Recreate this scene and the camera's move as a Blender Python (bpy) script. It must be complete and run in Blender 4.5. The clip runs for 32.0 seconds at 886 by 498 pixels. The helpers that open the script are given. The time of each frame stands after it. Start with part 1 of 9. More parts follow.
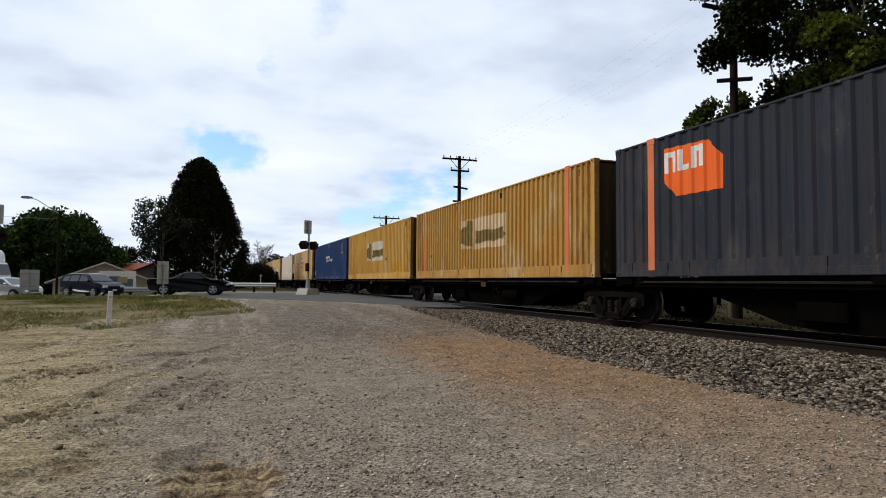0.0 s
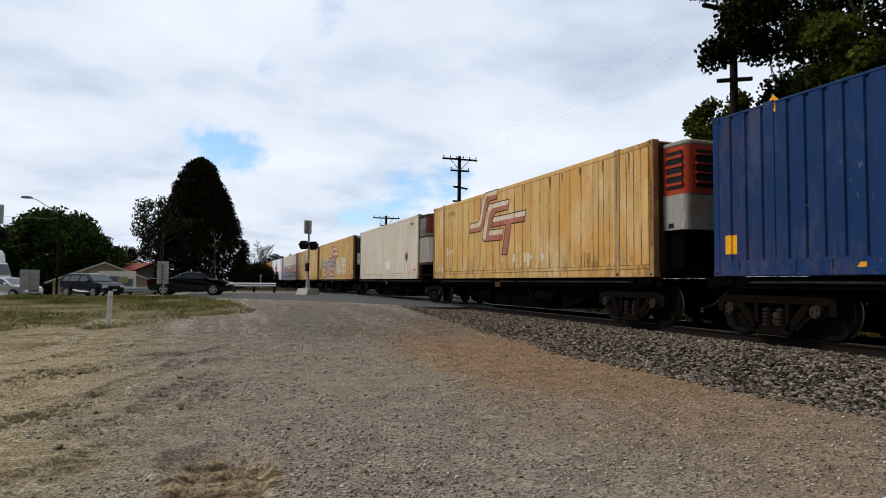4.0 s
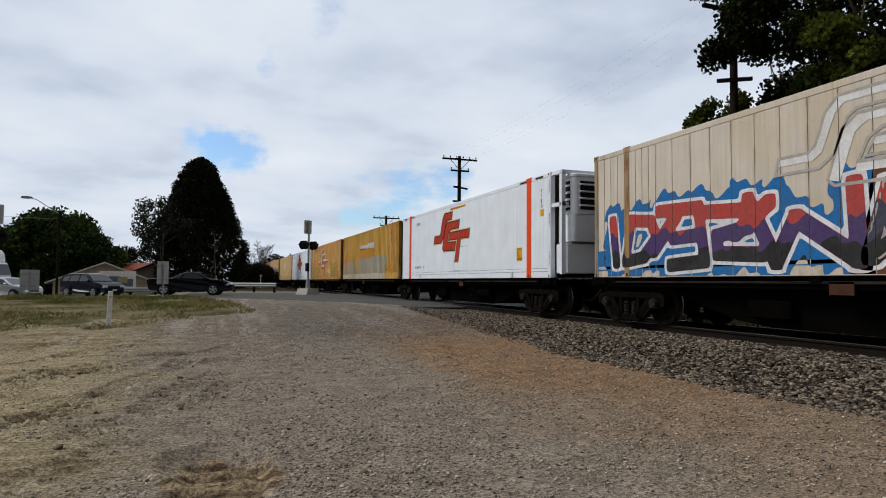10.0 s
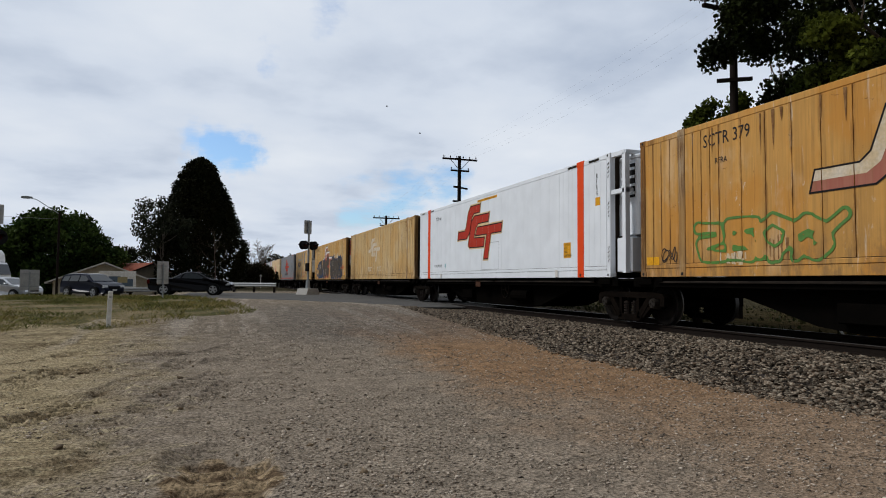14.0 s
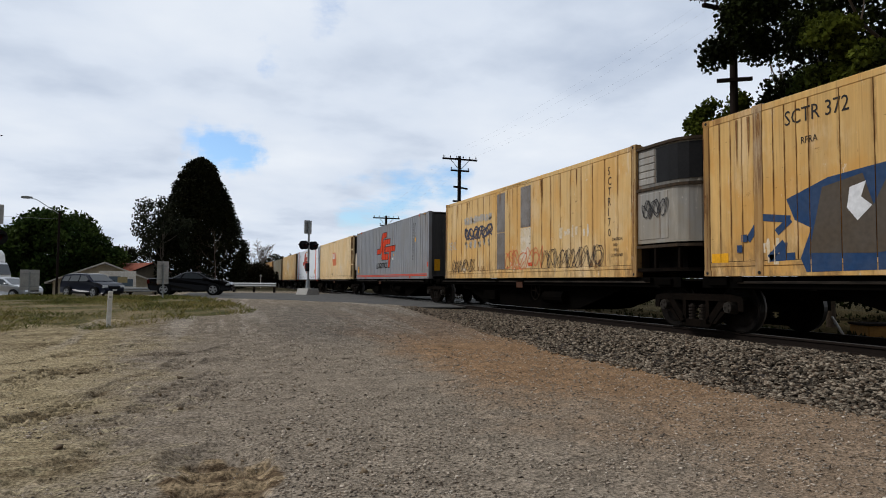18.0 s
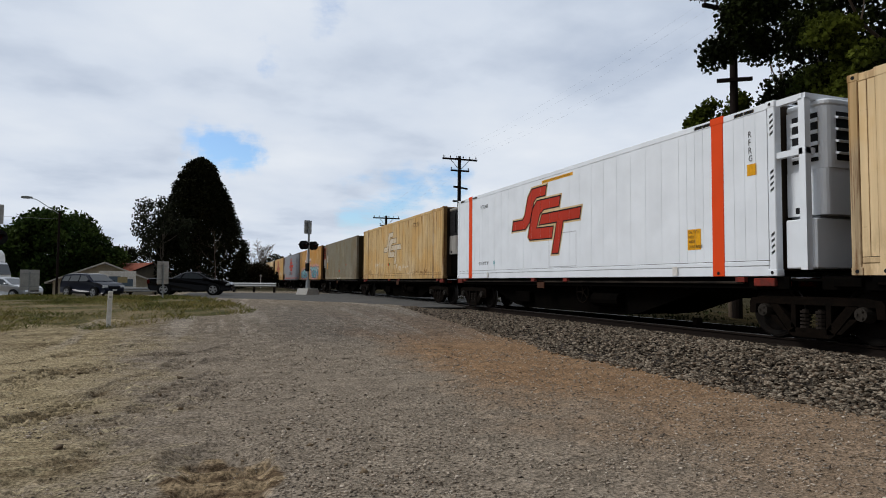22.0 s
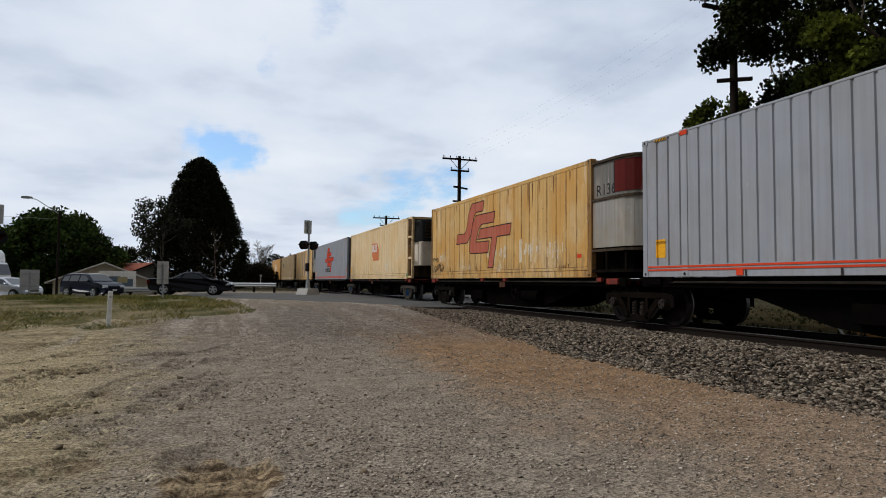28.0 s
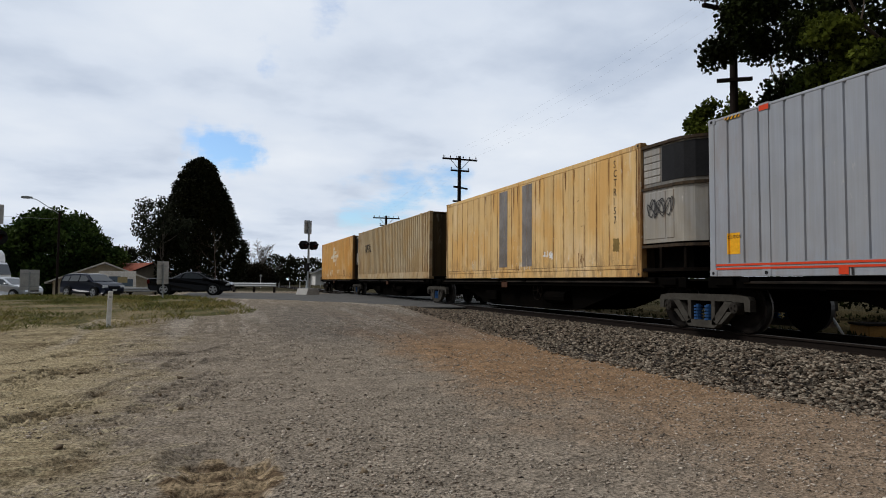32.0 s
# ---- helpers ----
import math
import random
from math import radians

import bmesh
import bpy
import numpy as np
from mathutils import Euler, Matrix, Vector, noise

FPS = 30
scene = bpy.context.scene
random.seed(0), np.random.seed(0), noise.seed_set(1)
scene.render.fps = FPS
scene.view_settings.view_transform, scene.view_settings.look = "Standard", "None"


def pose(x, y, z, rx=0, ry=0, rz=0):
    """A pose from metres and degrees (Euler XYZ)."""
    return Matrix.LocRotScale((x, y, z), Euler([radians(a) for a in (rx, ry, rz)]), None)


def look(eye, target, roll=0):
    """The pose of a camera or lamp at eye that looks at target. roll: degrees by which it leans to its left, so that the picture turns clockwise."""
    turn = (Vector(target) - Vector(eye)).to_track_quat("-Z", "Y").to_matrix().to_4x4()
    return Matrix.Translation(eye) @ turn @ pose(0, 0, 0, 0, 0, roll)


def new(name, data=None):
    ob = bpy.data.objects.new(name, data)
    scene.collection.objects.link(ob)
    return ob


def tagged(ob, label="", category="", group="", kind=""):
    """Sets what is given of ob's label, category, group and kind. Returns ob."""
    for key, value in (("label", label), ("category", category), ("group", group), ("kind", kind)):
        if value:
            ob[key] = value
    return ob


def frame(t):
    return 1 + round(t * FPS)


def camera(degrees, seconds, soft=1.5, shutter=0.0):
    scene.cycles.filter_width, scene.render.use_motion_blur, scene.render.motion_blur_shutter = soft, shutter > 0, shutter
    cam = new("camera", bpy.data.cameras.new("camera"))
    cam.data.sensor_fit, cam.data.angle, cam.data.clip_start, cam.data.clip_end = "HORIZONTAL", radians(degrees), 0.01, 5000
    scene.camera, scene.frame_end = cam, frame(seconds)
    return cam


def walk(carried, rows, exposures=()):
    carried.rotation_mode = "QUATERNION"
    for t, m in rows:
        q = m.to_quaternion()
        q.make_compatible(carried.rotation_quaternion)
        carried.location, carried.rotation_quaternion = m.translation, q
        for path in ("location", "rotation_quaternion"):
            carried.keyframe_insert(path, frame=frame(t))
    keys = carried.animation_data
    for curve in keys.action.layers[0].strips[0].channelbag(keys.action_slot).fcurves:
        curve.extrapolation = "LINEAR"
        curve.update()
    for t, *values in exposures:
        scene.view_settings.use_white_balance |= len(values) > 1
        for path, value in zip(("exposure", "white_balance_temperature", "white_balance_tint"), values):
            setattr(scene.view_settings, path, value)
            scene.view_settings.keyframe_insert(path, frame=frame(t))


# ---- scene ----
# ---- camera ----
cam = camera(70.0, 32.0, soft=1.0)
EYE = (0.0, 0.0, 1.42)
AIM = (math.sin(0.3472) * math.cos(0.052), math.cos(0.3472) * math.cos(0.052), 1.42 + math.sin(0.052))
CAM_POSE = look(EYE, AIM, 0.46)
walk(cam, [(0.0, CAM_POSE), (32.0, CAM_POSE)], exposures=[(0.0, 0.07), (1.0, -0.03), (2.0, -0.03), (3.0, 0.0), (6.0, -0.12), (9.0, -0.18), (11.0, -0.27), (13.0, -0.29), (17.0, -0.18), (20.0, -0.14), (22.0, -0.25), (23.0, -0.25), (25.0, -0.16), (32.0, -0.20)])

# ---- world and sun ----
SUN_ELEVATION, SUN_AZIMUTH = 44.0, -66.0   # degrees; azimuth from +y towards +x


def cloud_direction(u, v):
    """Unit direction in the sky, from two tangents across and up the camera's view."""
    m = CAM_POSE.to_3x3()
    return (m @ Vector((u, v, -1.0))).normalized()


def make_world():
    w = bpy.data.worlds.new("overcast_sky")
    scene.world = w
    w.use_nodes = True
    nt = w.node_tree
    nt.nodes.clear()
    N, L = nt.nodes.new, nt.links.new
    out = N("ShaderNodeOutputWorld")
    bg = N("ShaderNodeBackground")
    bg.inputs["Strength"].default_value = 0.11
    sky = N("ShaderNodeTexSky")
    sky.sky_type = "NISHITA"
    sky.sun_disc = False
    sky.sun_elevation = radians(SUN_ELEVATION)
    sky.sun_rotation = radians(SUN_AZIMUTH)
    co = N("ShaderNodeTexCoord")
    sep = N("ShaderNodeSeparateXYZ")
    L(co.outputs["Generated"], sep.inputs[0])
    # project the direction on a flat cloud deck
    zz = N("ShaderNodeMath"); zz.operation = "MAXIMUM"; zz.inputs[1].default_value = 0.0
    L(sep.outputs["Z"], zz.inputs[0])
    za = N("ShaderNodeMath"); za.operation = "ADD"; za.inputs[1].default_value = 0.16
    L(zz.outputs[0], za.inputs[0])
    comb = N("ShaderNodeCombineXYZ")
    for ax in ("X", "Y"):
        d = N("ShaderNodeMath"); d.operation = "DIVIDE"
        L(sep.outputs[ax], d.inputs[0]); L(za.outputs[0], d.inputs[1]); L(d.outputs[0], comb.inputs[ax])
    n1 = N("ShaderNodeTexNoise"); n1.inputs["Scale"].default_value = 1.0; n1.inputs["Detail"].default_value = 6; n1.inputs["Roughness"].default_value = 0.5
    n2 = N("ShaderNodeTexNoise"); n2.inputs["Scale"].default_value = 2.3; n2.inputs["Detail"].default_value = 8; n2.inputs["Roughness"].default_value = 0.6
    L(comb.outputs[0], n1.inputs["Vector"]); L(comb.outputs[0], n2.inputs["Vector"])
    # cloud brightness: soft white and grey billows
    ramp = N("ShaderNodeValToRGB")
    ramp.color_ramp.elements[0].position, ramp.color_ramp.elements[0].color = 0.30, (4.55, 5.35, 6.75, 1)
    ramp.color_ramp.elements[1].position, ramp.color_ramp.elements[1].color = 0.66, (8.5, 9.0, 9.7, 1)
    e = ramp.color_ramp.elements.new(0.46); e.color = (7.0, 7.72, 8.85, 1)
    L(n1.outputs["Fac"], ramp.inputs["Fac"])
    # ragged edges for the gaps
    wn = N("ShaderNodeTexNoise"); wn.inputs["Scale"].default_value = 7.0; wn.inputs["Detail"].default_value = 6; wn.inputs["Roughness"].default_value = 0.6
    L(co.outputs["Generated"], wn.inputs["Vector"])
    ws = N("ShaderNodeVectorMath"); ws.operation = "SUBTRACT"; ws.inputs[1].default_value = (0.5, 0.5, 0.5); L(wn.outputs["Color"], ws.inputs[0])
    wk = N("ShaderNodeVectorMath"); wk.operation = "MULTIPLY"; wk.inputs[1].default_value = (0.20, 0.20, 0.10); L(ws.outputs[0], wk.inputs[0])
    wa = N("ShaderNodeVectorMath"); wa.operation = "ADD"; L(co.outputs["Generated"], wa.inputs[0]); L(wk.outputs[0], wa.inputs[1])
    # openings of blue: a few soft gaps, broken up by noise
    total = None
    for (u, v, s, a) in ((-0.385, 0.172, 0.040, 0.40), (-0.345, 0.152, 0.045, 0.56), (-0.305, 0.140, 0.040, 0.56), (-0.285, 0.310, 0.030, 0.34), (-0.18, 0.385, 0.05, 0.42),
                         (-0.12, 0.070, 0.060, 0.46), (-0.06, 0.090, 0.062, 0.48), (0.01, 0.105, 0.05, 0.40), (-0.40, 0.10, 0.04, 0.30)):
        dvec = cloud_direction(u, v)
        sub = N("ShaderNodeVectorMath"); sub.operation = "DISTANCE"; sub.inputs[1].default_value = dvec
        L(wa.outputs[0], sub.inputs[0])
        m = N("ShaderNodeMapRange"); m.interpolation_type = "SMOOTHERSTEP"
        m.inputs["From Min"].default_value = 0.0; m.inputs["From Max"].default_value = s * 1.6
        m.inputs["To Min"].default_value = a; m.inputs["To Max"].default_value = 0.0
        L(sub.outputs["Value"], m.inputs["Value"])
        if total is None:
            total = m.outputs["Result"]
        else:
            ad = N("ShaderNodeMath"); ad.operation = "MAXIMUM"
            L(total, ad.inputs[0]); L(m.outputs["Result"], ad.inputs[1]); total = ad.outputs[0]
    nn = N("ShaderNodeMapRange"); nn.inputs["From Min"].default_value = 0.35; nn.inputs["From Max"].default_value = 0.65
    nn.inputs["To Min"].default_value = 0.35; nn.inputs["To Max"].default_value = 1.45
    L(n2.outputs["Fac"], nn.inputs["Value"])
    ad = N("ShaderNodeMath"); ad.operation = "MULTIPLY"; L(total, ad.inputs[0]); L(nn.outputs[0], ad.inputs[1])
    gate = N("ShaderNodeMapRange"); gate.interpolation_type = "SMOOTHSTEP"
    gate.inputs["From Min"].default_value = 0.10; gate.inputs["From Max"].default_value = 0.55
    L(ad.outputs[0], gate.inputs["Value"])
    blue = N("ShaderNodeMix"); blue.data_type = "RGBA"; blue.blend_type = "MULTIPLY"; blue.inputs["Factor"].default_value = 1.0
    L(sky.outputs[0], blue.inputs["A"]); blue.inputs["B"].default_value = (1.25, 1.5, 1.75, 1)
    # unseen sky behind the camera dimmed, to darken surfaces that face it
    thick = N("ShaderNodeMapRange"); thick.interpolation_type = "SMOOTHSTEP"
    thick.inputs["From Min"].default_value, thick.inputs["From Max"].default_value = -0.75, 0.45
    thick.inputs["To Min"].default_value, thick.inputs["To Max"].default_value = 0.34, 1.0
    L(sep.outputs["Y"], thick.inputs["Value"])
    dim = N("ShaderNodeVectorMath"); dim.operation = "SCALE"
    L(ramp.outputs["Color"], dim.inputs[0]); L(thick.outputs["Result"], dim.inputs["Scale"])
    mix = N("ShaderNodeMix"); mix.data_type = "RGBA"
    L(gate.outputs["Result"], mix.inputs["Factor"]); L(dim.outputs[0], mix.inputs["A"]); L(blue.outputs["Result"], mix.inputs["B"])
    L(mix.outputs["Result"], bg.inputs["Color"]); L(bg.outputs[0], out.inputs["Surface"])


make_world()
sun = new("sun", bpy.data.lights.new("sun", "SUN"))
sun.data.energy, sun.data.angle, sun.data.color = 2.3, radians(16), (1.0, 0.985, 0.96)
az, el = radians(SUN_AZIMUTH), radians(SUN_ELEVATION)
SUN_FROM = Vector((math.sin(az) * math.cos(el), math.cos(az) * math.cos(el), math.sin(el)))
sun.matrix_world = look(SUN_FROM * 50, (0, 0, 0))

# ---- materials ----


def material(name, colour, rough=0.7, metal=0.0, second=None, spec=0.05, scale=3.0, stretch=(1, 1, 1), amount=0.5, grain=60.0, grain_amount=0.12,
             bump=0.15, bump_scale=80.0, island=0.0, objrand=0.0, spots=None, spot_scale=8.0, spot_at=(0.62, 0.70), coord="Object", bump_distance=0.01):
    """Base colour with broad variation towards second, fine grain, optional spots of another colour, and relief."""
    m = bpy.data.materials.new(name)
    m.use_nodes = True
    nt = m.node_tree
    N, L = nt.nodes.new, nt.links.new
    b = nt.nodes["Principled BSDF"]
    b.inputs["Roughness"].default_value, b.inputs["Metallic"].default_value = rough, metal
    b.inputs["Specular IOR Level"].default_value = spec
    co = N("ShaderNodeTexCoord")
    mp = N("ShaderNodeMapping"); mp.inputs["Scale"].default_value = stretch
    L(co.outputs[coord], mp.inputs["Vector"])
    n1 = N("ShaderNodeTexNoise"); n1.inputs["Scale"].default_value = scale; n1.inputs["Detail"].default_value = 6; n1.inputs["Roughness"].default_value = 0.62
    L(mp.outputs[0], n1.inputs["Vector"])
    r1 = N("ShaderNodeMapRange"); r1.interpolation_type = "SMOOTHSTEP"
    r1.inputs["From Min"].default_value, r1.inputs["From Max"].default_value = 0.36, 0.64
    r1.inputs["To Max"].default_value = amount
    L(n1.outputs["Fac"], r1.inputs["Value"])
    mix = N("ShaderNodeMix"); mix.data_type = "RGBA"
    mix.inputs["A"].default_value = (*colour, 1)
    mix.inputs["B"].default_value = (*(second or [c * 0.72 for c in colour]), 1)
    L(r1.outputs["Result"], mix.inputs["Factor"])
    col = mix.outputs["Result"]
    if spots:
        n3 = N("ShaderNodeTexNoise"); n3.inputs["Scale"].default_value = spot_scale; n3.inputs["Detail"].default_value = 9; n3.inputs["Roughness"].default_value = 0.7
        L(mp.outputs[0], n3.inputs["Vector"])
        r3 = N("ShaderNodeMapRange"); r3.interpolation_type = "SMOOTHSTEP"
        r3.inputs["From Min"].default_value, r3.inputs["From Max"].default_value = spot_at
        L(n3.outputs["Fac"], r3.inputs["Value"])
        mx = N("ShaderNodeMix"); mx.data_type = "RGBA"; mx.inputs["B"].default_value = (*spots, 1)
        L(r3.outputs["Result"], mx.inputs["Factor"]); L(col, mx.inputs["A"]); col = mx.outputs["Result"]
    n2 = N("ShaderNodeTexNoise"); n2.inputs["Scale"].default_value = grain; n2.inputs["Detail"].default_value = 4
    L(co.outputs[coord], n2.inputs["Vector"])
    hs = N("ShaderNodeHueSaturation"); L(col, hs.inputs["Color"])
    r2 = N("ShaderNodeMapRange"); r2.inputs["From Min"].default_value, r2.inputs["From Max"].default_value = 0.3, 0.7
    r2.inputs["To Min"].default_value, r2.inputs["To Max"].default_value = 1 - grain_amount, 1 + grain_amount
    L(n2.outputs["Fac"], r2.inputs["Value"])
    val = r2.outputs["Result"]
    for on, node, sock in ((island, "ShaderNodeNewGeometry", "Random Per Island"), (objrand, "ShaderNodeObjectInfo", "Random")):
        if on:
            g = N(node)
            rr = N("ShaderNodeMapRange"); rr.inputs["To Min"].default_value, rr.inputs["To Max"].default_value = 1 - on, 1 + on
            L(g.outputs[sock], rr.inputs["Value"])
            mu = N("ShaderNodeMath"); mu.operation = "MULTIPLY"; L(val, mu.inputs[0]); L(rr.outputs["Result"], mu.inputs[1]); val = mu.outputs[0]
    L(val, hs.inputs["Value"])
    L(hs.outputs["Color"], b.inputs["Base Color"])
    if bump:
        nb = N("ShaderNodeTexNoise"); nb.inputs["Scale"].default_value = bump_scale; nb.inputs["Detail"].default_value = 5
        L(co.outputs[coord], nb.inputs["Vector"])
        bp = N("ShaderNodeBump"); bp.inputs["Strength"].default_value = bump; bp.inputs["Distance"].default_value = bump_distance
        L(nb.outputs["Fac"], bp.inputs["Height"]); L(bp.outputs[0], b.inputs["Normal"])
    return m


def paint(name, colour, dirt=(0.16, 0.10, 0.05), amount=0.35, rough=0.55, rust=True, spot_at=(0.68, 0.76), scuff=0.0, panel=0.05, age=0.0):
    """Weathered sheet-metal paint: streaks of grime, rust along the edges of each sheet, bleached areas, splashes at the foot and chips."""
    m = material(name, colour, rough=rough, second=[0.55 * c + 0.45 * d for c, d in zip(colour, dirt)], scale=3.2, stretch=(1, 3.4, 0.10), amount=amount,
                 grain=1.6, grain_amount=0.05, bump=0.16, bump_scale=2.2, bump_distance=0.05, spots=(0.13, 0.06, 0.03) if rust else None, spot_scale=4.5, spot_at=spot_at, objrand=panel)
    nt = m.node_tree
    N, L = nt.nodes.new, nt.links.new
    b = nt.nodes["Principled BSDF"]
    last = b.inputs["Base Color"].links[0].from_socket
    co = N("ShaderNodeTexCoord")

    def ramp(v, lo, hi, top=1.0):
        r = N("ShaderNodeMapRange"); r.interpolation_type = "SMOOTHSTEP"
        r.inputs["From Min"].default_value, r.inputs["From Max"].default_value = lo, hi
        r.inputs["To Max"].default_value = top
        L(v, r.inputs["Value"])
        return r.outputs["Result"]

    def noise(stretch, scale, shift, detail=7, rough_=0.66):
        mp = N("ShaderNodeMapping"); mp.inputs["Scale"].default_value = stretch
        mp.inputs["Location"].default_value = (shift, 1.7 * shift + 0.4, 0.6 * shift)
        L(co.outputs["Object"], mp.inputs["Vector"])
        n = N("ShaderNodeTexNoise"); n.inputs["Scale"].default_value = scale; n.inputs["Detail"].default_value = detail; n.inputs["Roughness"].default_value = rough_
        L(mp.outputs[0], n.inputs["Vector"])
        return n.outputs["Fac"]

    def times(u, v):
        k = N("ShaderNodeMath"); k.operation = "MULTIPLY"
        L(u, k.inputs[0]); L(v, k.inputs[1])
        return k.outputs[0]

    def lay(fac, tint, under):
        mx = N("ShaderNodeMix"); mx.data_type = "RGBA"; mx.inputs["B"].default_value = (*tint, 1)
        L(fac, mx.inputs["Factor"]); L(under, mx.inputs["A"])
        return mx.outputs["Result"]

    if scuff:
        last = lay(ramp(noise((1, 5.0, 0.45), 1.5, 3.1), 0.60, 0.70, min(1.0, scuff)), (0.66, 0.60, 0.50), last)
        last = lay(ramp(noise((1, 3.0, 0.9), 4.0, 1.3), 0.66, 0.72, min(1.0, 0.9 * scuff)), (0.12, 0.065, 0.035), last)
    if age:
        gen, obj = N("ShaderNodeSeparateXYZ"), N("ShaderNodeSeparateXYZ")
        L(co.outputs["Generated"], gen.inputs[0]); L(co.outputs["Object"], obj.inputs[0])
        deep = (colour[0] * 0.90, colour[1] * 0.74, colour[2] * 0.50)
        pale = [0.58 * c + 0.42 * p for c, p in zip(colour, (0.74, 0.66, 0.52))]
        last = lay(ramp(noise((1, 1.0, 0.7), 0.8, 5.2, 5, 0.58), 0.46, 0.62, 0.75 * age), deep, last)
        last = lay(ramp(noise((1, 1.3, 0.6), 0.7, 9.4, 6, 0.62), 0.53, 0.68, 0.6 * age), pale, last)
        last = lay(ramp(noise((1, 15.0, 0.45), 1.0, 2.3), 0.54, 0.70, 0.55 * age), (0.21, 0.115, 0.048), last)
        off = N("ShaderNodeMath"); off.operation = "SUBTRACT"; off.inputs[1].default_value = 0.5; L(gen.outputs["Y"], off.inputs[0])
        dist = N("ShaderNodeMath"); dist.operation = "ABSOLUTE"; L(off.outputs[0], dist.inputs[0])
        edge = times(ramp(dist.outputs[0], 0.38, 0.50), ramp(noise((1, 5.0, 1.1), 1.6, 7.7), 0.40, 0.62, 0.85 * age))
        last = lay(edge, (0.20, 0.095, 0.035), last)
        foot = times(ramp(obj.outputs["Z"], 1.0, 0.1), ramp(noise((1, 2.4, 1.0), 2.2, 4.1), 0.44, 0.62, 0.7 * age))
        last = lay(foot, (0.22, 0.135, 0.065), last)
        chips = times(ramp(noise((1, 1.8, 0.8), 5.0, 6.6, 9, 0.72), 0.60, 0.66, 0.8 * age), ramp(noise((1, 0.8, 0.8), 0.8, 8.8, 3), 0.50, 0.60))
        last = lay(chips, (0.66, 0.60, 0.50), last)
        marks = times(ramp(noise((1, 1.2, 3.5), 3.0, 11.0, 9, 0.7), 0.63, 0.68, 0.75 * age), ramp(noise((1, 0.7, 0.9), 0.9, 13.0, 3), 0.48, 0.60))
        last = lay(marks, (0.10, 0.052, 0.026), last)
    L(last, b.inputs["Base Color"])
    return m


def leaf_material(name, colour, second, transl=0.25):
    m = material(name, colour, rough=0.6, spec=0.03, second=second, scale=0.5, amount=0.8, grain=3.0, bump=0.0, island=0.45)
    nt = m.node_tree
    b = nt.nodes["Principled BSDF"]
    out = nt.nodes["Material Output"]
    tr = nt.nodes.new("ShaderNodeBsdfTranslucent")
    src = b.inputs["Base Color"].links[0].from_socket
    nt.links.new(src, tr.inputs["Color"])
    mx = nt.nodes.new("ShaderNodeMixShader"); mx.inputs[0].default_value = transl
    nt.links.new(b.outputs[0], mx.inputs[1]); nt.links.new(tr.outputs[0], mx.inputs[2]); nt.links.new(mx.outputs[0], out.inputs["Surface"])
    return m


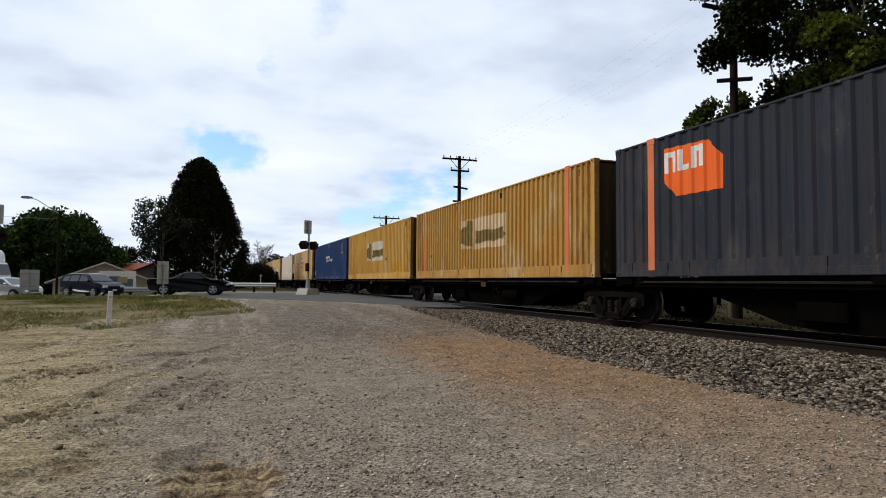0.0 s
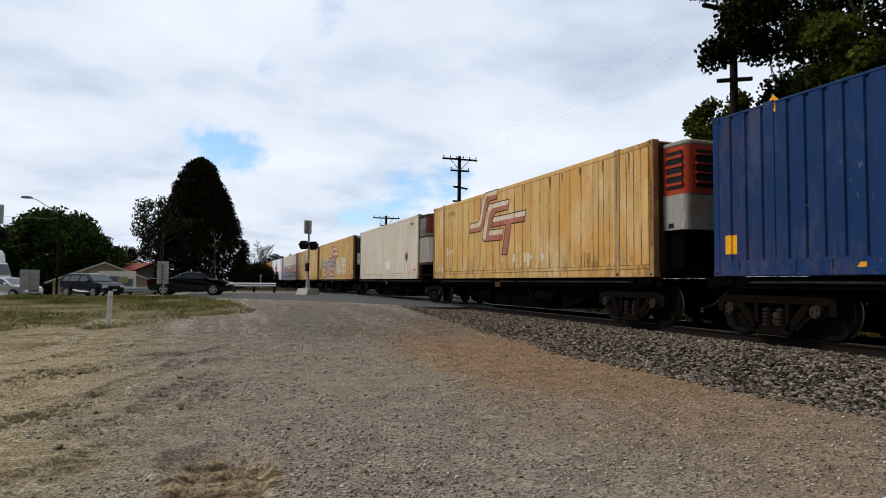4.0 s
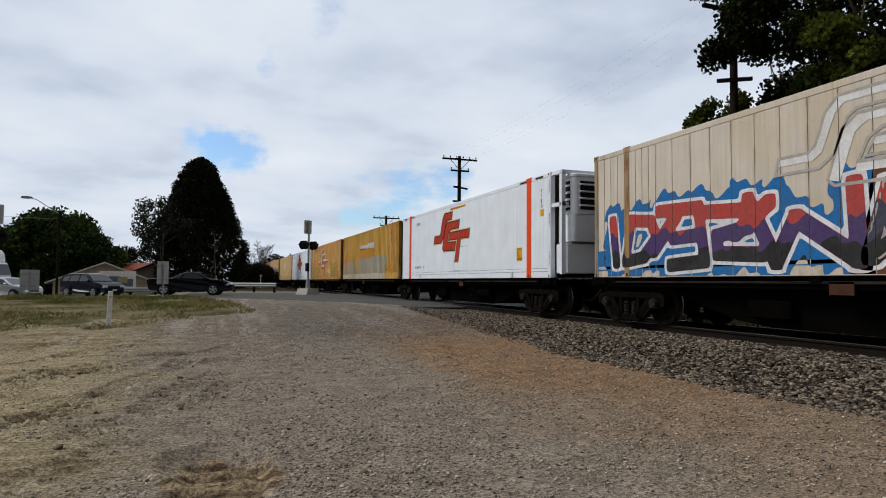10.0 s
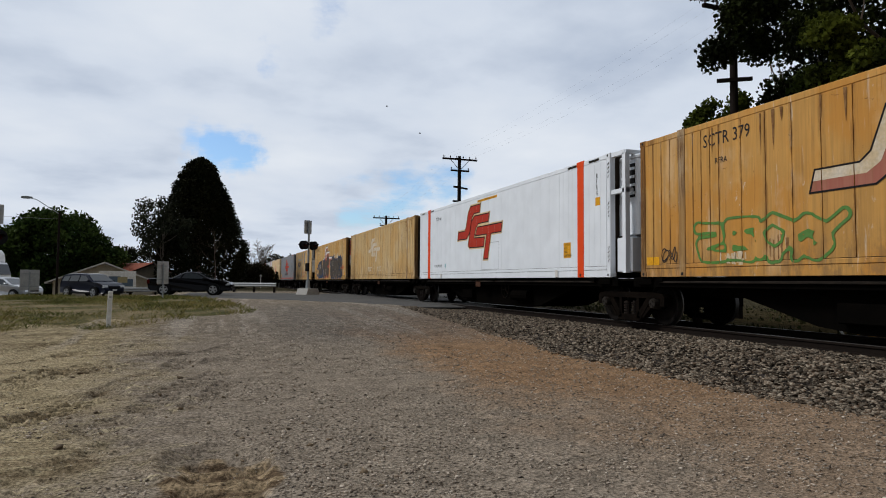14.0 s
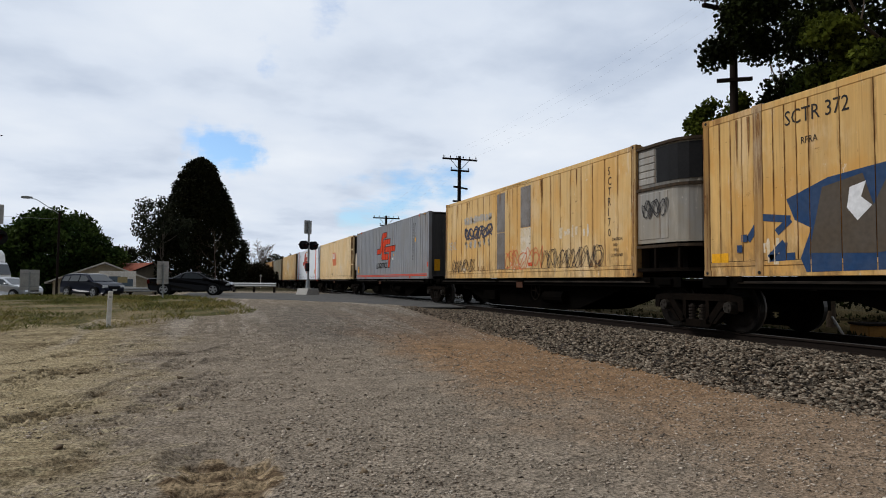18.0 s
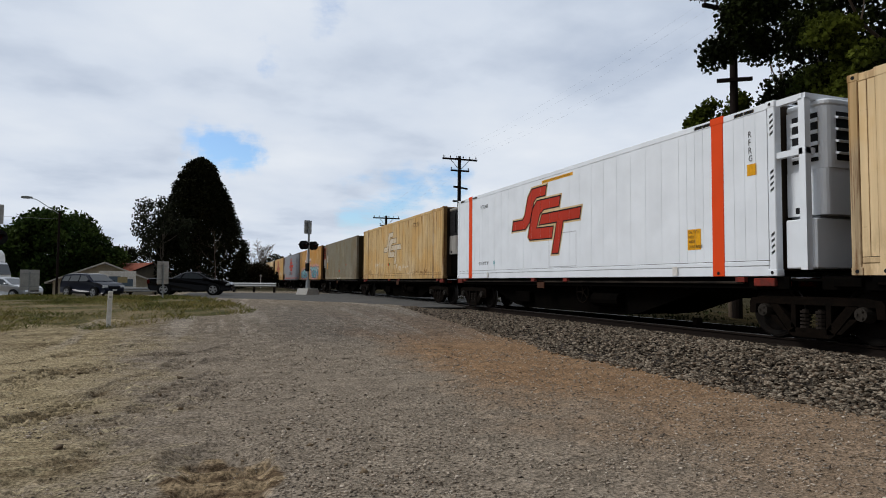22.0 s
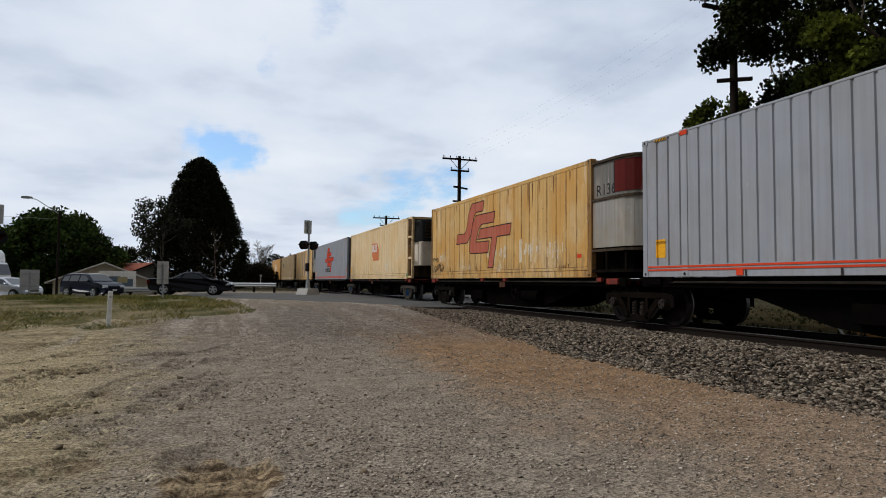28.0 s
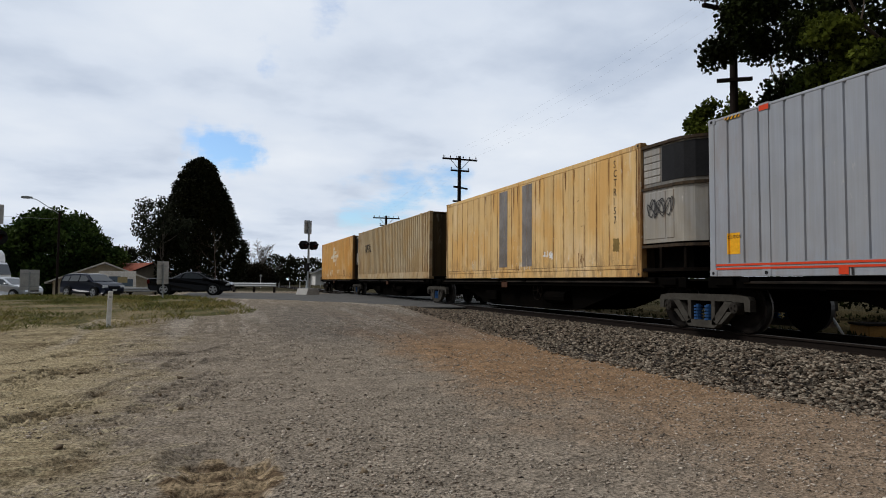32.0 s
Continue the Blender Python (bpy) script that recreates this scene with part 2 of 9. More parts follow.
def ground_material():
    """Dirt and gravel yard: sandy on one side, a grey gravel track in the middle, a rusty strip along the ballast."""
    m = bpy.data.materials.new("dirt_and_gravel")
    m.use_nodes = True
    nt = m.node_tree
    N, L = nt.nodes.new, nt.links.new
    b = nt.nodes["Principled BSDF"]
    b.inputs["Roughness"].default_value = 0.95
    b.inputs["Specular IOR Level"].default_value = 0.0
    co = N("ShaderNodeTexCoord")
    sep = N("ShaderNodeSeparateXYZ"); L(co.outputs["Object"], sep.inputs[0])

    def noise_fac(scale, detail=6, rough=0.6, stretch=None):
        n = N("ShaderNodeTexNoise"); n.inputs["Scale"].default_value = scale; n.inputs["Detail"].default_value = detail; n.inputs["Roughness"].default_value = rough
        if stretch:
            mp = N("ShaderNodeMapping"); mp.inputs["Scale"].default_value = stretch; L(co.outputs["Object"], mp.inputs["Vector"]); L(mp.outputs[0], n.inputs["Vector"])
        else:
            L(co.outputs["Object"], n.inputs["Vector"])
        return n.outputs["Fac"]

    def maths(op, a, b_=None):
        k = N("ShaderNodeMath"); k.operation = op
        for i, s in enumerate((a, b_)):
            if s is None:
                continue
            if isinstance(s, (int, float)):
                k.inputs[i].default_value = s
            else:
                L(s, k.inputs[i])
        return k.outputs[0]

    def span(v, a, b_, lo=0.0, hi=1.0):
        k = N("ShaderNodeMapRange"); k.interpolation_type = "SMOOTHSTEP"
        k.inputs["From Min"].default_value, k.inputs["From Max"].default_value = a, b_
        k.inputs["To Min"].default_value, k.inputs["To Max"].default_value = lo, hi
        L(v, k.inputs["Value"]); return k.outputs["Result"]

    def mixc(f, a, b_):
        k = N("ShaderNodeMix"); k.data_type = "RGBA"
        L(f, k.inputs["Factor"])
        for nme, s in (("A", a), ("B", b_)):
            if isinstance(s, tuple):
                k.inputs[nme].default_value = (*s, 1)
            else:
                L(s, k.inputs[nme])
        return k.outputs["Result"]

    X, Y = sep.outputs["X"], sep.outputs["Y"]
    big = noise_fac(0.55, 5, 0.55)
    mid = noise_fac(2.6, 6, 0.6)
    fine = noise_fac(34.0, 5, 0.7)
    wob = maths("MULTIPLY", maths("SUBTRACT", big, 0.5), 3.6)
    wob2 = maths("MULTIPLY", maths("SUBTRACT", mid, 0.5), 1.6)
    xw = maths("ADD", maths("ADD", X, wob), wob2)
    # the track drifts to the left as it nears the crossing
    shifted = maths("ADD", xw, maths("MULTIPLY", maths("SUBTRACT", Y, 6.0), 0.05))
    sand = mixc(mid, (0.246, 0.192, 0.114), (0.352, 0.286, 0.178))
    grey = mixc(mid, (0.178, 0.145, 0.110), (0.240, 0.199, 0.154))
    rusty = mixc(mid, (0.200, 0.120, 0.066), (0.245, 0.154, 0.087))
    c = mixc(span(shifted, -1.9, -0.2), sand, grey)
    band = maths("MULTIPLY", span(xw, 2.6, 4.4), span(Y, 24.0, 15.0))
    c = mixc(maths("MULTIPLY", band, span(Y, 3.0, 8.5, 0.40, 0.95)), c, rusty)
    # brown crumbly loam in patches on the sandy side
    loam = maths("MULTIPLY", span(noise_fac(0.8, 5, 0.6, (0.45, 1.5, 1.0)), 0.52, 0.64), span(shifted, 0.6, -1.4))
    c = mixc(maths("MULTIPLY", loam, 0.4), c, (0.105, 0.069, 0.038))
    crumb = noise_fac(2.0, 7, 0.68, (0.9, 4.6, 1.0))
    soft = span(shifted, 0.8, -1.2)
    # hollows of the crumb relief coloured darker, crests paler
    c = mixc(maths("MULTIPLY", maths("MULTIPLY", span(crumb, 0.44, 0.34), soft), 0.6), c, (0.095, 0.064, 0.036))
    c = mixc(maths("MULTIPLY", maths("MULTIPLY", span(crumb, 0.54, 0.62), soft), 0.7), c, (0.36, 0.30, 0.185))
    # damp brown earth in the deepest print
    pit = N("ShaderNodeVectorMath"); pit.operation = "DISTANCE"
    pm = N("ShaderNodeMapping"); pm.inputs["Scale"].default_value = (1.75, 1.0, 0.0); L(co.outputs["Object"], pm.inputs["Vector"])
    L(pm.outputs[0], pit.inputs[0]); pit.inputs[1].default_value = (0.16, 4.85, 0.0)
    edge = maths("ADD", pit.outputs["Value"], maths("MULTIPLY", maths("SUBTRACT", mid, 0.5), 0.9))
    # dark and pale bands stand in for the shading of the tread ridges
    c = mixc(maths("MULTIPLY", span(edge, 0.78, 0.62), 0.8), c, mixc(span(maths("SINE", maths("ADD", maths("MULTIPLY", Y, 23.5), maths("MULTIPLY", mid, 5.0))), -0.35, 0.75), (0.085, 0.052, 0.026), (0.27, 0.195, 0.112)))
    # pale wheel tracks towards the crossing
    lane = maths("MULTIPLY", span(noise_fac(0.9, 5, 0.6, (1.6, 0.16, 1.0)), 0.50, 0.62), span(Y, 12.0, 18.0))
    c = mixc(maths("MULTIPLY", lane, 0.75), c, (0.32, 0.275, 0.222))
    # darker damp gravel where vehicles turn off
    damp = maths("MULTIPLY", maths("MULTIPLY", span(Y, 12.0, 16.5), span(Y, 30.0, 20.0)), maths("MULTIPLY", span(X, 0.2, 2.6), span(X, 8.0, 6.0)))
    c = mixc(maths("MULTIPLY", damp, 0.55), c, (0.135, 0.122, 0.108))
    # far paddock; colour darkened for the train's shade beyond the track
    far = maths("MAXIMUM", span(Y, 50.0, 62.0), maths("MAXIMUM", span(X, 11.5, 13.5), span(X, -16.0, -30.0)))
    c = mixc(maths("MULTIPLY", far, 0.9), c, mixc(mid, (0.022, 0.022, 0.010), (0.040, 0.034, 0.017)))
    # stone speckle: pale and dark chips
    vor = N("ShaderNodeTexVoronoi"); vor.inputs["Scale"].default_value = 42.0; L(co.outputs["Object"], vor.inputs["Vector"])
    chip = span(vor.outputs["Distance"], 0.34, 0.12)
    sel = N("ShaderNodeSeparateColor"); L(vor.outputs["Color"], sel.inputs[0])
    gravelly = maths("MULTIPLY", span(noise_fac(0.9, 4), 0.38, 0.6, 0.25, 1.0), maths("SUBTRACT", 1.0, far))
    c = mixc(maths("MULTIPLY", maths("MULTIPLY", chip, span(sel.outputs["Red"], 0.72, 0.78)), gravelly), c, (0.46, 0.415, 0.345))
    c = mixc(maths("MULTIPLY", maths("MULTIPLY", chip, span(sel.outputs["Green"], 0.74, 0.80)), gravelly), c, (0.05, 0.042, 0.035))
    hs = N("ShaderNodeHueSaturation"); L(c, hs.inputs["Color"])
    grit = noise_fac(11.0, 6, 0.75)
    vv = maths("MULTIPLY", span(fine, 0.32, 0.68, 0.38, 1.66), span(grit, 0.3, 0.7, 0.84, 1.16))
    vv = maths("MULTIPLY", vv, span(maths("ADD", maths("MULTIPLY", maths("SUBTRACT", noise_fac(6.0, 7, 0.75), 0.5), span(Y, 10.0, 17.0)), 0.5), 0.3, 0.7, 0.66, 1.34))
    vv = maths("MULTIPLY", vv, span(mid, 0.3, 0.7, 0.86, 1.14))
    L(vv, hs.inputs["Value"])
    L(hs.outputs["Color"], b.inputs["Base Color"])
    hgt = maths("ADD", maths("ADD", maths("MULTIPLY", fine, 0.7), maths("MULTIPLY", chip, 0.5)), maths("MULTIPLY", maths("MULTIPLY", crumb, soft), 3.4))
    rough_lane = maths("MULTIPLY", noise_fac(5.0, 6, 0.7), span(Y, 11.0, 17.0))
    hgt = maths("ADD", hgt, maths("MULTIPLY", rough_lane, 7.0))
    bp = N("ShaderNodeBump"); bp.inputs["Strength"].default_value = 1.0; bp.inputs["Distance"].default_value = 0.016
    L(hgt, bp.inputs["Height"]); L(bp.outputs[0], b.inputs["Normal"])
    return m


M = {}
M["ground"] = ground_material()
M["asphalt"] = material("asphalt", (0.078, 0.076, 0.073), rough=0.92, second=(0.115, 0.108, 0.10), scale=0.8, grain=25, grain_amount=0.25, bump=0.3, bump_scale=120)
M["ballast"] = material("ballast_bed", (0.045, 0.038, 0.033), rough=0.95, second=(0.022, 0.018, 0.016), scale=12, amount=0.9, grain=45, grain_amount=0.35, bump=1.0, bump_scale=30, bump_distance=0.05)
M["stone"] = material("ballast_stone", (0.190, 0.161, 0.124), rough=0.9, second=(0.058, 0.038, 0.025), scale=22, amount=1.0, grain=60, grain_amount=0.3, bump=0.4, bump_scale=90, island=0.95)
M["pebble"] = material("pebble", (0.39, 0.335, 0.272), rough=0.9, second=(0.19, 0.145, 0.106), scale=20, amount=0.9, grain=120, bump=0.2, island=0.65)
M["clod"] = material("earth_clod", (0.17, 0.128, 0.085), rough=0.95, grain=70, grain_amount=0.25, bump=0.5, island=0.35)
M["rail"] = material("rusty_rail_steel", (0.014, 0.010, 0.008), rough=0.85, spec=0.05, second=(0.010, 0.008, 0.007), scale=6, grain=80, bump=0.2)
M["railhead"] = material("polished_rail_head", (0.10, 0.095, 0.09), rough=0.45, metal=1.0, second=(0.06, 0.05, 0.045), scale=4, grain=60, bump=0.05)
M["sleeper"] = material("sleeper_concrete", (0.24, 0.22, 0.2), rough=0.9, grain=40, bump=0.3)
# underframe steels set below real black, to carry the shade beneath the boxes
M["wagon"] = material("wagon_shaded_black", (0.0028, 0.0026, 0.0024), rough=0.95, spec=0.0, second=(0.005, 0.004, 0.0032), scale=2.5, grain=30, bump=0.15)
M["wagon_rail"] = material("wagon_worn_rail", (0.035, 0.027, 0.021), rough=0.7, second=(0.008, 0.007, 0.006), scale=1.2, stretch=(1, 0.6, 4), amount=1.0, grain=30, bump=0.1)
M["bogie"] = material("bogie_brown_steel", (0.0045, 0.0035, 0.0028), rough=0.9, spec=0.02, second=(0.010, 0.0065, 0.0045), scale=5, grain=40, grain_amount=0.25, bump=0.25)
M["bogie_grey"] = material("bogie_grey_steel", (0.055, 0.05, 0.042), rough=0.8, spec=0.05, second=(0.025, 0.021, 0.017), scale=5, grain=40, grain_amount=0.2, bump=0.25)
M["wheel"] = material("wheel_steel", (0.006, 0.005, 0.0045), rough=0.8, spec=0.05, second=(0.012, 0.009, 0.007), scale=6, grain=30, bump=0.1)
M["tread"] = material("bright_wheel_tread", (0.13, 0.125, 0.12), rough=0.45, metal=1.0, grain=30, bump=0.03)
M["spring"] = material("spring_steel", (0.022, 0.017, 0.014), rough=0.7, spec=0.05, grain=30, bump=0)
M["spring_blue"] = material("blue_spring", (0.02, 0.06, 0.15), rough=0.6, spec=0.05, grain=30, bump=0)
M["cap"] = material("axle_cap_steel", (0.035, 0.03, 0.025), rough=0.5, metal=0.4, grain=30, bump=0)
M["plate"] = material("wagon_plate_red_brown", (0.065, 0.030, 0.018), rough=0.7, grain=20, bump=0)
M["wagon_red"] = material("wagon_red_end", (0.22, 0.03, 0.02), rough=0.6, second=(0.08, 0.03, 0.025), scale=4, amount=0.8, grain=30, bump=0.1)
M["slate"] = paint("slate_paint", (0.022, 0.027, 0.037), amount=0.2, rust=False, age=0.12)
M["yellow"] = paint("yellow_paint", (0.57, 0.325, 0.070), amount=0.5, scuff=0.15, age=0.55)
M["yellow_brown"] = paint("dusky_yellow_paint", (0.46, 0.255, 0.060), amount=0.6, scuff=0.25, age=0.8)
M["tan_pale"] = paint("pale_tan_paint", (0.60, 0.415, 0.195), amount=0.6, scuff=0.5, age=0.8)
M["yellow_deep"] = paint("deep_yellow_paint", (0.64, 0.395, 0.090), amount=0.5, scuff=0.2, age=0.6)
M["blue"] = paint("blue_paint", (0.010, 0.033, 0.104), amount=0.25, rust=False, dirt=(0.02, 0.04, 0.09), age=0.16)
M["tan"] = paint("tan_paint", (0.60, 0.375, 0.140), amount=0.55, scuff=0.5, age=0.95)
M["tan_orange"] = paint("orange_tan_paint", (0.57, 0.305, 0.085), amount=0.65, scuff=0.6, spot_at=(0.64, 0.74), age=0.9)
M["tan_light"] = paint("light_tan_paint", (0.65, 0.43, 0.185), amount=0.4, scuff=0.45, age=0.9)
M["cream"] = paint("cream_paint", (0.72, 0.54, 0.315), amount=0.28, scuff=0.25, age=0.52)
M["offwhite"] = paint("off_white_paint", (0.60, 0.535, 0.445), amount=0.28, scuff=0.3, age=0.42)
M["white"] = paint("white_paint", (0.745, 0.775, 0.81), dirt=(0.6, 0.6, 0.6), amount=0.06, rough=0.4, rust=False, panel=0.012)
M["grey"] = paint("grey_paint", (0.295, 0.31, 0.34), dirt=(0.16, 0.16, 0.16), amount=0.45, rust=False, age=0.18)
M["grey_dark"] = paint("dirty_grey_paint", (0.255, 0.265, 0.285), dirt=(0.12, 0.12, 0.12), amount=0.5, rust=False, age=0.25)
M["post_rust"] = paint("rust_streaked_post", (0.42, 0.29, 0.15), dirt=(0.1, 0.05, 0.03), amount=0.9, spot_at=(0.50, 0.60), scuff=0.9, age=1)
M["olive"] = paint("olive_grey_paint", (0.245, 0.222, 0.165), dirt=(0.16, 0.13, 0.09), amount=0.4, scuff=0.25, age=0.55)
M["dull_tan"] = paint("dull_tan_paint", (0.46, 0.355, 0.215), amount=0.65, scuff=0.4, age=0.7)
M["red"] = paint("signal_red_paint", (0.60, 0.055, 0.02), dirt=(0.3, 0.06, 0.03), amount=0.3, rust=False)
M["orange"] = paint("orange_paint", (0.72, 0.125, 0.025), dirt=(0.45, 0.1, 0.04), amount=0.3, rust=False)
M["faded_orange"] = paint("faded_orange_paint", (0.60, 0.165, 0.070), dirt=(0.45, 0.26, 0.15), amount=0.4, rust=False, age=0.3)
M["bright_orange"] = paint("bright_orange_red_paint", (0.72, 0.070, 0.014), dirt=(0.5, 0.07, 0.03), amount=0.2, rust=False)
M["deep_red"] = paint("deep_red_paint", (0.44, 0.040, 0.022), dirt=(0.25, 0.05, 0.03), amount=0.3, rust=False)
M["faded_red"] = paint("faded_red_paint", (0.36, 0.125, 0.09), dirt=(0.45, 0.25, 0.16), amount=0.55, rust=False, age=0.5)
M["black_line"] = material("black_line_paint", (0.02, 0.018, 0.018), rough=0.6, grain=20, bump=0)
M["ink"] = material("black_lettering", (0.03, 0.028, 0.028), rough=0.6, grain=20, bump=0)
M["decal_white"] = material("white_marking", (0.70, 0.69, 0.67), rough=0.6, second=(0.5, 0.46, 0.4), scale=2.5, amount=0.5, grain=20, bump=0)
M["pale"] = material("pale_patch", (0.62, 0.54, 0.43), rough=0.6, second=(0.55, 0.42, 0.25), scale=3.0, amount=0.9, grain=20, bump=0)
M["brown_patch"] = material("brown_glue_patch", (0.17, 0.115, 0.04), rough=0.8, second=(0.25, 0.17, 0.06), scale=3, amount=0.8, grain=20, bump=0.1)
M["amber"] = material("amber_label", (0.75, 0.36, 0.02), rough=0.5, grain=20, bump=0)
M["steel_patch"] = material("bare_steel_patch", (0.225, 0.205, 0.19), rough=0.5, metal=0.3, second=(0.15, 0.125, 0.105), scale=2, amount=0.8, grain=20, bump=0.05)
M["green_tag"] = material("green_marking", (0.07, 0.22, 0.07), rough=0.6, grain=20, bump=0)
M["unit_black"] = material("reefer_black_plastic", (0.018, 0.018, 0.019), rough=0.5, grain=20, bump=0)
# white and grey shell colours lowered to carry the next box's shade
M["unit_white"] = paint("shaded_white_shell", (0.29, 0.28, 0.26), dirt=(0.12, 0.1, 0.08), amount=0.7, rust=False, scuff=0.4, age=0.5)
M["unit_grey"] = paint("shaded_grey_shell", (0.16, 0.155, 0.145), dirt=(0.06, 0.05, 0.04), amount=0.8, rust=False, scuff=0.4, age=0.6)
M["unit_red"] = paint("reefer_red_shell", (0.34, 0.045, 0.02), dirt=(0.1, 0.03, 0.02), amount=0.4, rust=False)
# darker copy of the unit red, for the shaded nose
M["unit_red_dim"] = paint("shaded_red_panel", (0.095, 0.012, 0.010), dirt=(0.03, 0.015, 0.012), amount=0.6, rust=False, scuff=0.2)
# grimy end colour, darkened as well for the shaded gaps
M["end_dark"] = paint("dirty_shaded_end_wall", (0.030, 0.023, 0.018), amount=0.6)
for key, colour in (("g_black", (0.028, 0.026, 0.027)), ("g_white", (0.68, 0.68, 0.69)), ("g_red", (0.42, 0.06, 0.05)), ("g_blue", (0.02, 0.14, 0.36)), ("g_purple", (0.075, 0.045, 0.13)),
                    ("g_navy", (0.02, 0.05, 0.12)), ("g_brown", (0.082, 0.064, 0.047)), ("g_grey", (0.42, 0.38, 0.33)), ("g_cyan", (0.22, 0.47, 0.52)), ("g_pink", (0.60, 0.30, 0.30)), ("g_green", (0.10, 0.23, 0.05)), ("g_peach", (0.62, 0.36, 0.19)), ("g_teal", (0.08, 0.27, 0.33)), ("g_slate", (0.055, 0.058, 0.085)), ("g_rust", (0.13, 0.052, 0.030)), ("g_silver", (0.40, 0.37, 0.34))):
    M[key] = material("spray_" + key[2:], colour, rough=0.55, second=[c * 0.7 + 0.03 for c in colour], scale=2.2, amount=0.6, grain=12, bump=0)

# ---- building helpers ----
TRACK_X, RAIL_Z, DECK = 9.99, 0.53, 1.03


def mesh_of(name, bm, mat, smooth=False):
    me = bpy.data.meshes.new(name)
    bm.normal_update()
    bm.to_mesh(me)
    bm.free()
    me.materials.append(mat)
    if smooth:
        for p in me.polygons:
            p.use_smooth = True
    return me


def part(name, bm, mat, parent=None, label="", smooth=False):
    ob = new(name, mesh_of(name, bm, mat, smooth))
    if parent is not None:
        ob.parent = parent
    if label:
        tagged(ob, label)
    return ob


def box(bm, x0, x1, y0, y1, z0, z1):
    vs = [bm.verts.new((x, y, z)) for x in (x0, x1) for y in (y0, y1) for z in (z0, z1)]
    for f in ((0, 1, 3, 2), (4, 6, 7, 5), (0, 4, 5, 1), (2, 3, 7, 6), (0, 2, 6, 4), (1, 5, 7, 3)):
        bm.faces.new([vs[i] for i in f])
    return vs


def bevelled(bm, w, seg=1):
    bmesh.ops.bevel(bm, geom=bm.edges[:], offset=w, segments=seg, affect="EDGES")
    return bm


def cyl(bm, p, q, r0, r1=None, n=12, caps=True):
    """A tapered cylinder from p to q."""
    p, q = Vector(p), Vector(q)
    r1 = r0 if r1 is None else r1
    m = (q - p).to_track_quat("Z", "Y").to_matrix()
    rings = []
    for c, r in ((p, r0), (q, r1)):
        rings.append([bm.verts.new(c + m @ Vector((r * math.cos(2 * math.pi * i / n), r * math.sin(2 * math.pi * i / n), 0))) for i in range(n)])
    for i in range(n):
        j = (i + 1) % n
        bm.faces.new((rings[0][i], rings[0][j], rings[1][j], rings[1][i]))
    if caps:
        bm.faces.new(rings[0][::-1])
        bm.faces.new(rings[1])


def prism(bm, poly, axis, a, b):
    """A polygon (list of two coordinates) pushed along an axis from a to b."""
    def at(p, c):
        return {"x": (c, p[0], p[1]), "y": (p[0], c, p[1]), "z": (p[0], p[1], c)}[axis]
    lo = [bm.verts.new(at(p, a)) for p in poly]
    hi = [bm.verts.new(at(p, b)) for p in poly]
    n = len(poly)
    bm.faces.new(lo[::-1])
    bm.faces.new(hi)
    for i in range(n):
        j = (i + 1) % n
        bm.faces.new((lo[i], lo[j], hi[j], hi[i]))


def fix(bm):
    bmesh.ops.recalc_face_normals(bm, faces=bm.faces[:])
    return bm


def thing(name, label, category, group="", kind=""):
    return tagged(new(name), label, category, group, kind)


def from_arrays(name, verts, faces, mat):
    """A mesh out of numpy arrays; faces all of one size."""
    me = bpy.data.meshes.new(name)
    nv, nf, k = len(verts), len(faces), faces.shape[1]
    me.vertices.add(nv)
    me.vertices.foreach_set("co", np.asarray(verts, dtype=np.float32).ravel())
    me.loops.add(nf * k)
    me.loops.foreach_set("vertex_index", np.asarray(faces, dtype=np.int32).ravel())
    me.polygons.add(nf)
    me.polygons.foreach_set("loop_start", np.arange(0, nf * k, k, dtype=np.int32))
    me.update(calc_edges=True)
    me.validate()
    me.materials.append(mat)
    return me


# lettering, made once from the built-in font
WORDS = ["SCTR 365", "RFRA", "R", "365", "375", "211", "379", "372", "R029", "R136", "SCTR 379", "SCTR 372", "SCTR 029", "SCTR 460", "SCTR 210", "SCTR 211",
         "MFGB", "CAUTION", "49'11\"x9'10\" RF", "CAUTION REFRIGERATION", "REFRIGERATION UNIT THIS END", "TOP", "RFRG", "DEVIL", "MTWO", "EMPTY LIFT ONLY",
         "S", "C", "T", "R1", "1", "7", "0", "5", "F", "G", "M", "B", "4", "8", "HIGH", "WIDE", "CONTAINER", "9'10\"", "2.5m", "PERMANENTLY COUPLED", "# 1", "HOSE", "A", "N", "U", "E", "I", "O", "L", "D",
         "DO NOT STACK CONTAINERS ON ROOF", "LOGISTICS", "#", "P", "V", "9", "3", "2", "6"]


def letter_meshes():
    made = {}
    obs = []
    for w in sorted(set(WORDS)):
        cu = bpy.data.curves.new("lettering", "FONT")
        cu.body, cu.size, cu.resolution_u = w, 1.0, 2
        obs.append((w, new("lettering", cu)))
    dg = bpy.context.evaluated_depsgraph_get()
    for w, ob in obs:
        me = bpy.data.meshes.new_from_object(ob.evaluated_get(dg))
        vs = [(v.co.x, v.co.y) for v in me.vertices]
        fs = [tuple(p.vertices) for p in me.polygons]
        xs, ys = [v[0] for v in vs], [v[1] for v in vs]
        made[w] = ([((x - min(xs)), (y - min(ys))) for x, y in vs], fs, max(xs) - min(xs), max(ys) - min(ys))
        bpy.data.meshes.remove(me)
    for w, ob in obs:
        cu = ob.data
        bpy.data.objects.remove(ob)
        bpy.data.curves.remove(cu)
    return made


LETTERS = letter_meshes()

# ---- the path of the train ----
CURVE_Y, CURVE_R = 113.0, 420.0


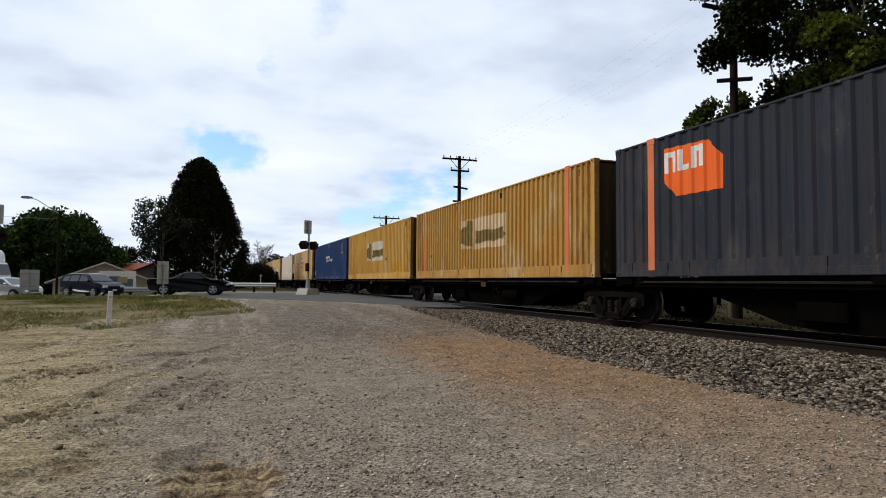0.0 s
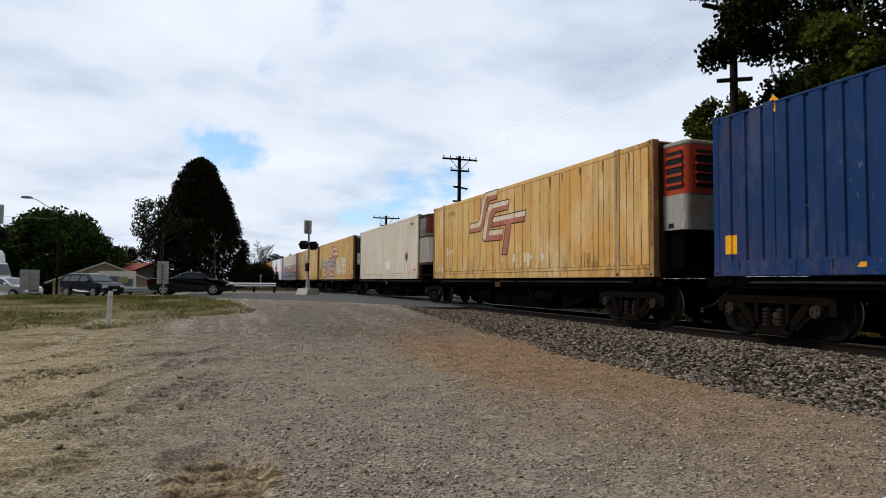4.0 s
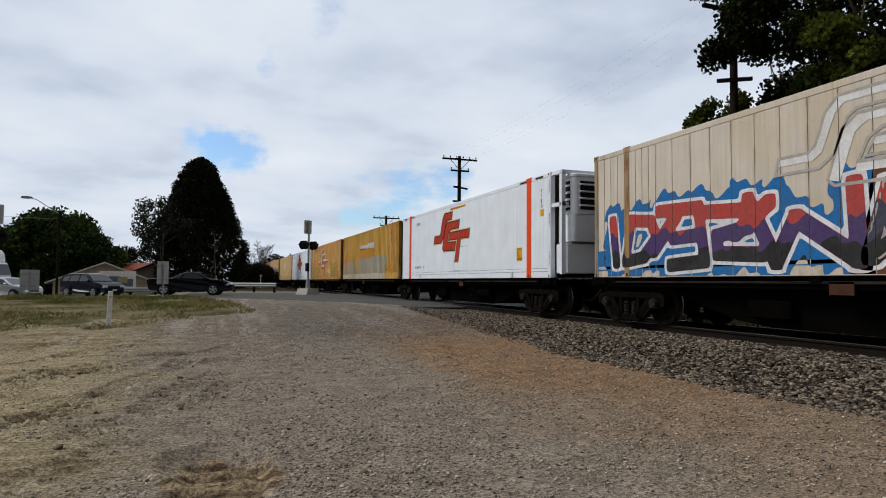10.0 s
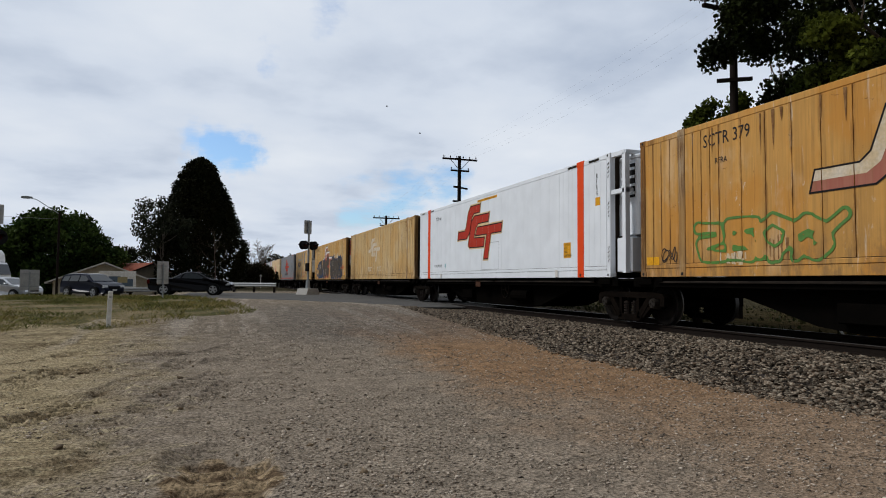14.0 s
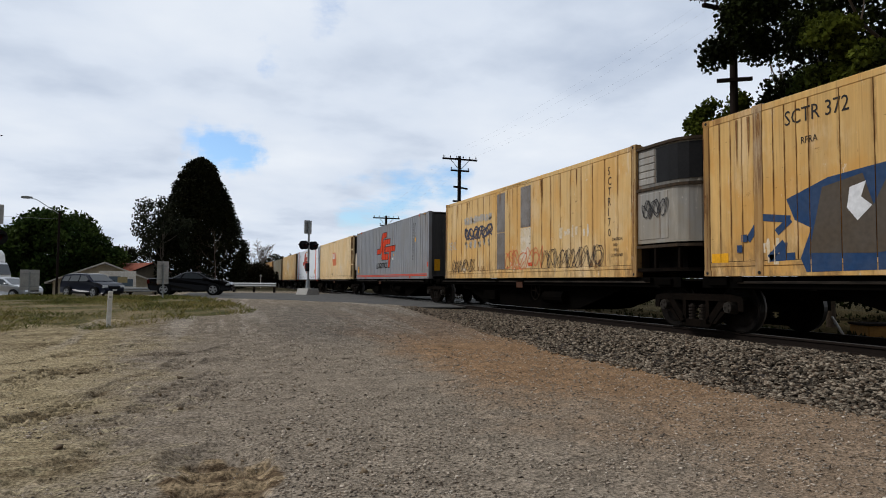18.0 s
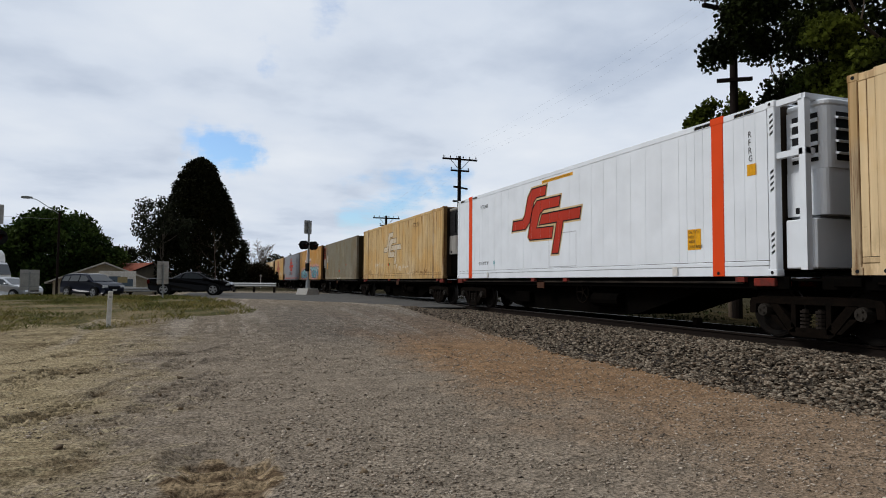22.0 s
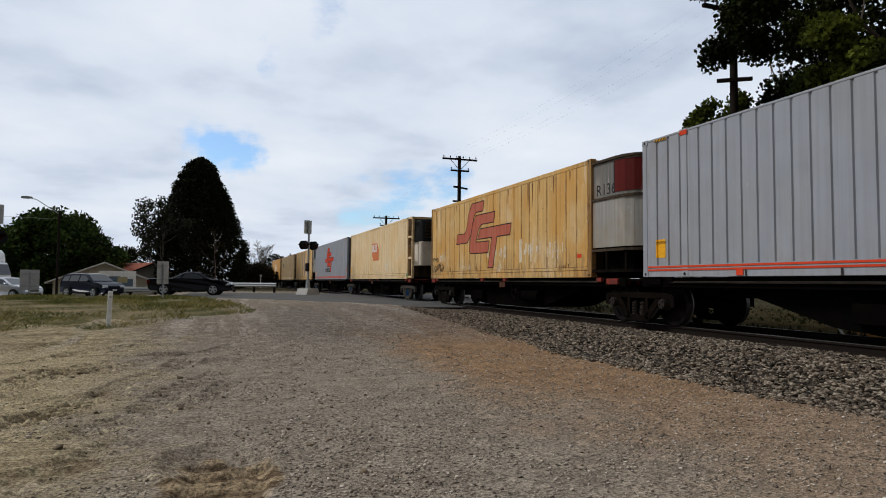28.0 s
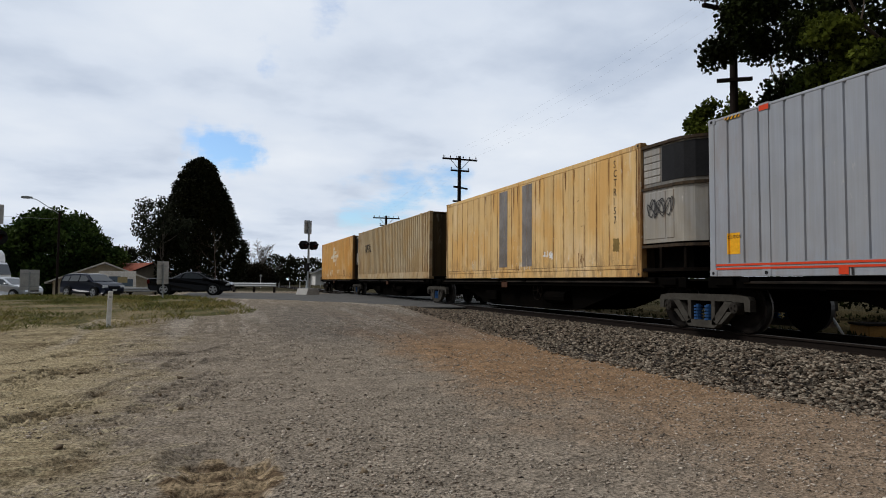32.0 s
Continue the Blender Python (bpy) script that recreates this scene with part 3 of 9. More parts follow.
def run(t):
    """Metres that the train has gone at t seconds."""
    return 12.3459 * t - 0.001535 * t * t


def on_track(s):
    """Place and heading (radians) on the line, s metres ahead of the camera along the track."""
    if s <= CURVE_Y:
        return TRACK_X, s, 0.0
    a = (s - CURVE_Y) / CURVE_R
    return TRACK_X + CURVE_R * (1 - math.cos(a)), CURVE_Y + CURVE_R * math.sin(a), a


def train_pose(s0, t, z, reach=0.0):
    """Pose of a thing whose origin lies s0 metres down the train and that reaches that far towards its head."""
    s = s0 - run(t)
    x, y, a = on_track(s)
    xb, yb, _ = on_track(s - reach) if reach else (x, y, a)
    if reach:
        a = math.atan2(x - xb, y - yb)
    return pose(x, y, z, 0, 0, -math.degrees(a))


# ---- ground ----


def smooth01(v):
    v = np.clip(v, 0, 1)
    return v * v * (3 - 2 * v)


def ground_height(x, y):
    x, y = np.asarray(x, float), np.asarray(y, float)
    y0 = 10 + 0.25 * np.clip(7 - x, 0, 12)
    z = 0.5 * smooth01((y - y0) / 14.0)
    z = z - 0.36 * smooth01((y - 37) / 9.0) * smooth01((-1.5 - x) / 5.0)
    z = z - 0.9 * smooth01((y - 53) / 9.0) * smooth01((1.0 - x) / 6.0)
    east = smooth01((x - 8.2) / 1.2)
    z = z * (1 - east) + (0.34 + 0.14 * smooth01((y - 14) / 9)) * east
    return z


def fbm(x, y, seed, scale, octaves=4):
    """Cheap value noise on arrays."""
    rng = np.random.RandomState(seed)
    out, amp = np.zeros_like(x), 1.0
    for o in range(octaves):
        tab = rng.rand(64, 64)
        u, v = x * scale, y * scale
        i, j = np.floor(u).astype(int), np.floor(v).astype(int)
        fu, fv = u - i, v - j
        fu, fv = fu * fu * (3 - 2 * fu), fv * fv * (3 - 2 * fv)
        a, b = tab[i % 64, j % 64], tab[(i + 1) % 64, j % 64]
        c, d = tab[i % 64, (j + 1) % 64], tab[(i + 1) % 64, (j + 1) % 64]
        out += amp * ((a * (1 - fu) + b * fu) * (1 - fv) + (c * (1 - fu) + d * fu) * fv - 0.5)
        amp *= 0.5
        scale *= 2.03
    return out


# lugged tyre prints pressed in the soft sand: centre line from, to, width
PRINTS = (((-1.80, 6.9), (-0.25, 12.4), 0.46), ((-1.10, 6.3), (0.18, 10.6), 0.46), ((0.0, 4.25), (0.15, 5.65), 0.66), ((-3.5, 8.0), (-1.45, 12.6), 0.42), ((-2.3, 5.9), (-1.35, 8.8), 0.40), ((-1.35, 4.9), (-0.62, 6.5), 0.5),
          ((-4.6, 10.6), (-1.3, 15.2), 0.45), ((-2.2, 10.2), (0.5, 14.6), 0.40), ((-0.5, 7.2), (0.42, 9.4), 0.34), ((-5.2, 12.8), (-2.6, 16.0), 0.5), ((-3.0, 6.6), (-2.2, 9.4), 0.36))
# shallow scooped pits: centre and half axes
PITS = ((0.43, 11.7, 0.75, 0.55), (-1.5, 8.75, 0.55, 0.30), (-1.9, 10.9, 0.6, 0.28), (0.05, 5.35, 0.42, 0.5), (-2.7, 9.7, 0.6, 0.3), (-0.75, 13.0, 0.6, 0.3))


def surface_relief(x, y):
    """Small bumps of the yard, with lugged tyre prints."""
    soft = smooth01((1.0 - x) / 2.0)
    z = 0.05 * fbm(x, y, 3, 0.45) + 0.018 * fbm(x, y, 5, 2.2) + 0.007 * fbm(x, y, 7, 8.0, 2)
    z = z + soft * (0.05 * np.maximum(0, fbm(x * 0.45, y * 1.6, 17, 1.1, 3)) + 0.030 * np.maximum(0, fbm(x * 0.9, y * 3.4, 19, 1.3, 3)) ** 1.0)
    patchy = smooth01(0.5 + 2.2 * fbm(x, y, 23, 1.3, 2))
    for (ax, ay), (bx, by), w in PRINTS:
        dx, dy = bx - ax, by - ay
        n = math.hypot(dx, dy)
        u = ((x - ax) * dx + (y - ay) * dy) / n
        v = ((x - ax) * -dy + (y - ay) * dx) / n
        v = v + 0.06 * np.sin(u * 2.3 + ax)
        ends = smooth01(u / 0.25) * smooth01((n - u) / 0.3)
        inside = ends * smooth01((w / 2 - np.abs(v)) / 0.07)
        lug = np.tanh(2.4 * np.sin(u * 2 * math.pi / 0.26 + 1.3 * np.sign(v) + 5.0 * (x - ax) * 0.2))
        deep = 1.0 + 0.3 * (w > 0.6)
        z = z + inside * deep * (-0.036 + 0.044 * lug * (0.35 + 0.65 * patchy)) + 0.022 * patchy * ends * smooth01(1 - np.abs(np.abs(v) - w / 2 - 0.03) / 0.07)
    for cx, cy, rx, ry in PITS:
        q = np.hypot((x - cx) / rx, (y - cy) / ry) + 0.35 * fbm(x, y, 29, 2.5, 2)
        z = z - 0.06 * smooth01((1.0 - q) / 0.35) + 0.022 * smooth01(1 - np.abs(q - 1.08) / 0.16)
    return z


def build_ground():
    def axis(lo, hi, step, outs):
        mid = list(np.arange(lo, hi + step / 2, step))
        low, high, s, a, b = [], [], step, lo, hi
        while a > -outs or b < outs:
            s *= 1.28
            a -= s; b += s
            low.append(a); high.append(b)
        return np.array(low[::-1] + mid + high)
    xs, ys = axis(-6.0, 7.4, 0.034, 2600), axis(3.4, 16.0, 0.034, 2600)
    X, Y = np.meshgrid(xs, ys, indexing="ij")
    fade = smooth01((40 - np.hypot(X, Y)) / 20) * smooth01((8.4 - X) / 0.8)
    Z = ground_height(X, Y) + surface_relief(X, Y) * fade
    # keep the sheet clear of the road and the track bed
    Z = np.where((X > 6.9) & (X < 13.2) & (Y < 230), Z - 0.10 * smooth01((X - 6.9) / 0.6), Z)
    nx, ny = len(xs), len(ys)
    idx = np.arange(nx * ny).reshape(nx, ny)
    F = np.stack([idx[:-1, :-1], idx[1:, :-1], idx[1:, 1:], idx[:-1, 1:]], -1).reshape(-1, 4)
    V = np.stack([X, Y, Z], -1).reshape(-1, 3)
    ob = new("ground", from_arrays("ground", V, F, M["ground"]))
    ob.data.polygons.foreach_set("use_smooth", [True] * len(ob.data.polygons))
    tagged(ob, "bare yard of sandy dirt and grey gravel with tyre prints", "ground", kind="structure")


def drape(name, outline, mat, label, lift=0.012, n=60, m=14):
    """A strip between a near and a far edge line, laid over the ground."""
    near, far = outline
    xs = np.linspace(near[0][0], near[-1][0], n)
    ya = np.interp(xs, [p[0] for p in near], [p[1] for p in near])
    yb = np.interp(xs, [p[0] for p in far], [p[1] for p in far])
    T = np.linspace(0, 1, m)
    X = np.repeat(xs[:, None], m, 1)
    Y = ya[:, None] * (1 - T) + yb[:, None] * T
    Y[:, 0] += 0.3 * fbm(xs, xs * 0, 9, 0.9)
    Z = ground_height(X, Y)
    cross = smooth01((X - 6.2) / 1.0) * smooth01((13.8 - X) / 1.0)
    Z = Z * (1 - cross) + (RAIL_Z - 0.03) * cross + lift
    Z[:, 0] -= 0.06
    idx = np.arange(n * m).reshape(n, m)
    F = np.stack([idx[:-1, :-1], idx[1:, :-1], idx[1:, 1:], idx[:-1, 1:]], -1).reshape(-1, 4)
    ob = new(name, from_arrays(name, np.stack([X, Y, Z], -1).reshape(-1, 3), F, mat))
    return tagged(ob, label, "road", kind="structure")


def scatter_stones(name, pts, sizes, mat, label, category, sides=20, flat=0.7, seed=2, tilt=1.4):
    """Many angular stones joined in one mesh."""
    rng = np.random.RandomState(seed)
    if sides == 20:
        bv = np.array([(x, y, z) for x in (-0.8, 0.8) for y in (-0.8, 0.8) for z in (-0.7, 0.7)] + [(1.15, 0.1, 0.0), (-0.1, 0.15, 0.95)])
        bf = np.array([(0, 1, 3), (0, 3, 2), (4, 6, 8), (6, 7, 8), (7, 5, 8), (5, 4, 8), (0, 4, 5), (0, 5, 1), (2, 3, 7), (2, 7, 6), (0, 2, 6), (0, 6, 4), (1, 5, 9), (5, 7, 9), (7, 3, 9), (3, 1, 9)])
    else:
        bv = np.array([(1, 0, 0), (-1, 0, 0), (0, 1, 0), (0, -1, 0), (0, 0, 1), (0, 0, -1)], float)
        bf = np.array([(0, 2, 4), (2, 1, 4), (1, 3, 4), (3, 0, 4), (2, 0, 5), (1, 2, 5), (3, 1, 5), (0, 3, 5)])
    n, k = len(pts), len(bv)
    jit = bv[None] * (1 + 0.7 * (rng.rand(n, k, 1) - 0.5)) * (0.6 + 0.8 * rng.rand(n, 1, 3)) * np.array([1, 1, flat])
    a, e = rng.rand(n) * 6.283, (rng.rand(n) - 0.5) * tilt
    ca, sa, ce, se = np.cos(a)[:, None], np.sin(a)[:, None], np.cos(e)[:, None], np.sin(e)[:, None]
    x, y, z = jit[..., 0], jit[..., 1], jit[..., 2]
    y, z = y * ce - z * se, y * se + z * ce
    x, y = x * ca - y * sa, x * sa + y * ca
    V = np.stack([x, y, z], -1) * np.asarray(sizes)[:, None, None] + np.asarray(pts)[:, None, :]
    F = (bf[None] + (np.arange(n) * k)[:, None, None]).reshape(-1, 3)
    ob = new(name, from_arrays(name, V.reshape(-1, 3), F, mat))
    return tagged(ob, label, category, kind="stuff")


def ballast_height(x, y):
    d = np.abs(x - TRACK_X)
    top = RAIL_Z - 0.17
    toe = np.where(x < TRACK_X, 3.15, 2.6)
    g = ground_height(x, y)
    g = np.where(x < TRACK_X, ground_height(np.full_like(x, 6.9), y), g)
    f = smooth01((toe - d) / (toe - 1.75)) ** 0.8
    return g - 0.03 + (top - g + 0.03) * f


build_ground()
drape("road", ([(-70, 36), (-9, 37.5), (-2, 36), (2.5, 31.5), (5, 27), (7, 23.4), (8, 22.6), (13, 23.5), (22, 31), (60, 66)],
               [(-70, 50), (-9, 50.5), (0, 49), (7, 46), (13, 45.5), (22, 50), (60, 88)]), M["asphalt"], "worn grey asphalt road over a level crossing", n=90)


def build_track():
    bed = []
    for name, y0, y1, step in (("ballast_bed", -90.0, 22.5, 0.25), ("ballast_bed", 46.0, 330.0, 2.0)):
        ss = np.arange(y0, y1 + step / 2, step)
        off = np.array([-3.2, -2.9, -2.6, -2.3, -2.0, -1.75, -1.2, -0.4, 0.4, 1.2, 1.75, 2.0, 2.3, 2.65])
        P, H = [], []
        for s in ss:
            x, y, a = on_track(s)
            P.append([(x + o * math.cos(a), y - o * math.sin(a)) for o in off]); H.append([TRACK_X + o for o in off])
        P, H = np.array(P), np.array(H)
        S = np.repeat(ss[:, None], len(off), 1)
        Z = ballast_height(H, S) + 0.02 * fbm(P[..., 0], P[..., 1], 13, 3.0, 3)
        n, m = S.shape
        idx = np.arange(n * m).reshape(n, m)
        F = np.stack([idx[:-1, :-1], idx[:-1, 1:], idx[1:, 1:], idx[1:, :-1]], -1).reshape(-1, 4)
        ob = new(name, from_arrays(name, np.concatenate([P, Z[..., None]], -1).reshape(-1, 3), F, M["ballast"]))
        tagged(ob, "sloping bed of crushed grey stone under the rails", "ballast", kind="structure")
    prof = [(-0.07, 0), (-0.07, 0.015), (-0.012, 0.035), (-0.012, 0.115), (-0.035, 0.125), (-0.035, 0.158), (-0.028, 0.165), (0.028, 0.165), (0.035, 0.158), (0.035, 0.125), (0.012, 0.115), (0.012, 0.035), (0.07, 0.015), (0.07, 0)]
    ss = [-90.0] + list(np.arange(-80, 108, 12.0)) + list(np.arange(108, 340, 8.0))
    for side in (-0.7525, 0.7525):
        bm = bmesh.new()
        rows = []
        for s in ss:
            x, y, a = on_track(s)
            rows.append([bm.verts.new((x + (side + o) * math.cos(a), y - (side + o) * math.sin(a), RAIL_Z - 0.165 + h)) for o, h in prof])
        for r0, r1 in zip(rows, rows[1:]):
            for i in range(len(prof) - 1):
                f = bm.faces.new((r0[i], r0[i + 1], r1[i + 1], r1[i]))
                f.material_index = 1 if i in (5, 6, 7) else 0
        fix(bm)
        ob = part("rail", bm, M["rail"])
        ob.data.materials.append(M["railhead"])
        tagged(ob, "rust-brown steel rail with a polished head", "rail", "rails of the line", kind="structure")
    bm = bmesh.new()
    prism(bm, [(-1.25, -0.22), (1.25, -0.22), (1.22, 0.0), (0.5, 0.0), (0.35, -0.03), (-0.35, -0.03), (-0.5, 0.0), (-1.22, 0.0)], "y", -0.12, 0.12)
    fix(bm)
    me = mesh_of("sleeper", bm, M["sleeper"])
    track = thing("track_sleepers", "grey concrete sleepers bedded in ballast", "sleepers", kind="structure")
    y = -12.0
    while y < 75:
        if not 22.0 < y < 46.5:
            o = new("sleeper", me); o.parent = track; o.location = (TRACK_X, y, RAIL_Z - 0.166)
        y += 0.64
    # crushed stone on the near shoulder
    rng = np.random.RandomState(11)
    n = 52000
    yy = 2.6 + 20.2 * rng.rand(n) ** 1.35
    xx = 6.30 + 2.87 * rng.rand(n)
    xx = xx + 0.12 * fbm(xx, yy, 21, 0.8)
    size = 0.014 + 0.025 * rng.rand(n) ** 2.0
    keep = rng.rand(n) < smooth01((xx - 6.28) / 0.62) ** 2.2
    xx, yy, size = xx[keep], yy[keep], size[keep]
    zz = np.maximum(ballast_height(xx, yy), np.where(xx < 7.1, ground_height(xx, yy) + surface_relief(xx, yy) * 0.9, -1.0)) + size * 0.25
    scatter_stones("ballast_stones", np.stack([xx, yy, zz], -1), size, M["stone"], "loose angular grey ballast stones beside the rail", "ballast", flat=0.5, tilt=1.1)
    xx, yy = 10.9 + 1.7 * rng.rand(2500), 3 + 19 * rng.rand(2500)
    scatter_stones("far_ballast_stones", np.stack([xx, yy, ballast_height(xx, yy) + 0.01], -1), 0.03 + 0.02 * rng.rand(2500), M["stone"], "grey ballast stones on the far shoulder", "ballast", sides=8)
    xx, yy = 9.32 + 1.3 * rng.rand(3000), 3 + 19 * rng.rand(3000)
    scatter_stones("crib_ballast_stones", np.stack([xx, yy, ballast_height(xx, yy) + 0.005], -1), 0.03 + 0.02 * rng.rand(3000), M["stone"], "grey ballast stones between the rails", "ballast", sides=8)
    # gravel and clods on the yard
    n = 90000
    d = 3.6 + 15.0 * rng.rand(n) ** 1.9
    a = radians(-20) + rng.rand(n) * radians(80)
    px, py = d * np.sin(a), d * np.cos(a)
    dens = fbm(px, py, 31, 0.7, 3) + 0.5 * smooth01((px + 0.8) / 2.0) - 0.25
    keep = (dens + 0.5 * (rng.rand(n) - 0.3) > 0.05) & (px < 7.0) & (np.hypot((px - 0.06) / 0.48, (py - 4.9) / 0.78) > 1.0 - 0.06 * rng.rand(n))
    px, py, d = px[keep], py[keep], d[keep]
    size = (0.0035 + 0.016 * rng.rand(len(px)) ** 4.2) * (0.8 + d * 0.05)
    pz = ground_height(px, py) + surface_relief(px, py) + size * 0.25
    scatter_stones("yard_gravel", np.stack([px, py, pz], -1), size, M["pebble"], "loose grey and pale gravel strewn over the yard", "gravel", sides=8, flat=0.42)
    n = 260
    px, py = -5.5 + 7.0 * rng.rand(n), 4.2 + 7.5 * rng.rand(n)
    size = 0.010 + 0.020 * rng.rand(n) ** 3
    pz = ground_height(px, py) + surface_relief(px, py) + size * 0.2
    scatter_stones("earth_clods", np.stack([px, py, pz], -1), size, M["clod"], "crumbled brown clods of earth beside tyre prints", "clods", seed=5)


build_track()

# ---- wagons ----
WHEEL_R = 0.46


def bogie_parts(parent, y, grey, wheels):
    """A three-piece bogie at y along its wagon."""
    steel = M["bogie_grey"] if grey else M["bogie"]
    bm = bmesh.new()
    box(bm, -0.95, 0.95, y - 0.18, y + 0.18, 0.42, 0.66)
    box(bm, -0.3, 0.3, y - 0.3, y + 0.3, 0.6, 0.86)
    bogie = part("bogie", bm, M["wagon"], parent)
    for sx in (-1, 1):
        bm = bmesh.new()
        x0, x1 = (sx * 0.93, sx * 1.07)
        lo, hi = min(x0, x1), max(x0, x1)
        for poly in ([(-1.16, 0.66), (-1.2, 0.60), (-1.2, 0.40), (-1.08, 0.40), (-1.06, 0.56), (-0.62, 0.57), (0.62, 0.57), (1.06, 0.56), (1.08, 0.40), (1.2, 0.40), (1.2, 0.60), (1.16, 0.66), (0.9, 0.70), (-0.9, 0.70)],
                     [(-0.80, 0.58), (-0.62, 0.58), (-0.28, 0.20), (-0.28, 0.12), (-0.40, 0.12)], [(0.80, 0.58), (0.62, 0.58), (0.28, 0.20), (0.28, 0.12), (0.40, 0.12)],
                     [(-0.42, 0.12), (-0.34, 0.06), (0.34, 0.06), (0.42, 0.12), (0.30, 0.2), (-0.30, 0.2)],
                     [(-0.36, 0.57), (-0.27, 0.57), (-0.27, 0.2), (-0.36, 0.2)], [(0.36, 0.57), (0.27, 0.57), (0.27, 0.2), (0.36, 0.2)],
                     [(-0.78, 0.38), (-0.66, 0.38), (-0.44, 0.14), (-0.52, 0.14)], [(0.78, 0.38), (0.66, 0.38), (0.44, 0.14), (0.52, 0.14)]):
            prism(bm, [(y + a, b) for a, b in poly], "x", lo, hi)
        fix(bm)
        part("side_frame", bm, steel, bogie, "cast steel bogie side frame")
        for sy in (-0.14, 0.14):
            bm = bmesh.new()
            for k in range(5):
                cyl(bm, (sx * 1.0, y + sy, 0.2 + k * 0.06), (sx * 1.0, y + sy, 0.235 + k * 0.06), 0.085, n=10)
            cyl(bm, (sx * 1.0, y + sy, 0.18), (sx * 1.0, y + sy, 0.5), 0.05, n=8)
            part("spring", bm, M["spring_blue"] if grey else M["spring"], bogie, "coiled suspension spring")
        for sy in (-0.875, 0.875):
            bm = bmesh.new()
            cyl(bm, (sx * 0.95, y + sy, WHEEL_R), (sx * 1.13, y + sy, WHEEL_R), 0.13, 0.10, n=14)
            for k in range(3):
                a = 2.094 * k
                cyl(bm, (sx * 1.13, y + sy + 0.055 * math.cos(a), WHEEL_R + 0.055 * math.sin(a)), (sx * 1.15, y + sy + 0.055 * math.cos(a), WHEEL_R + 0.055 * math.sin(a)), 0.02, n=6)
            part("axle_box", bm, M["cap"], bogie, "round axle-box end cap")
    for sy in (-0.875, 0.875):
        ws = new("wheelset", wheels)
        ws.parent = bogie
        ws.location = (0, y + sy, WHEEL_R)
        tagged(ws, "steel wheelset with a bright worn tread")
    return bogie


def wheelset_mesh():
    bm = bmesh.new()
    prof = [(0.0, 0.10), (0.05, 0.13), (0.05, 0.32), (0.035, 0.36), (0.06, 0.40), (0.075, 0.425), (0.07, WHEEL_R), (-0.045, WHEEL_R + 0.006), (-0.06, WHEEL_R + 0.028), (-0.075, WHEEL_R + 0.02), (-0.075, 0.39), (-0.02, 0.35), (-0.02, 0.14)]
    n = 36
    for sx in (-1, 1):
        rings = []
        for i in range(n):
            a = 2 * math.pi * i / n
            rings.append([bm.verts.new((sx * (0.75 + o), r * math.cos(a), r * math.sin(a))) for o, r in prof])
        for i in range(n):
            j = (i + 1) % n
            for k in range(len(prof) - 1):
                f = bm.faces.new((rings[i][k], rings[i][k + 1], rings[j][k + 1], rings[j][k]))
                f.material_index = 1 if k in (6, 7) else 0
        # lightening holes show as dark bosses
        for i in range(3):
            a = 2.094 * i
            cyl(bm, (sx * 0.79, 0.24 * math.cos(a), 0.24 * math.sin(a)), (sx * 0.805, 0.24 * math.cos(a), 0.24 * math.sin(a)), 0.035, n=8)
    cyl(bm, (-1.0, 0, 0), (1.0, 0, 0), 0.085, n=12)
    fix(bm)
    me = mesh_of("wheelset", bm, M["wheel"])
    me.materials.append(M["tread"])
    return me


WHEELS = wheelset_mesh()


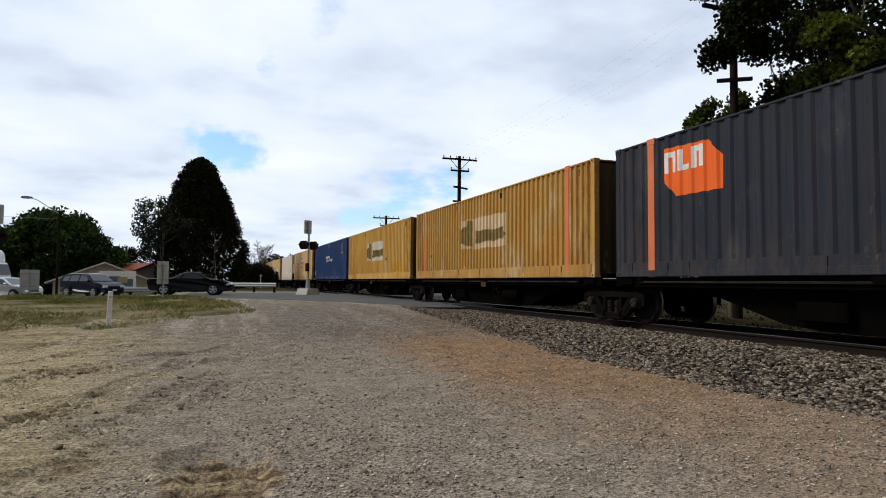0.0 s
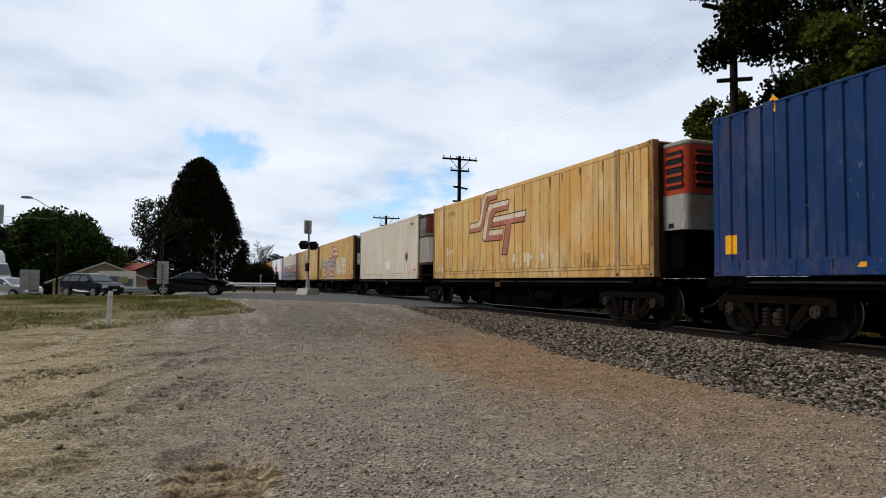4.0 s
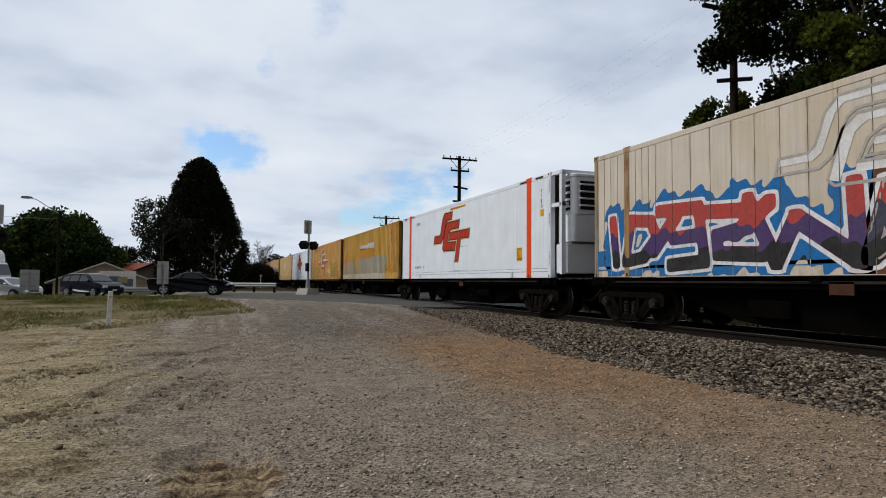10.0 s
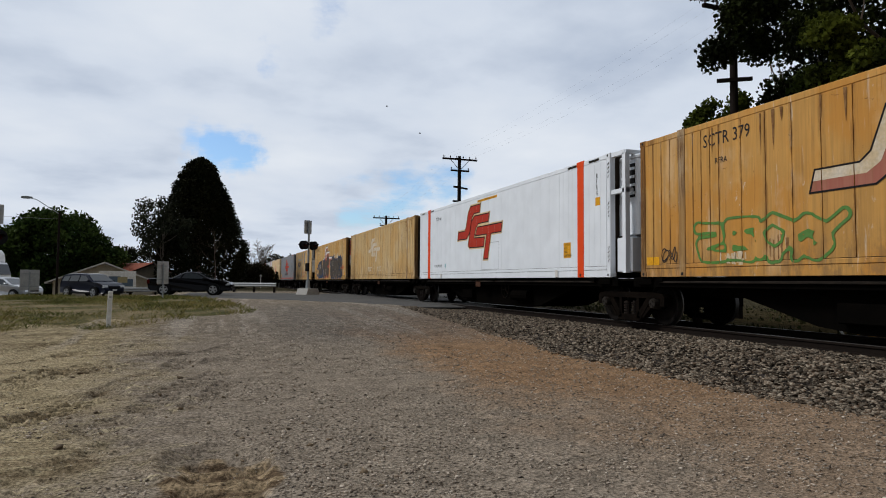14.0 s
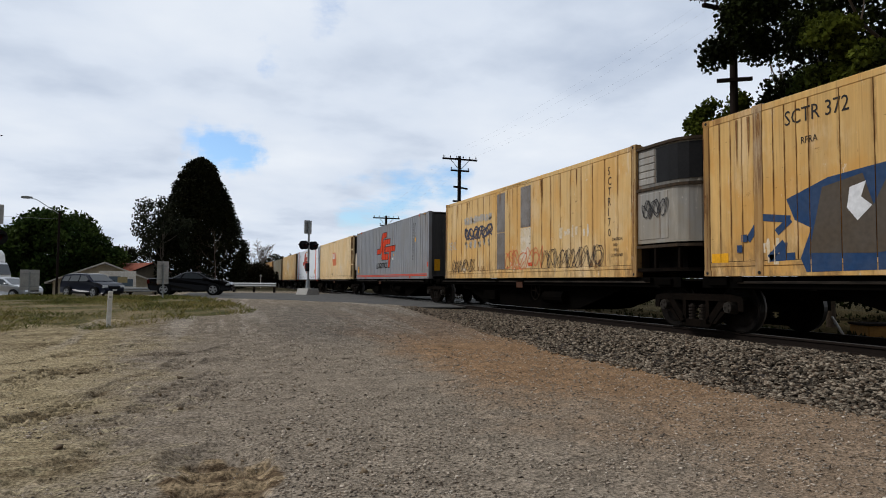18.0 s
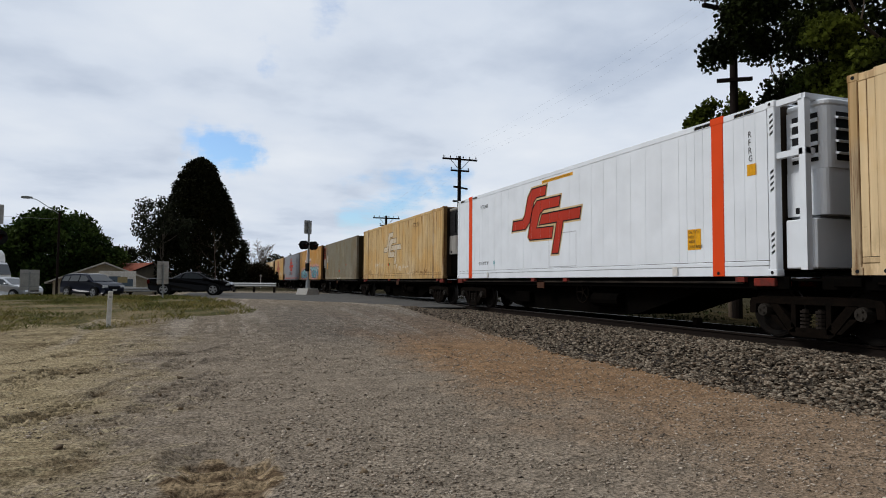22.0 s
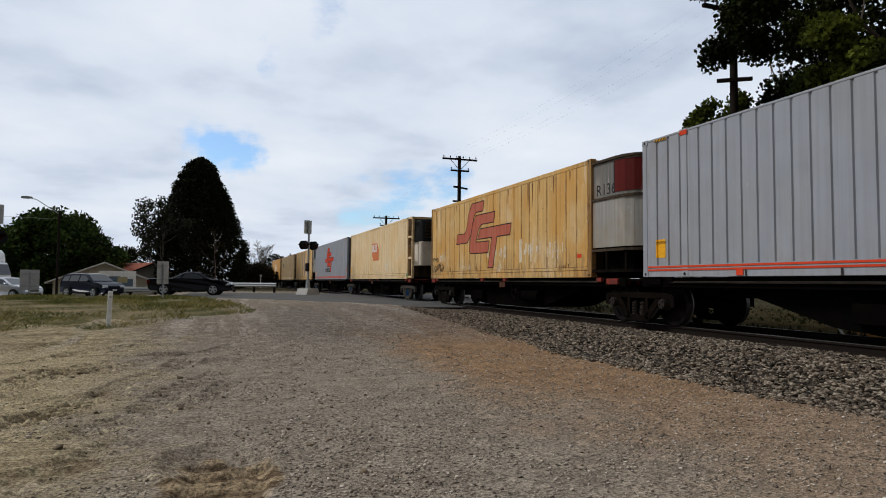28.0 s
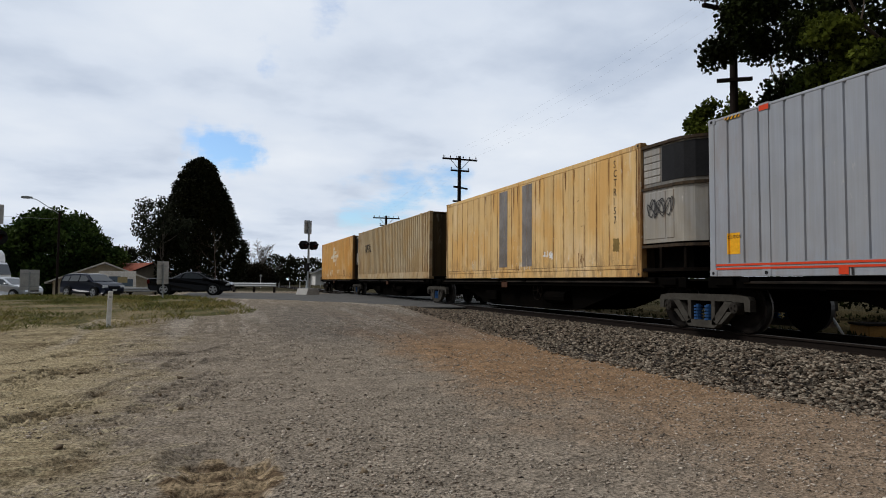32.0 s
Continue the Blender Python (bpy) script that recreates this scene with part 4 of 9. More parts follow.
def wagon(length, front_bogie, rear_at, shared_rear, red, grey, plate):
    """One platform: origin at its front joint at rail height, +y towards its rear."""
    w = thing("container_wagon", "black fish-bellied steel container wagon" + (" with red end beams" if red else ""), "wagon", "wagons of the freight train")
    n = length
    bm = bmesh.new()
    for sx in (-1, 1):
        prism(bm, [(0.5, 0.98), (n - 0.5, 0.98), (n - 0.5, 0.80), (n - 2.6, 0.78), (n - 4.6, 0.22), (n - 5.4, 0.14), (5.4, 0.14), (4.6, 0.22), (2.6, 0.78), (0.5, 0.80)], "x", sx * 0.78 - 0.05, sx * 0.78 + 0.05)
    fix(bm)
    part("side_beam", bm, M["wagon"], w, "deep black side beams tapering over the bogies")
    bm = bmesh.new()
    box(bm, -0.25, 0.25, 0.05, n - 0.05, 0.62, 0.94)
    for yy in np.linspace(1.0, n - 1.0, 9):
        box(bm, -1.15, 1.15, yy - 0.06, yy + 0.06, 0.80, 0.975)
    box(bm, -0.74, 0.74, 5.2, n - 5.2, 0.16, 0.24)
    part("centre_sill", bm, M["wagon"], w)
    for sx in (-1, 1):
        bm = bmesh.new()
        box(bm, sx * 1.19 - 0.025, sx * 1.19 + 0.025, 1.2, n - 1.2, 0.90, 0.945)
        part("side_rail", bevelled(bm, 0.008), M["wagon_rail"], w, "scraped steel side rail")
        bm = bmesh.new()
        box(bm, sx * 1.14 - 0.02, sx * 1.14 + 0.02, 0.3, n - 0.3, 0.82, 1.024)
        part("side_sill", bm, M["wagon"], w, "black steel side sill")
    for yy in (0.75, n - 0.75):
        bm = bmesh.new()
        box(bm, -1.22, 1.22, yy - 0.22, yy + 0.22, 0.86, 1.0)
        part("end_beam", bevelled(bm, 0.012), M["wagon_red"] if red else M["wagon"], w)
    for y0, y1 in ((0.0, 0.52), (n - 0.52, n)):
        bm = bmesh.new()
        box(bm, -1.1, 1.1, y0, y1, 0.945, 0.985)
        part("end_platform", bevelled(bm, 0.006), M["wagon"], w, "flat steel end platform")
    for yy in (1.25, n * 0.5 - 0.6, n * 0.5 + 1.2, n - 1.25):
        bm = bmesh.new()
        box(bm, -1.24, -1.10, yy - 0.1, yy + 0.1, 0.93, 1.02)
        part("twist_lock", bm, M["wagon_red"] if red else M["wagon"], w)
    bm = bmesh.new()
    hy = n * 0.42
    for k in range(20):
        a, b = 2 * math.pi * k / 20, 2 * math.pi * (k + 1) / 20
        cyl(bm, (-1.1, hy + 0.27 * math.cos(a), 0.66 + 0.27 * math.sin(a)), (-1.1, hy + 0.27 * math.cos(b), 0.66 + 0.27 * math.sin(b)), 0.022, n=6)
    for k in range(5):
        a = 1.2566 * k
        cyl(bm, (-1.08, hy, 0.66), (-1.1, hy + 0.26 * math.cos(a), 0.66 + 0.26 * math.sin(a)), 0.018, n=6)
    cyl(bm, (-0.82, hy, 0.66), (-1.1, hy, 0.66), 0.05, n=8)
    part("handbrake_wheel", bm, M["bogie"], w, "spoked handbrake wheel")
    bm = bmesh.new()
    box(bm, -1.215, -1.19, plate - 0.2, plate + 0.2, 0.74, 0.94)
    part("number_plate_panel", bm, M["plate"], w, "faded red-brown data plate")
    bm = bmesh.new()
    box(bm, -1.0, -0.5, n * 0.62, n * 0.62 + 0.9, 0.3, 0.62)
    part("valve_box", bevelled(bm, 0.02), M["wagon"], w)
    bm = bmesh.new()
    cyl(bm, (-0.9, n * 0.33, 0.5), (-0.9, n * 0.33 + 1.1, 0.5), 0.18, n=12)
    part("air_tank", bm, M["wagon"], w)
    bogies = []
    if front_bogie is not None:
        bogies.append(bogie_parts(w, front_bogie, grey, WHEELS))
    bogies.append(bogie_parts(w, rear_at, grey, WHEELS))
    bm = bmesh.new()
    if front_bogie is not None:
        box(bm, -0.13, 0.13, -0.75, 0.1, 0.62, 0.9)
    else:
        box(bm, -0.2, 0.2, -0.35, 0.2, 0.68, 0.9)
    part("coupler", bevelled(bm, 0.02), M["wagon"], w)
    bm = bmesh.new()
    for x0 in (-0.35, 0.4):
        last = None
        for k in range(9):
            u = k / 8.0
            p = Vector((x0, -0.65 + 1.3 * u, 0.72 - 0.32 * math.sin(math.pi * u)))
            if last is not None:
                cyl(bm, last, p, 0.025, n=6)
            last = p
    part("air_hose", bm, M["unit_black"], w)
    return w, bogies

# ---- containers ----
H = 2.95


class Face:
    """The near side of a container: how deep it lies at each distance from the rear."""

    def __init__(self, breaks, depth, seams=()):
        self.breaks, self.depth, self.seams = breaks, depth, seams

    def x(self, a, lift):
        return -1.25 - lift + float(np.interp(a, self.breaks, self.depth))


def corrugation(a0, a1, pitch, flat_out, slope, deep):
    """Break points and depths of a trapezoid wave between two posts."""
    n = max(1, round((a1 - a0) / pitch))
    p = (a1 - a0) / n
    breaks, depth = [a0], [0.0]
    for i in range(n):
        s = a0 + i * p
        breaks += [s + flat_out * p, s + (flat_out + slope) * p, s + (1 - slope) * p, s + p]
        depth += [0.0, deep, deep, 0.0]
    return breaks, depth


def decal(parent, name, polys, mat, face, lift=0.004, label="", creep=0.0, cut=False):
    """Flat paint or stickers that follow the relief of the container's side."""
    bm = bmesh.new()
    for k, poly in enumerate(polys):
        vs = [bm.verts.new((k * creep + (q[2] if len(q) > 2 else 0.0), q[0], q[1])) for q in poly]
        try:
            bm.faces.new(vs)
        except ValueError:
            pass
    bmesh.ops.remove_doubles(bm, verts=bm.verts[:], dist=1e-5)
    bmesh.ops.triangulate(bm, faces=bm.faces[:], ngon_method="EAR_CLIP")
    lo = min(v.co.y for v in bm.verts)
    hi = max(v.co.y for v in bm.verts)
    gaps = [s for s in face.seams if lo < s[1] and s[0] < hi]
    for br in list(face.breaks) + ([] if cut else [e for s in gaps for e in s]):
        if lo < br < hi:
            bmesh.ops.bisect_plane(bm, geom=bm.verts[:] + bm.edges[:] + bm.faces[:], plane_co=(0, br, 0), plane_no=(0, 1, 0))
    if gaps:
        mids = [(f, f.calc_center_median().y) for f in bm.faces]
        lost = [f for f, m in mids if any(s[0] < m < s[1] for s in gaps)]
        bmesh.ops.delete(bm, geom=lost, context="FACES")
    for v in bm.verts:
        a = v.co.y
        v.co = (face.x(a, lift + v.co.x), -a, v.co.z)
    bm.normal_update()
    bad = [f for f in bm.faces if f.normal.x > 0]
    if bad:
        bmesh.ops.reverse_faces(bm, faces=bad)
    return part(name, bm, mat, parent, label)


def ribbon(points, w, closed=False, rise=0.0):
    """Mitred quads along a line, as polygons; rise lifts it slowly so that crossings lie on one another."""
    pts = [Vector(p) for p in points]
    n = len(pts)
    sides = []
    for i in range(n):
        p = pts[i]
        before = pts[i - 1] if i > 0 or closed else None
        after = pts[(i + 1) % n] if i < n - 1 or closed else None
        d0 = (p - before).normalized() if before is not None else (after - p).normalized()
        d1 = (after - p).normalized() if after is not None else d0
        t = d0 + d1
        t = t.normalized() if t.length > 1e-4 else d1
        nrm = Vector((-t.y, t.x))
        k = 1.0 / max(0.55, abs(nrm.dot(Vector((-d1.y, d1.x)))))
        sides.append((p + nrm * k * w / 2, p - nrm * k * w / 2, rise * i))
    if closed:
        sides.append((sides[0][0], sides[0][1], 0.0))
    return [[(*a0, r0), (*b0, r0), (*b1, r1), (*a1, r1)] for (a0, b0, r0), (a1, b1, r1) in zip(sides, sides[1:])]


def lettering(parent, word, a, b, height, mat, face, label="", vertical=False, lift=0.006, squeeze=0.80, slant=0.0):
    """Words painted on the side; vertical stacks the characters."""
    polys = []
    items = [(word, a, b)]
    if vertical:
        items = [(c, a, b - i * height * 1.28) for i, c in enumerate(word)]
    for w, aa, bb in items:
        if w == " " or w not in LETTERS:
            continue
        vs, fs, wd, ht = LETTERS[w]
        k = height / ht
        for f in fs:
            polys.append([(aa + vs[i][0] * k * squeeze + slant * vs[i][1] * k, bb + vs[i][1] * k) for i in f])
    return decal(parent, "lettering", polys, mat, face, lift, label or "painted lettering")


def plain_bars(parent, a0, a1, b0, b1, n, mat, face, slant=0.0, label="row of plain painted bars", name="marking"):
    """Unreadable writing or a brand's name, as bars."""
    polys = []
    w = (a1 - a0) / n
    for i in range(n):
        s = a0 + i * w
        k = slant * (b1 - b0)
        polys.append([(s + w * 0.1, b0), (s + w * 0.8, b0), (s + w * 0.8 + k, b1), (s + w * 0.1 + k, b1)])
    return decal(parent, name, polys, mat, face, 0.006, label)


def hollow_bars(parent, a0, a1, b0, b1, n, mat, face, slant=0.2, label="", stroke=0.22):
    """Stout open blocks, like the body of heavy slanted characters."""
    polys = []
    w = (a1 - a0) / n
    for i in range(n):
        s, t = a0 + i * w, w * 0.84
        k, hh = slant, b1 - b0
        def q(u0, u1, v0, v1):
            polys.append([(s + u0 * t + k * v0 * hh, b0 + v0 * hh), (s + u1 * t + k * v0 * hh, b0 + v0 * hh), (s + u1 * t + k * v1 * hh, b0 + v1 * hh), (s + u0 * t + k * v1 * hh, b0 + v1 * hh)])
        q(0, stroke * 1.4, 0, 1)
        if i % 3 != 1:
            q(stroke * 1.4, 1, 1 - stroke, 1)
        if i % 2 == 0:
            q(1 - stroke * 1.4, 1, 0.0, 1 - stroke)
        else:
            q(stroke * 1.4, 1, 0, stroke)
    return decal(parent, "marking", polys, mat, face, 0.0075, label)


# three interlocking slanted ribbons, in metres from the lower left of the emblem
RIBBON_S = [(2.20, 1.95), (2.12, 1.66), (1.62, 1.66), (1.45, 1.55), (1.20, 0.98), (0.92, 0.79), (0.02, 0.79), (0.10, 1.09), (0.72, 1.09), (0.86, 1.20), (1.06, 1.72), (1.30, 1.95)]
RIBBON_C = [(2.96, 1.56), (2.88, 1.27), (2.04, 1.27), (1.80, 1.14), (1.62, 0.78), (2.58, 0.76), (2.49, 0.43), (1.20, 0.45), (1.08, 0.56), (1.36, 1.36), (1.62, 1.57)]
RIBBON_T = [(1.92, 1.15), (3.98, 1.15), (3.90, 0.85), (3.10, 0.85), (2.84, 0.0), (2.48, 0.0), (2.74, 0.85), (1.74, 0.85)]


def emblem(parent, face, a, b, k=1.0, fill="red", line="black_line", tops=None, w=0.03):
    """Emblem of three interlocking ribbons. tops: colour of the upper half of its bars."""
    def at(poly):
        return [(a + p * k, b + q * k) for p, q in poly]
    ribs = [at(RIBBON_S), at(RIBBON_C), at(RIBBON_T)]
    if fill:
        for r in ribs:
            decal(parent, "emblem_ribbon", [r], M[fill], face, 0.004, "slanted ribbon of the emblem")
    if tops:
        bars = [[(2.20, 1.95), (2.16, 1.81), (1.42, 1.81), (1.25, 1.68), (0.98, 1.05), (0.80, 0.94), (0.06, 0.94), (0.10, 1.09), (0.72, 1.09), (0.86, 1.20), (1.06, 1.72), (1.30, 1.95)],
                [(2.96, 1.56), (2.92, 1.42), (1.80, 1.42), (1.58, 1.28), (1.30, 0.5), (1.08, 0.56), (1.36, 1.36), (1.62, 1.57)], [(1.62, 0.78), (2.58, 0.76), (2.54, 0.6), (1.56, 0.62)],
                [(1.92, 1.15), (3.98, 1.15), (3.94, 1.0), (1.83, 1.0)]]
        for p in bars:
            decal(parent, "emblem_highlight", [at(p)], M[tops], face, 0.006, "pale upper half of a ribbon")
    if line:
        for r in ribs:
            decal(parent, "emblem_outline", ribbon(r, w, True), M[line], Face(face.breaks, face.depth), 0.008, "thin dark outline")


def box_emblem(parent, face, a, b, fill, plate=None):
    """Cube-shaped emblem with three plain pale blocks."""
    if plate:
        pale = Face(face.breaks, face.depth)
        decal(parent, "emblem_plate", [[(a - 1.2, b - 0.35), (a + 2.6, b - 0.4), (a + 2.6, b + 1.05), (a - 1.2, b + 1.05)]], M[plate], pale, 0.003)
    decal(parent, "emblem", [[(a, b + 1.03), (a + 1.27, b + 0.98), (a + 1.63, b + 0.62), (a + 1.62, b), (a + 0.38, b), (a, b + 0.36)]], M[fill], face, 0.005, "cube-shaped emblem")
    hollow_bars(parent, a + 0.06, a + 1.22, b + 0.50, b + 0.93, 3, M["decal_white"], face, 0.0, "three pale blocks", 0.26)


# stroke skeletons in a unit box, for sprayed pieces
SHAPES = {"I": [[(0.5, 0), (0.5, 1)]], "D": [[(0.15, 0), (0.15, 1), (0.62, 0.92), (0.85, 0.5), (0.62, 0.08), (0.15, 0)]],
          "E": [[(0.85, 1), (0.18, 0.95), (0.15, 0.03), (0.88, 0)], [(0.15, 0.5), (0.7, 0.52)]], "S": [[(0.88, 1.0), (0.2, 0.92), (0.18, 0.56), (0.82, 0.44), (0.8, 0.06), (0.1, 0.0)]],
          "M": [[(0.02, 0), (0.12, 1), (0.5, 0.36), (0.88, 1), (1.0, 0)]], "N": [[(0.08, 0), (0.12, 1), (0.85, 0.04), (0.9, 1)]], "O": [[(0.5, 1), (0.14, 0.72), (0.12, 0.28), (0.5, 0), (0.86, 0.28), (0.88, 0.72), (0.5, 1)]],
          "A": [[(0.0, 0), (0.45, 1), (0.95, 0)], [(0.25, 0.38), (0.75, 0.38)]], "K": [[(0.12, 0), (0.14, 1.05)], [(0.9, 1), (0.18, 0.45), (0.98, 0)]], "T": [[(0.0, 0.95), (1.0, 1.0)], [(0.5, 0.95), (0.45, 0)]],
          "F": [[(0.9, 1), (0.18, 0.95), (0.15, 0)], [(0.15, 0.5), (0.7, 0.52)]], "C": [[(0.85, 0.9), (0.5, 1), (0.15, 0.7), (0.15, 0.3), (0.5, 0), (0.88, 0.12)]], "B": [[(0.15, 0), (0.15, 1), (0.75, 0.85), (0.6, 0.52), (0.15, 0.5)], [(0.6, 0.52), (0.88, 0.25), (0.15, 0)]],
          "Q": [[(0.5, 1), (0.14, 0.72), (0.12, 0.28), (0.5, 0), (0.86, 0.28), (0.88, 0.72), (0.5, 1)], [(0.6, 0.3), (0.95, -0.05)]], "R": [[(0.15, 0), (0.15, 1), (0.8, 0.8), (0.2, 0.5), (0.9, 0)]], "!": [[(0.35, 0.42), (0.6, 1.1)], [(0.28, 0.06), (0.3, 0.1)]]}


def spaced(shapes, rng, a0, a1, b0, b1, fat, sway=0.22):
    """The skeletons of a row of shapes, each leaning and swelling a little on its own."""
    wide = {"I": 0.55, "!": 0.5, "M": 1.3}
    total = sum(wide.get(ch, 1.0) for ch in shapes)
    out, at = [], 0.0
    for q, ch in enumerate(shapes):
        w = wide.get(ch, 1.0) / total * (a1 - a0)
        k, lo, hi = rng.uniform(-sway, sway), rng.uniform(0, 0.14), rng.uniform(0.86, 1.06)
        # turned about, so that nothing can be read
        fx, fy = (True, False) if q % 3 == 0 else (False, True) if q % 3 == 1 else (True, True)
        for ln in SHAPES[ch]:
            row = [(1 - x if fx else x, 1 - y if fy else y) for x, y in ln]
            out.append([(a0 + at + (x + k * (y - 0.5) + rng.uniform(-0.07, 0.07)) * (1.22 * w - 0.9 * fat), b0 + fat + (b1 - b0 - 2 * fat) * (lo + (hi - lo) * y)) for x, y in row])
        # an arrow-like flick that ties it to the next
        if q % 2:
            u, v = a0 + at + w * rng.uniform(0.5, 0.9), rng.uniform(0.1, 0.9)
            out.append([(u, b0 + fat + v * (b1 - b0 - 2 * fat)), (u + 0.6 * w, b0 + fat + (b1 - b0 - 2 * fat) * (0.15 if v > 0.5 else 0.95))])
        at += w
    return out


def stroke_field(strokes, A, B, square=0.0):
    d = np.full(A.shape, 9.0)
    for line in strokes:
        for (x0, y0), (x1, y1) in zip(line, line[1:]):
            dx, dy = x1 - x0, y1 - y0
            t = np.clip(((A - x0) * dx + (B - y0) * dy) / max(1e-9, dx * dx + dy * dy), 0, 1)
            u, v = np.abs(A - x0 - t * dx), np.abs(B - y0 - t * dy)
            d = np.minimum(d, (1 - square) * np.hypot(u, v) + square * np.maximum(u, v))
    return d


def contour(field, A, B):
    """Polygons of the region where the field is below zero."""
    polys = []
    n, m = field.shape
    hot = (field < 0)
    any_in = hot[:-1, :-1] | hot[1:, :-1] | hot[1:, 1:] | hot[:-1, 1:]
    for i, j in zip(*np.nonzero(any_in)):
        ring = ((i, j), (i + 1, j), (i + 1, j + 1), (i, j + 1))
        poly = []
        for p, q in zip(ring, ring[1:] + ring[:1]):
            fp, fq = field[p], field[q]
            if fp < 0:
                poly.append((A[p], B[p]))
            if (fp < 0) != (fq < 0):
                u = fp / (fp - fq)
                poly.append((A[p] + (A[q] - A[p]) * u, B[p] + (B[q] - B[p]) * u))
        if len(poly) > 2:
            polys.append(poly)
    return polys


def mural(parent, face, a0, a1, b0, b1, fills, line, halo, seed, shine, fat, cell, spiky, shapes):
    """Spray-painted piece in fat tangled strokes: background, outline, fills and highlights. It spells nothing."""
    rng = random.Random(seed)
    strokes = spaced(shapes, rng, a0, a1, b0, b1, fat)
    cols = np.arange(a0 - 0.5, a1 + 0.5, cell)
    edges = np.array([e for s in face.seams for e in s if cols[0] < e < cols[-1]])
    if len(edges):   # the paint breaks at the panel seams
        cols = np.array([q for q in cols if np.min(np.abs(edges - q)) > 0.006])
        cols = np.unique(np.concatenate([cols, edges]))
    A, B = np.meshgrid(cols, np.arange(max(0.02, b0 - 0.35), min(2.8, b1 + 0.45), cell), indexing="ij")
    d = stroke_field(strokes, A, B, 0.7 if spiky else 0.0)
    wob = 0.03 * np.sin(7 * A + 3 * B) + 0.02 * np.sin(17 * A - 11 * B)
    if halo:
        decal(parent, "mural_halo", contour(d - fat - 0.20 + 2.5 * wob, A, B), M[halo], face, 0.003, "sprayed background", cut=True)
    decal(parent, "mural_outline", contour(d - fat - 0.055, A, B), M[line], face, 0.005, "sprayed outline", cut=True)
    decal(parent, "mural_fill", contour(d - fat + 0.01, A, B), M[fills[0]], face, 0.007, "sprayed fat strokes", cut=True)
    for k, key in enumerate(fills[1:]):
        top = b0 + (b1 - b0) * (0.62 - 0.3 * k)
        decal(parent, "mural_shade", contour(np.maximum(d - fat + 0.015, B - top - 2.2 * wob), A, B), M[key], face, 0.009 + 0.002 * k, "second sprayed colour", cut=True)
    if shine:
        inner = np.abs(d - fat * 0.62) - 0.017
        decal(parent, "mural_highlight", contour(np.maximum(inner, 0.02 - (np.sin(5.3 * A + 2 * B) + 0.45) * 0.05), A, B), M[shine], face, 0.0135, "sprayed highlights", cut=True)


def outline_tag(parent, face, a0, a1, b0, b1, shapes, mat, seed, fat=0.12, w=0.03, cell=0.045):
    """Hollow bubble tag: only the outlines of fat strokes, with their skeleton inside."""
    rng = random.Random(seed)
    strokes = spaced(shapes, rng, a0, a1, b0, b1, fat, 0.2)
    A, B = np.meshgrid(np.arange(a0 - 0.4, a1 + 0.4, cell), np.arange(max(0.02, b0 - 0.2), b1 + 0.25, cell), indexing="ij")
    d = stroke_field(strokes, A, B) + 0.02 * np.sin(5 * A + 4 * B)
    decal(parent, "tag_outline", contour(np.abs(d - fat) - w, A, B), M[mat], face, 0.008, "sprayed hollow outline")


def scrawl(parent, face, a0, a1, b0, b1, n, mat, seed, w=0.03):
    """Loose marker or spray tag: tangled loops and flicks."""
    rng = random.Random(seed)
    step = (a1 - a0) / n
    for i in range(n):
        c = a0 + (i + 0.5) * step
        m = 0.5 * (b0 + b1)
        f1, f2, p1, p2 = rng.uniform(2.2, 4.4), rng.uniform(2.6, 5.6), rng.uniform(0, 6.28), rng.uniform(0, 6.28)
        pts = []
        for k in range(30):
            u = k / 29.0
            pts.append((c + step * (0.55 * math.sin(f1 * 6.28 * u * 0.6 + p1) + 0.35 * (u - 0.5)), m + (b1 - b0) * 0.5 * math.sin(f2 * 6.28 * u * 0.6 + p2) * (0.75 + 0.25 * math.sin(9 * u))))
        decal(parent, "scrawl", ribbon(pts, w, False, 0.00008), M[mat], face, 0.009 + 0.0002 * i, "scrawled tag")


def patch(parent, face, a0, a1, b0, b1, mat, lift=0.003, label="", rough=0.0, seed=0):
    if not rough:
        poly = [(a0, b0), (a1, b0), (a1, b1), (a0, b1)]
    else:
        rng = random.Random(seed)
        poly = []
        for (x0, y0), (x1, y1) in (((a0, b0), (a1, b0)), ((a1, b0), (a1, b1)), ((a1, b1), (a0, b1)), ((a0, b1), (a0, b0))):
            for k in range(7):
                u = k / 7.0
                poly.append((x0 + (x1 - x0) * u + rng.uniform(-rough, rough), y0 + (y1 - y0) * u + rng.uniform(-rough, rough)))
    return decal(parent, "patch", [poly], M[mat], face, lift, label)


def scuffs(parent, face, a0, a1, b0, b1, mat, seed, n=7):
    """Ragged upright streaks of bare or over-painted metal."""
    rng = random.Random(seed)
    for i in range(n):
        a = a0 + (a1 - a0) * (i + rng.uniform(0.1, 0.9)) / n
        w = rng.uniform(0.3, 1.0) * (a1 - a0) / n * 0.55
        lo, hi = b0 + rng.uniform(0, 0.45) * (b1 - b0), b1 - rng.uniform(0, 0.5) * (b1 - b0)
        m = 6
        left = [(a - w * rng.uniform(0.35, 1.0), lo + (hi - lo) * k / m) for k in range(m + 1)]
        right = [(a + w * rng.uniform(0.35, 1.0), lo + (hi - lo) * k / m) for k in range(m, -1, -1)]
        decal(parent, "scuff", [left + right], M[mat], Face(face.breaks, face.depth), 0.003 + 0.0003 * i)


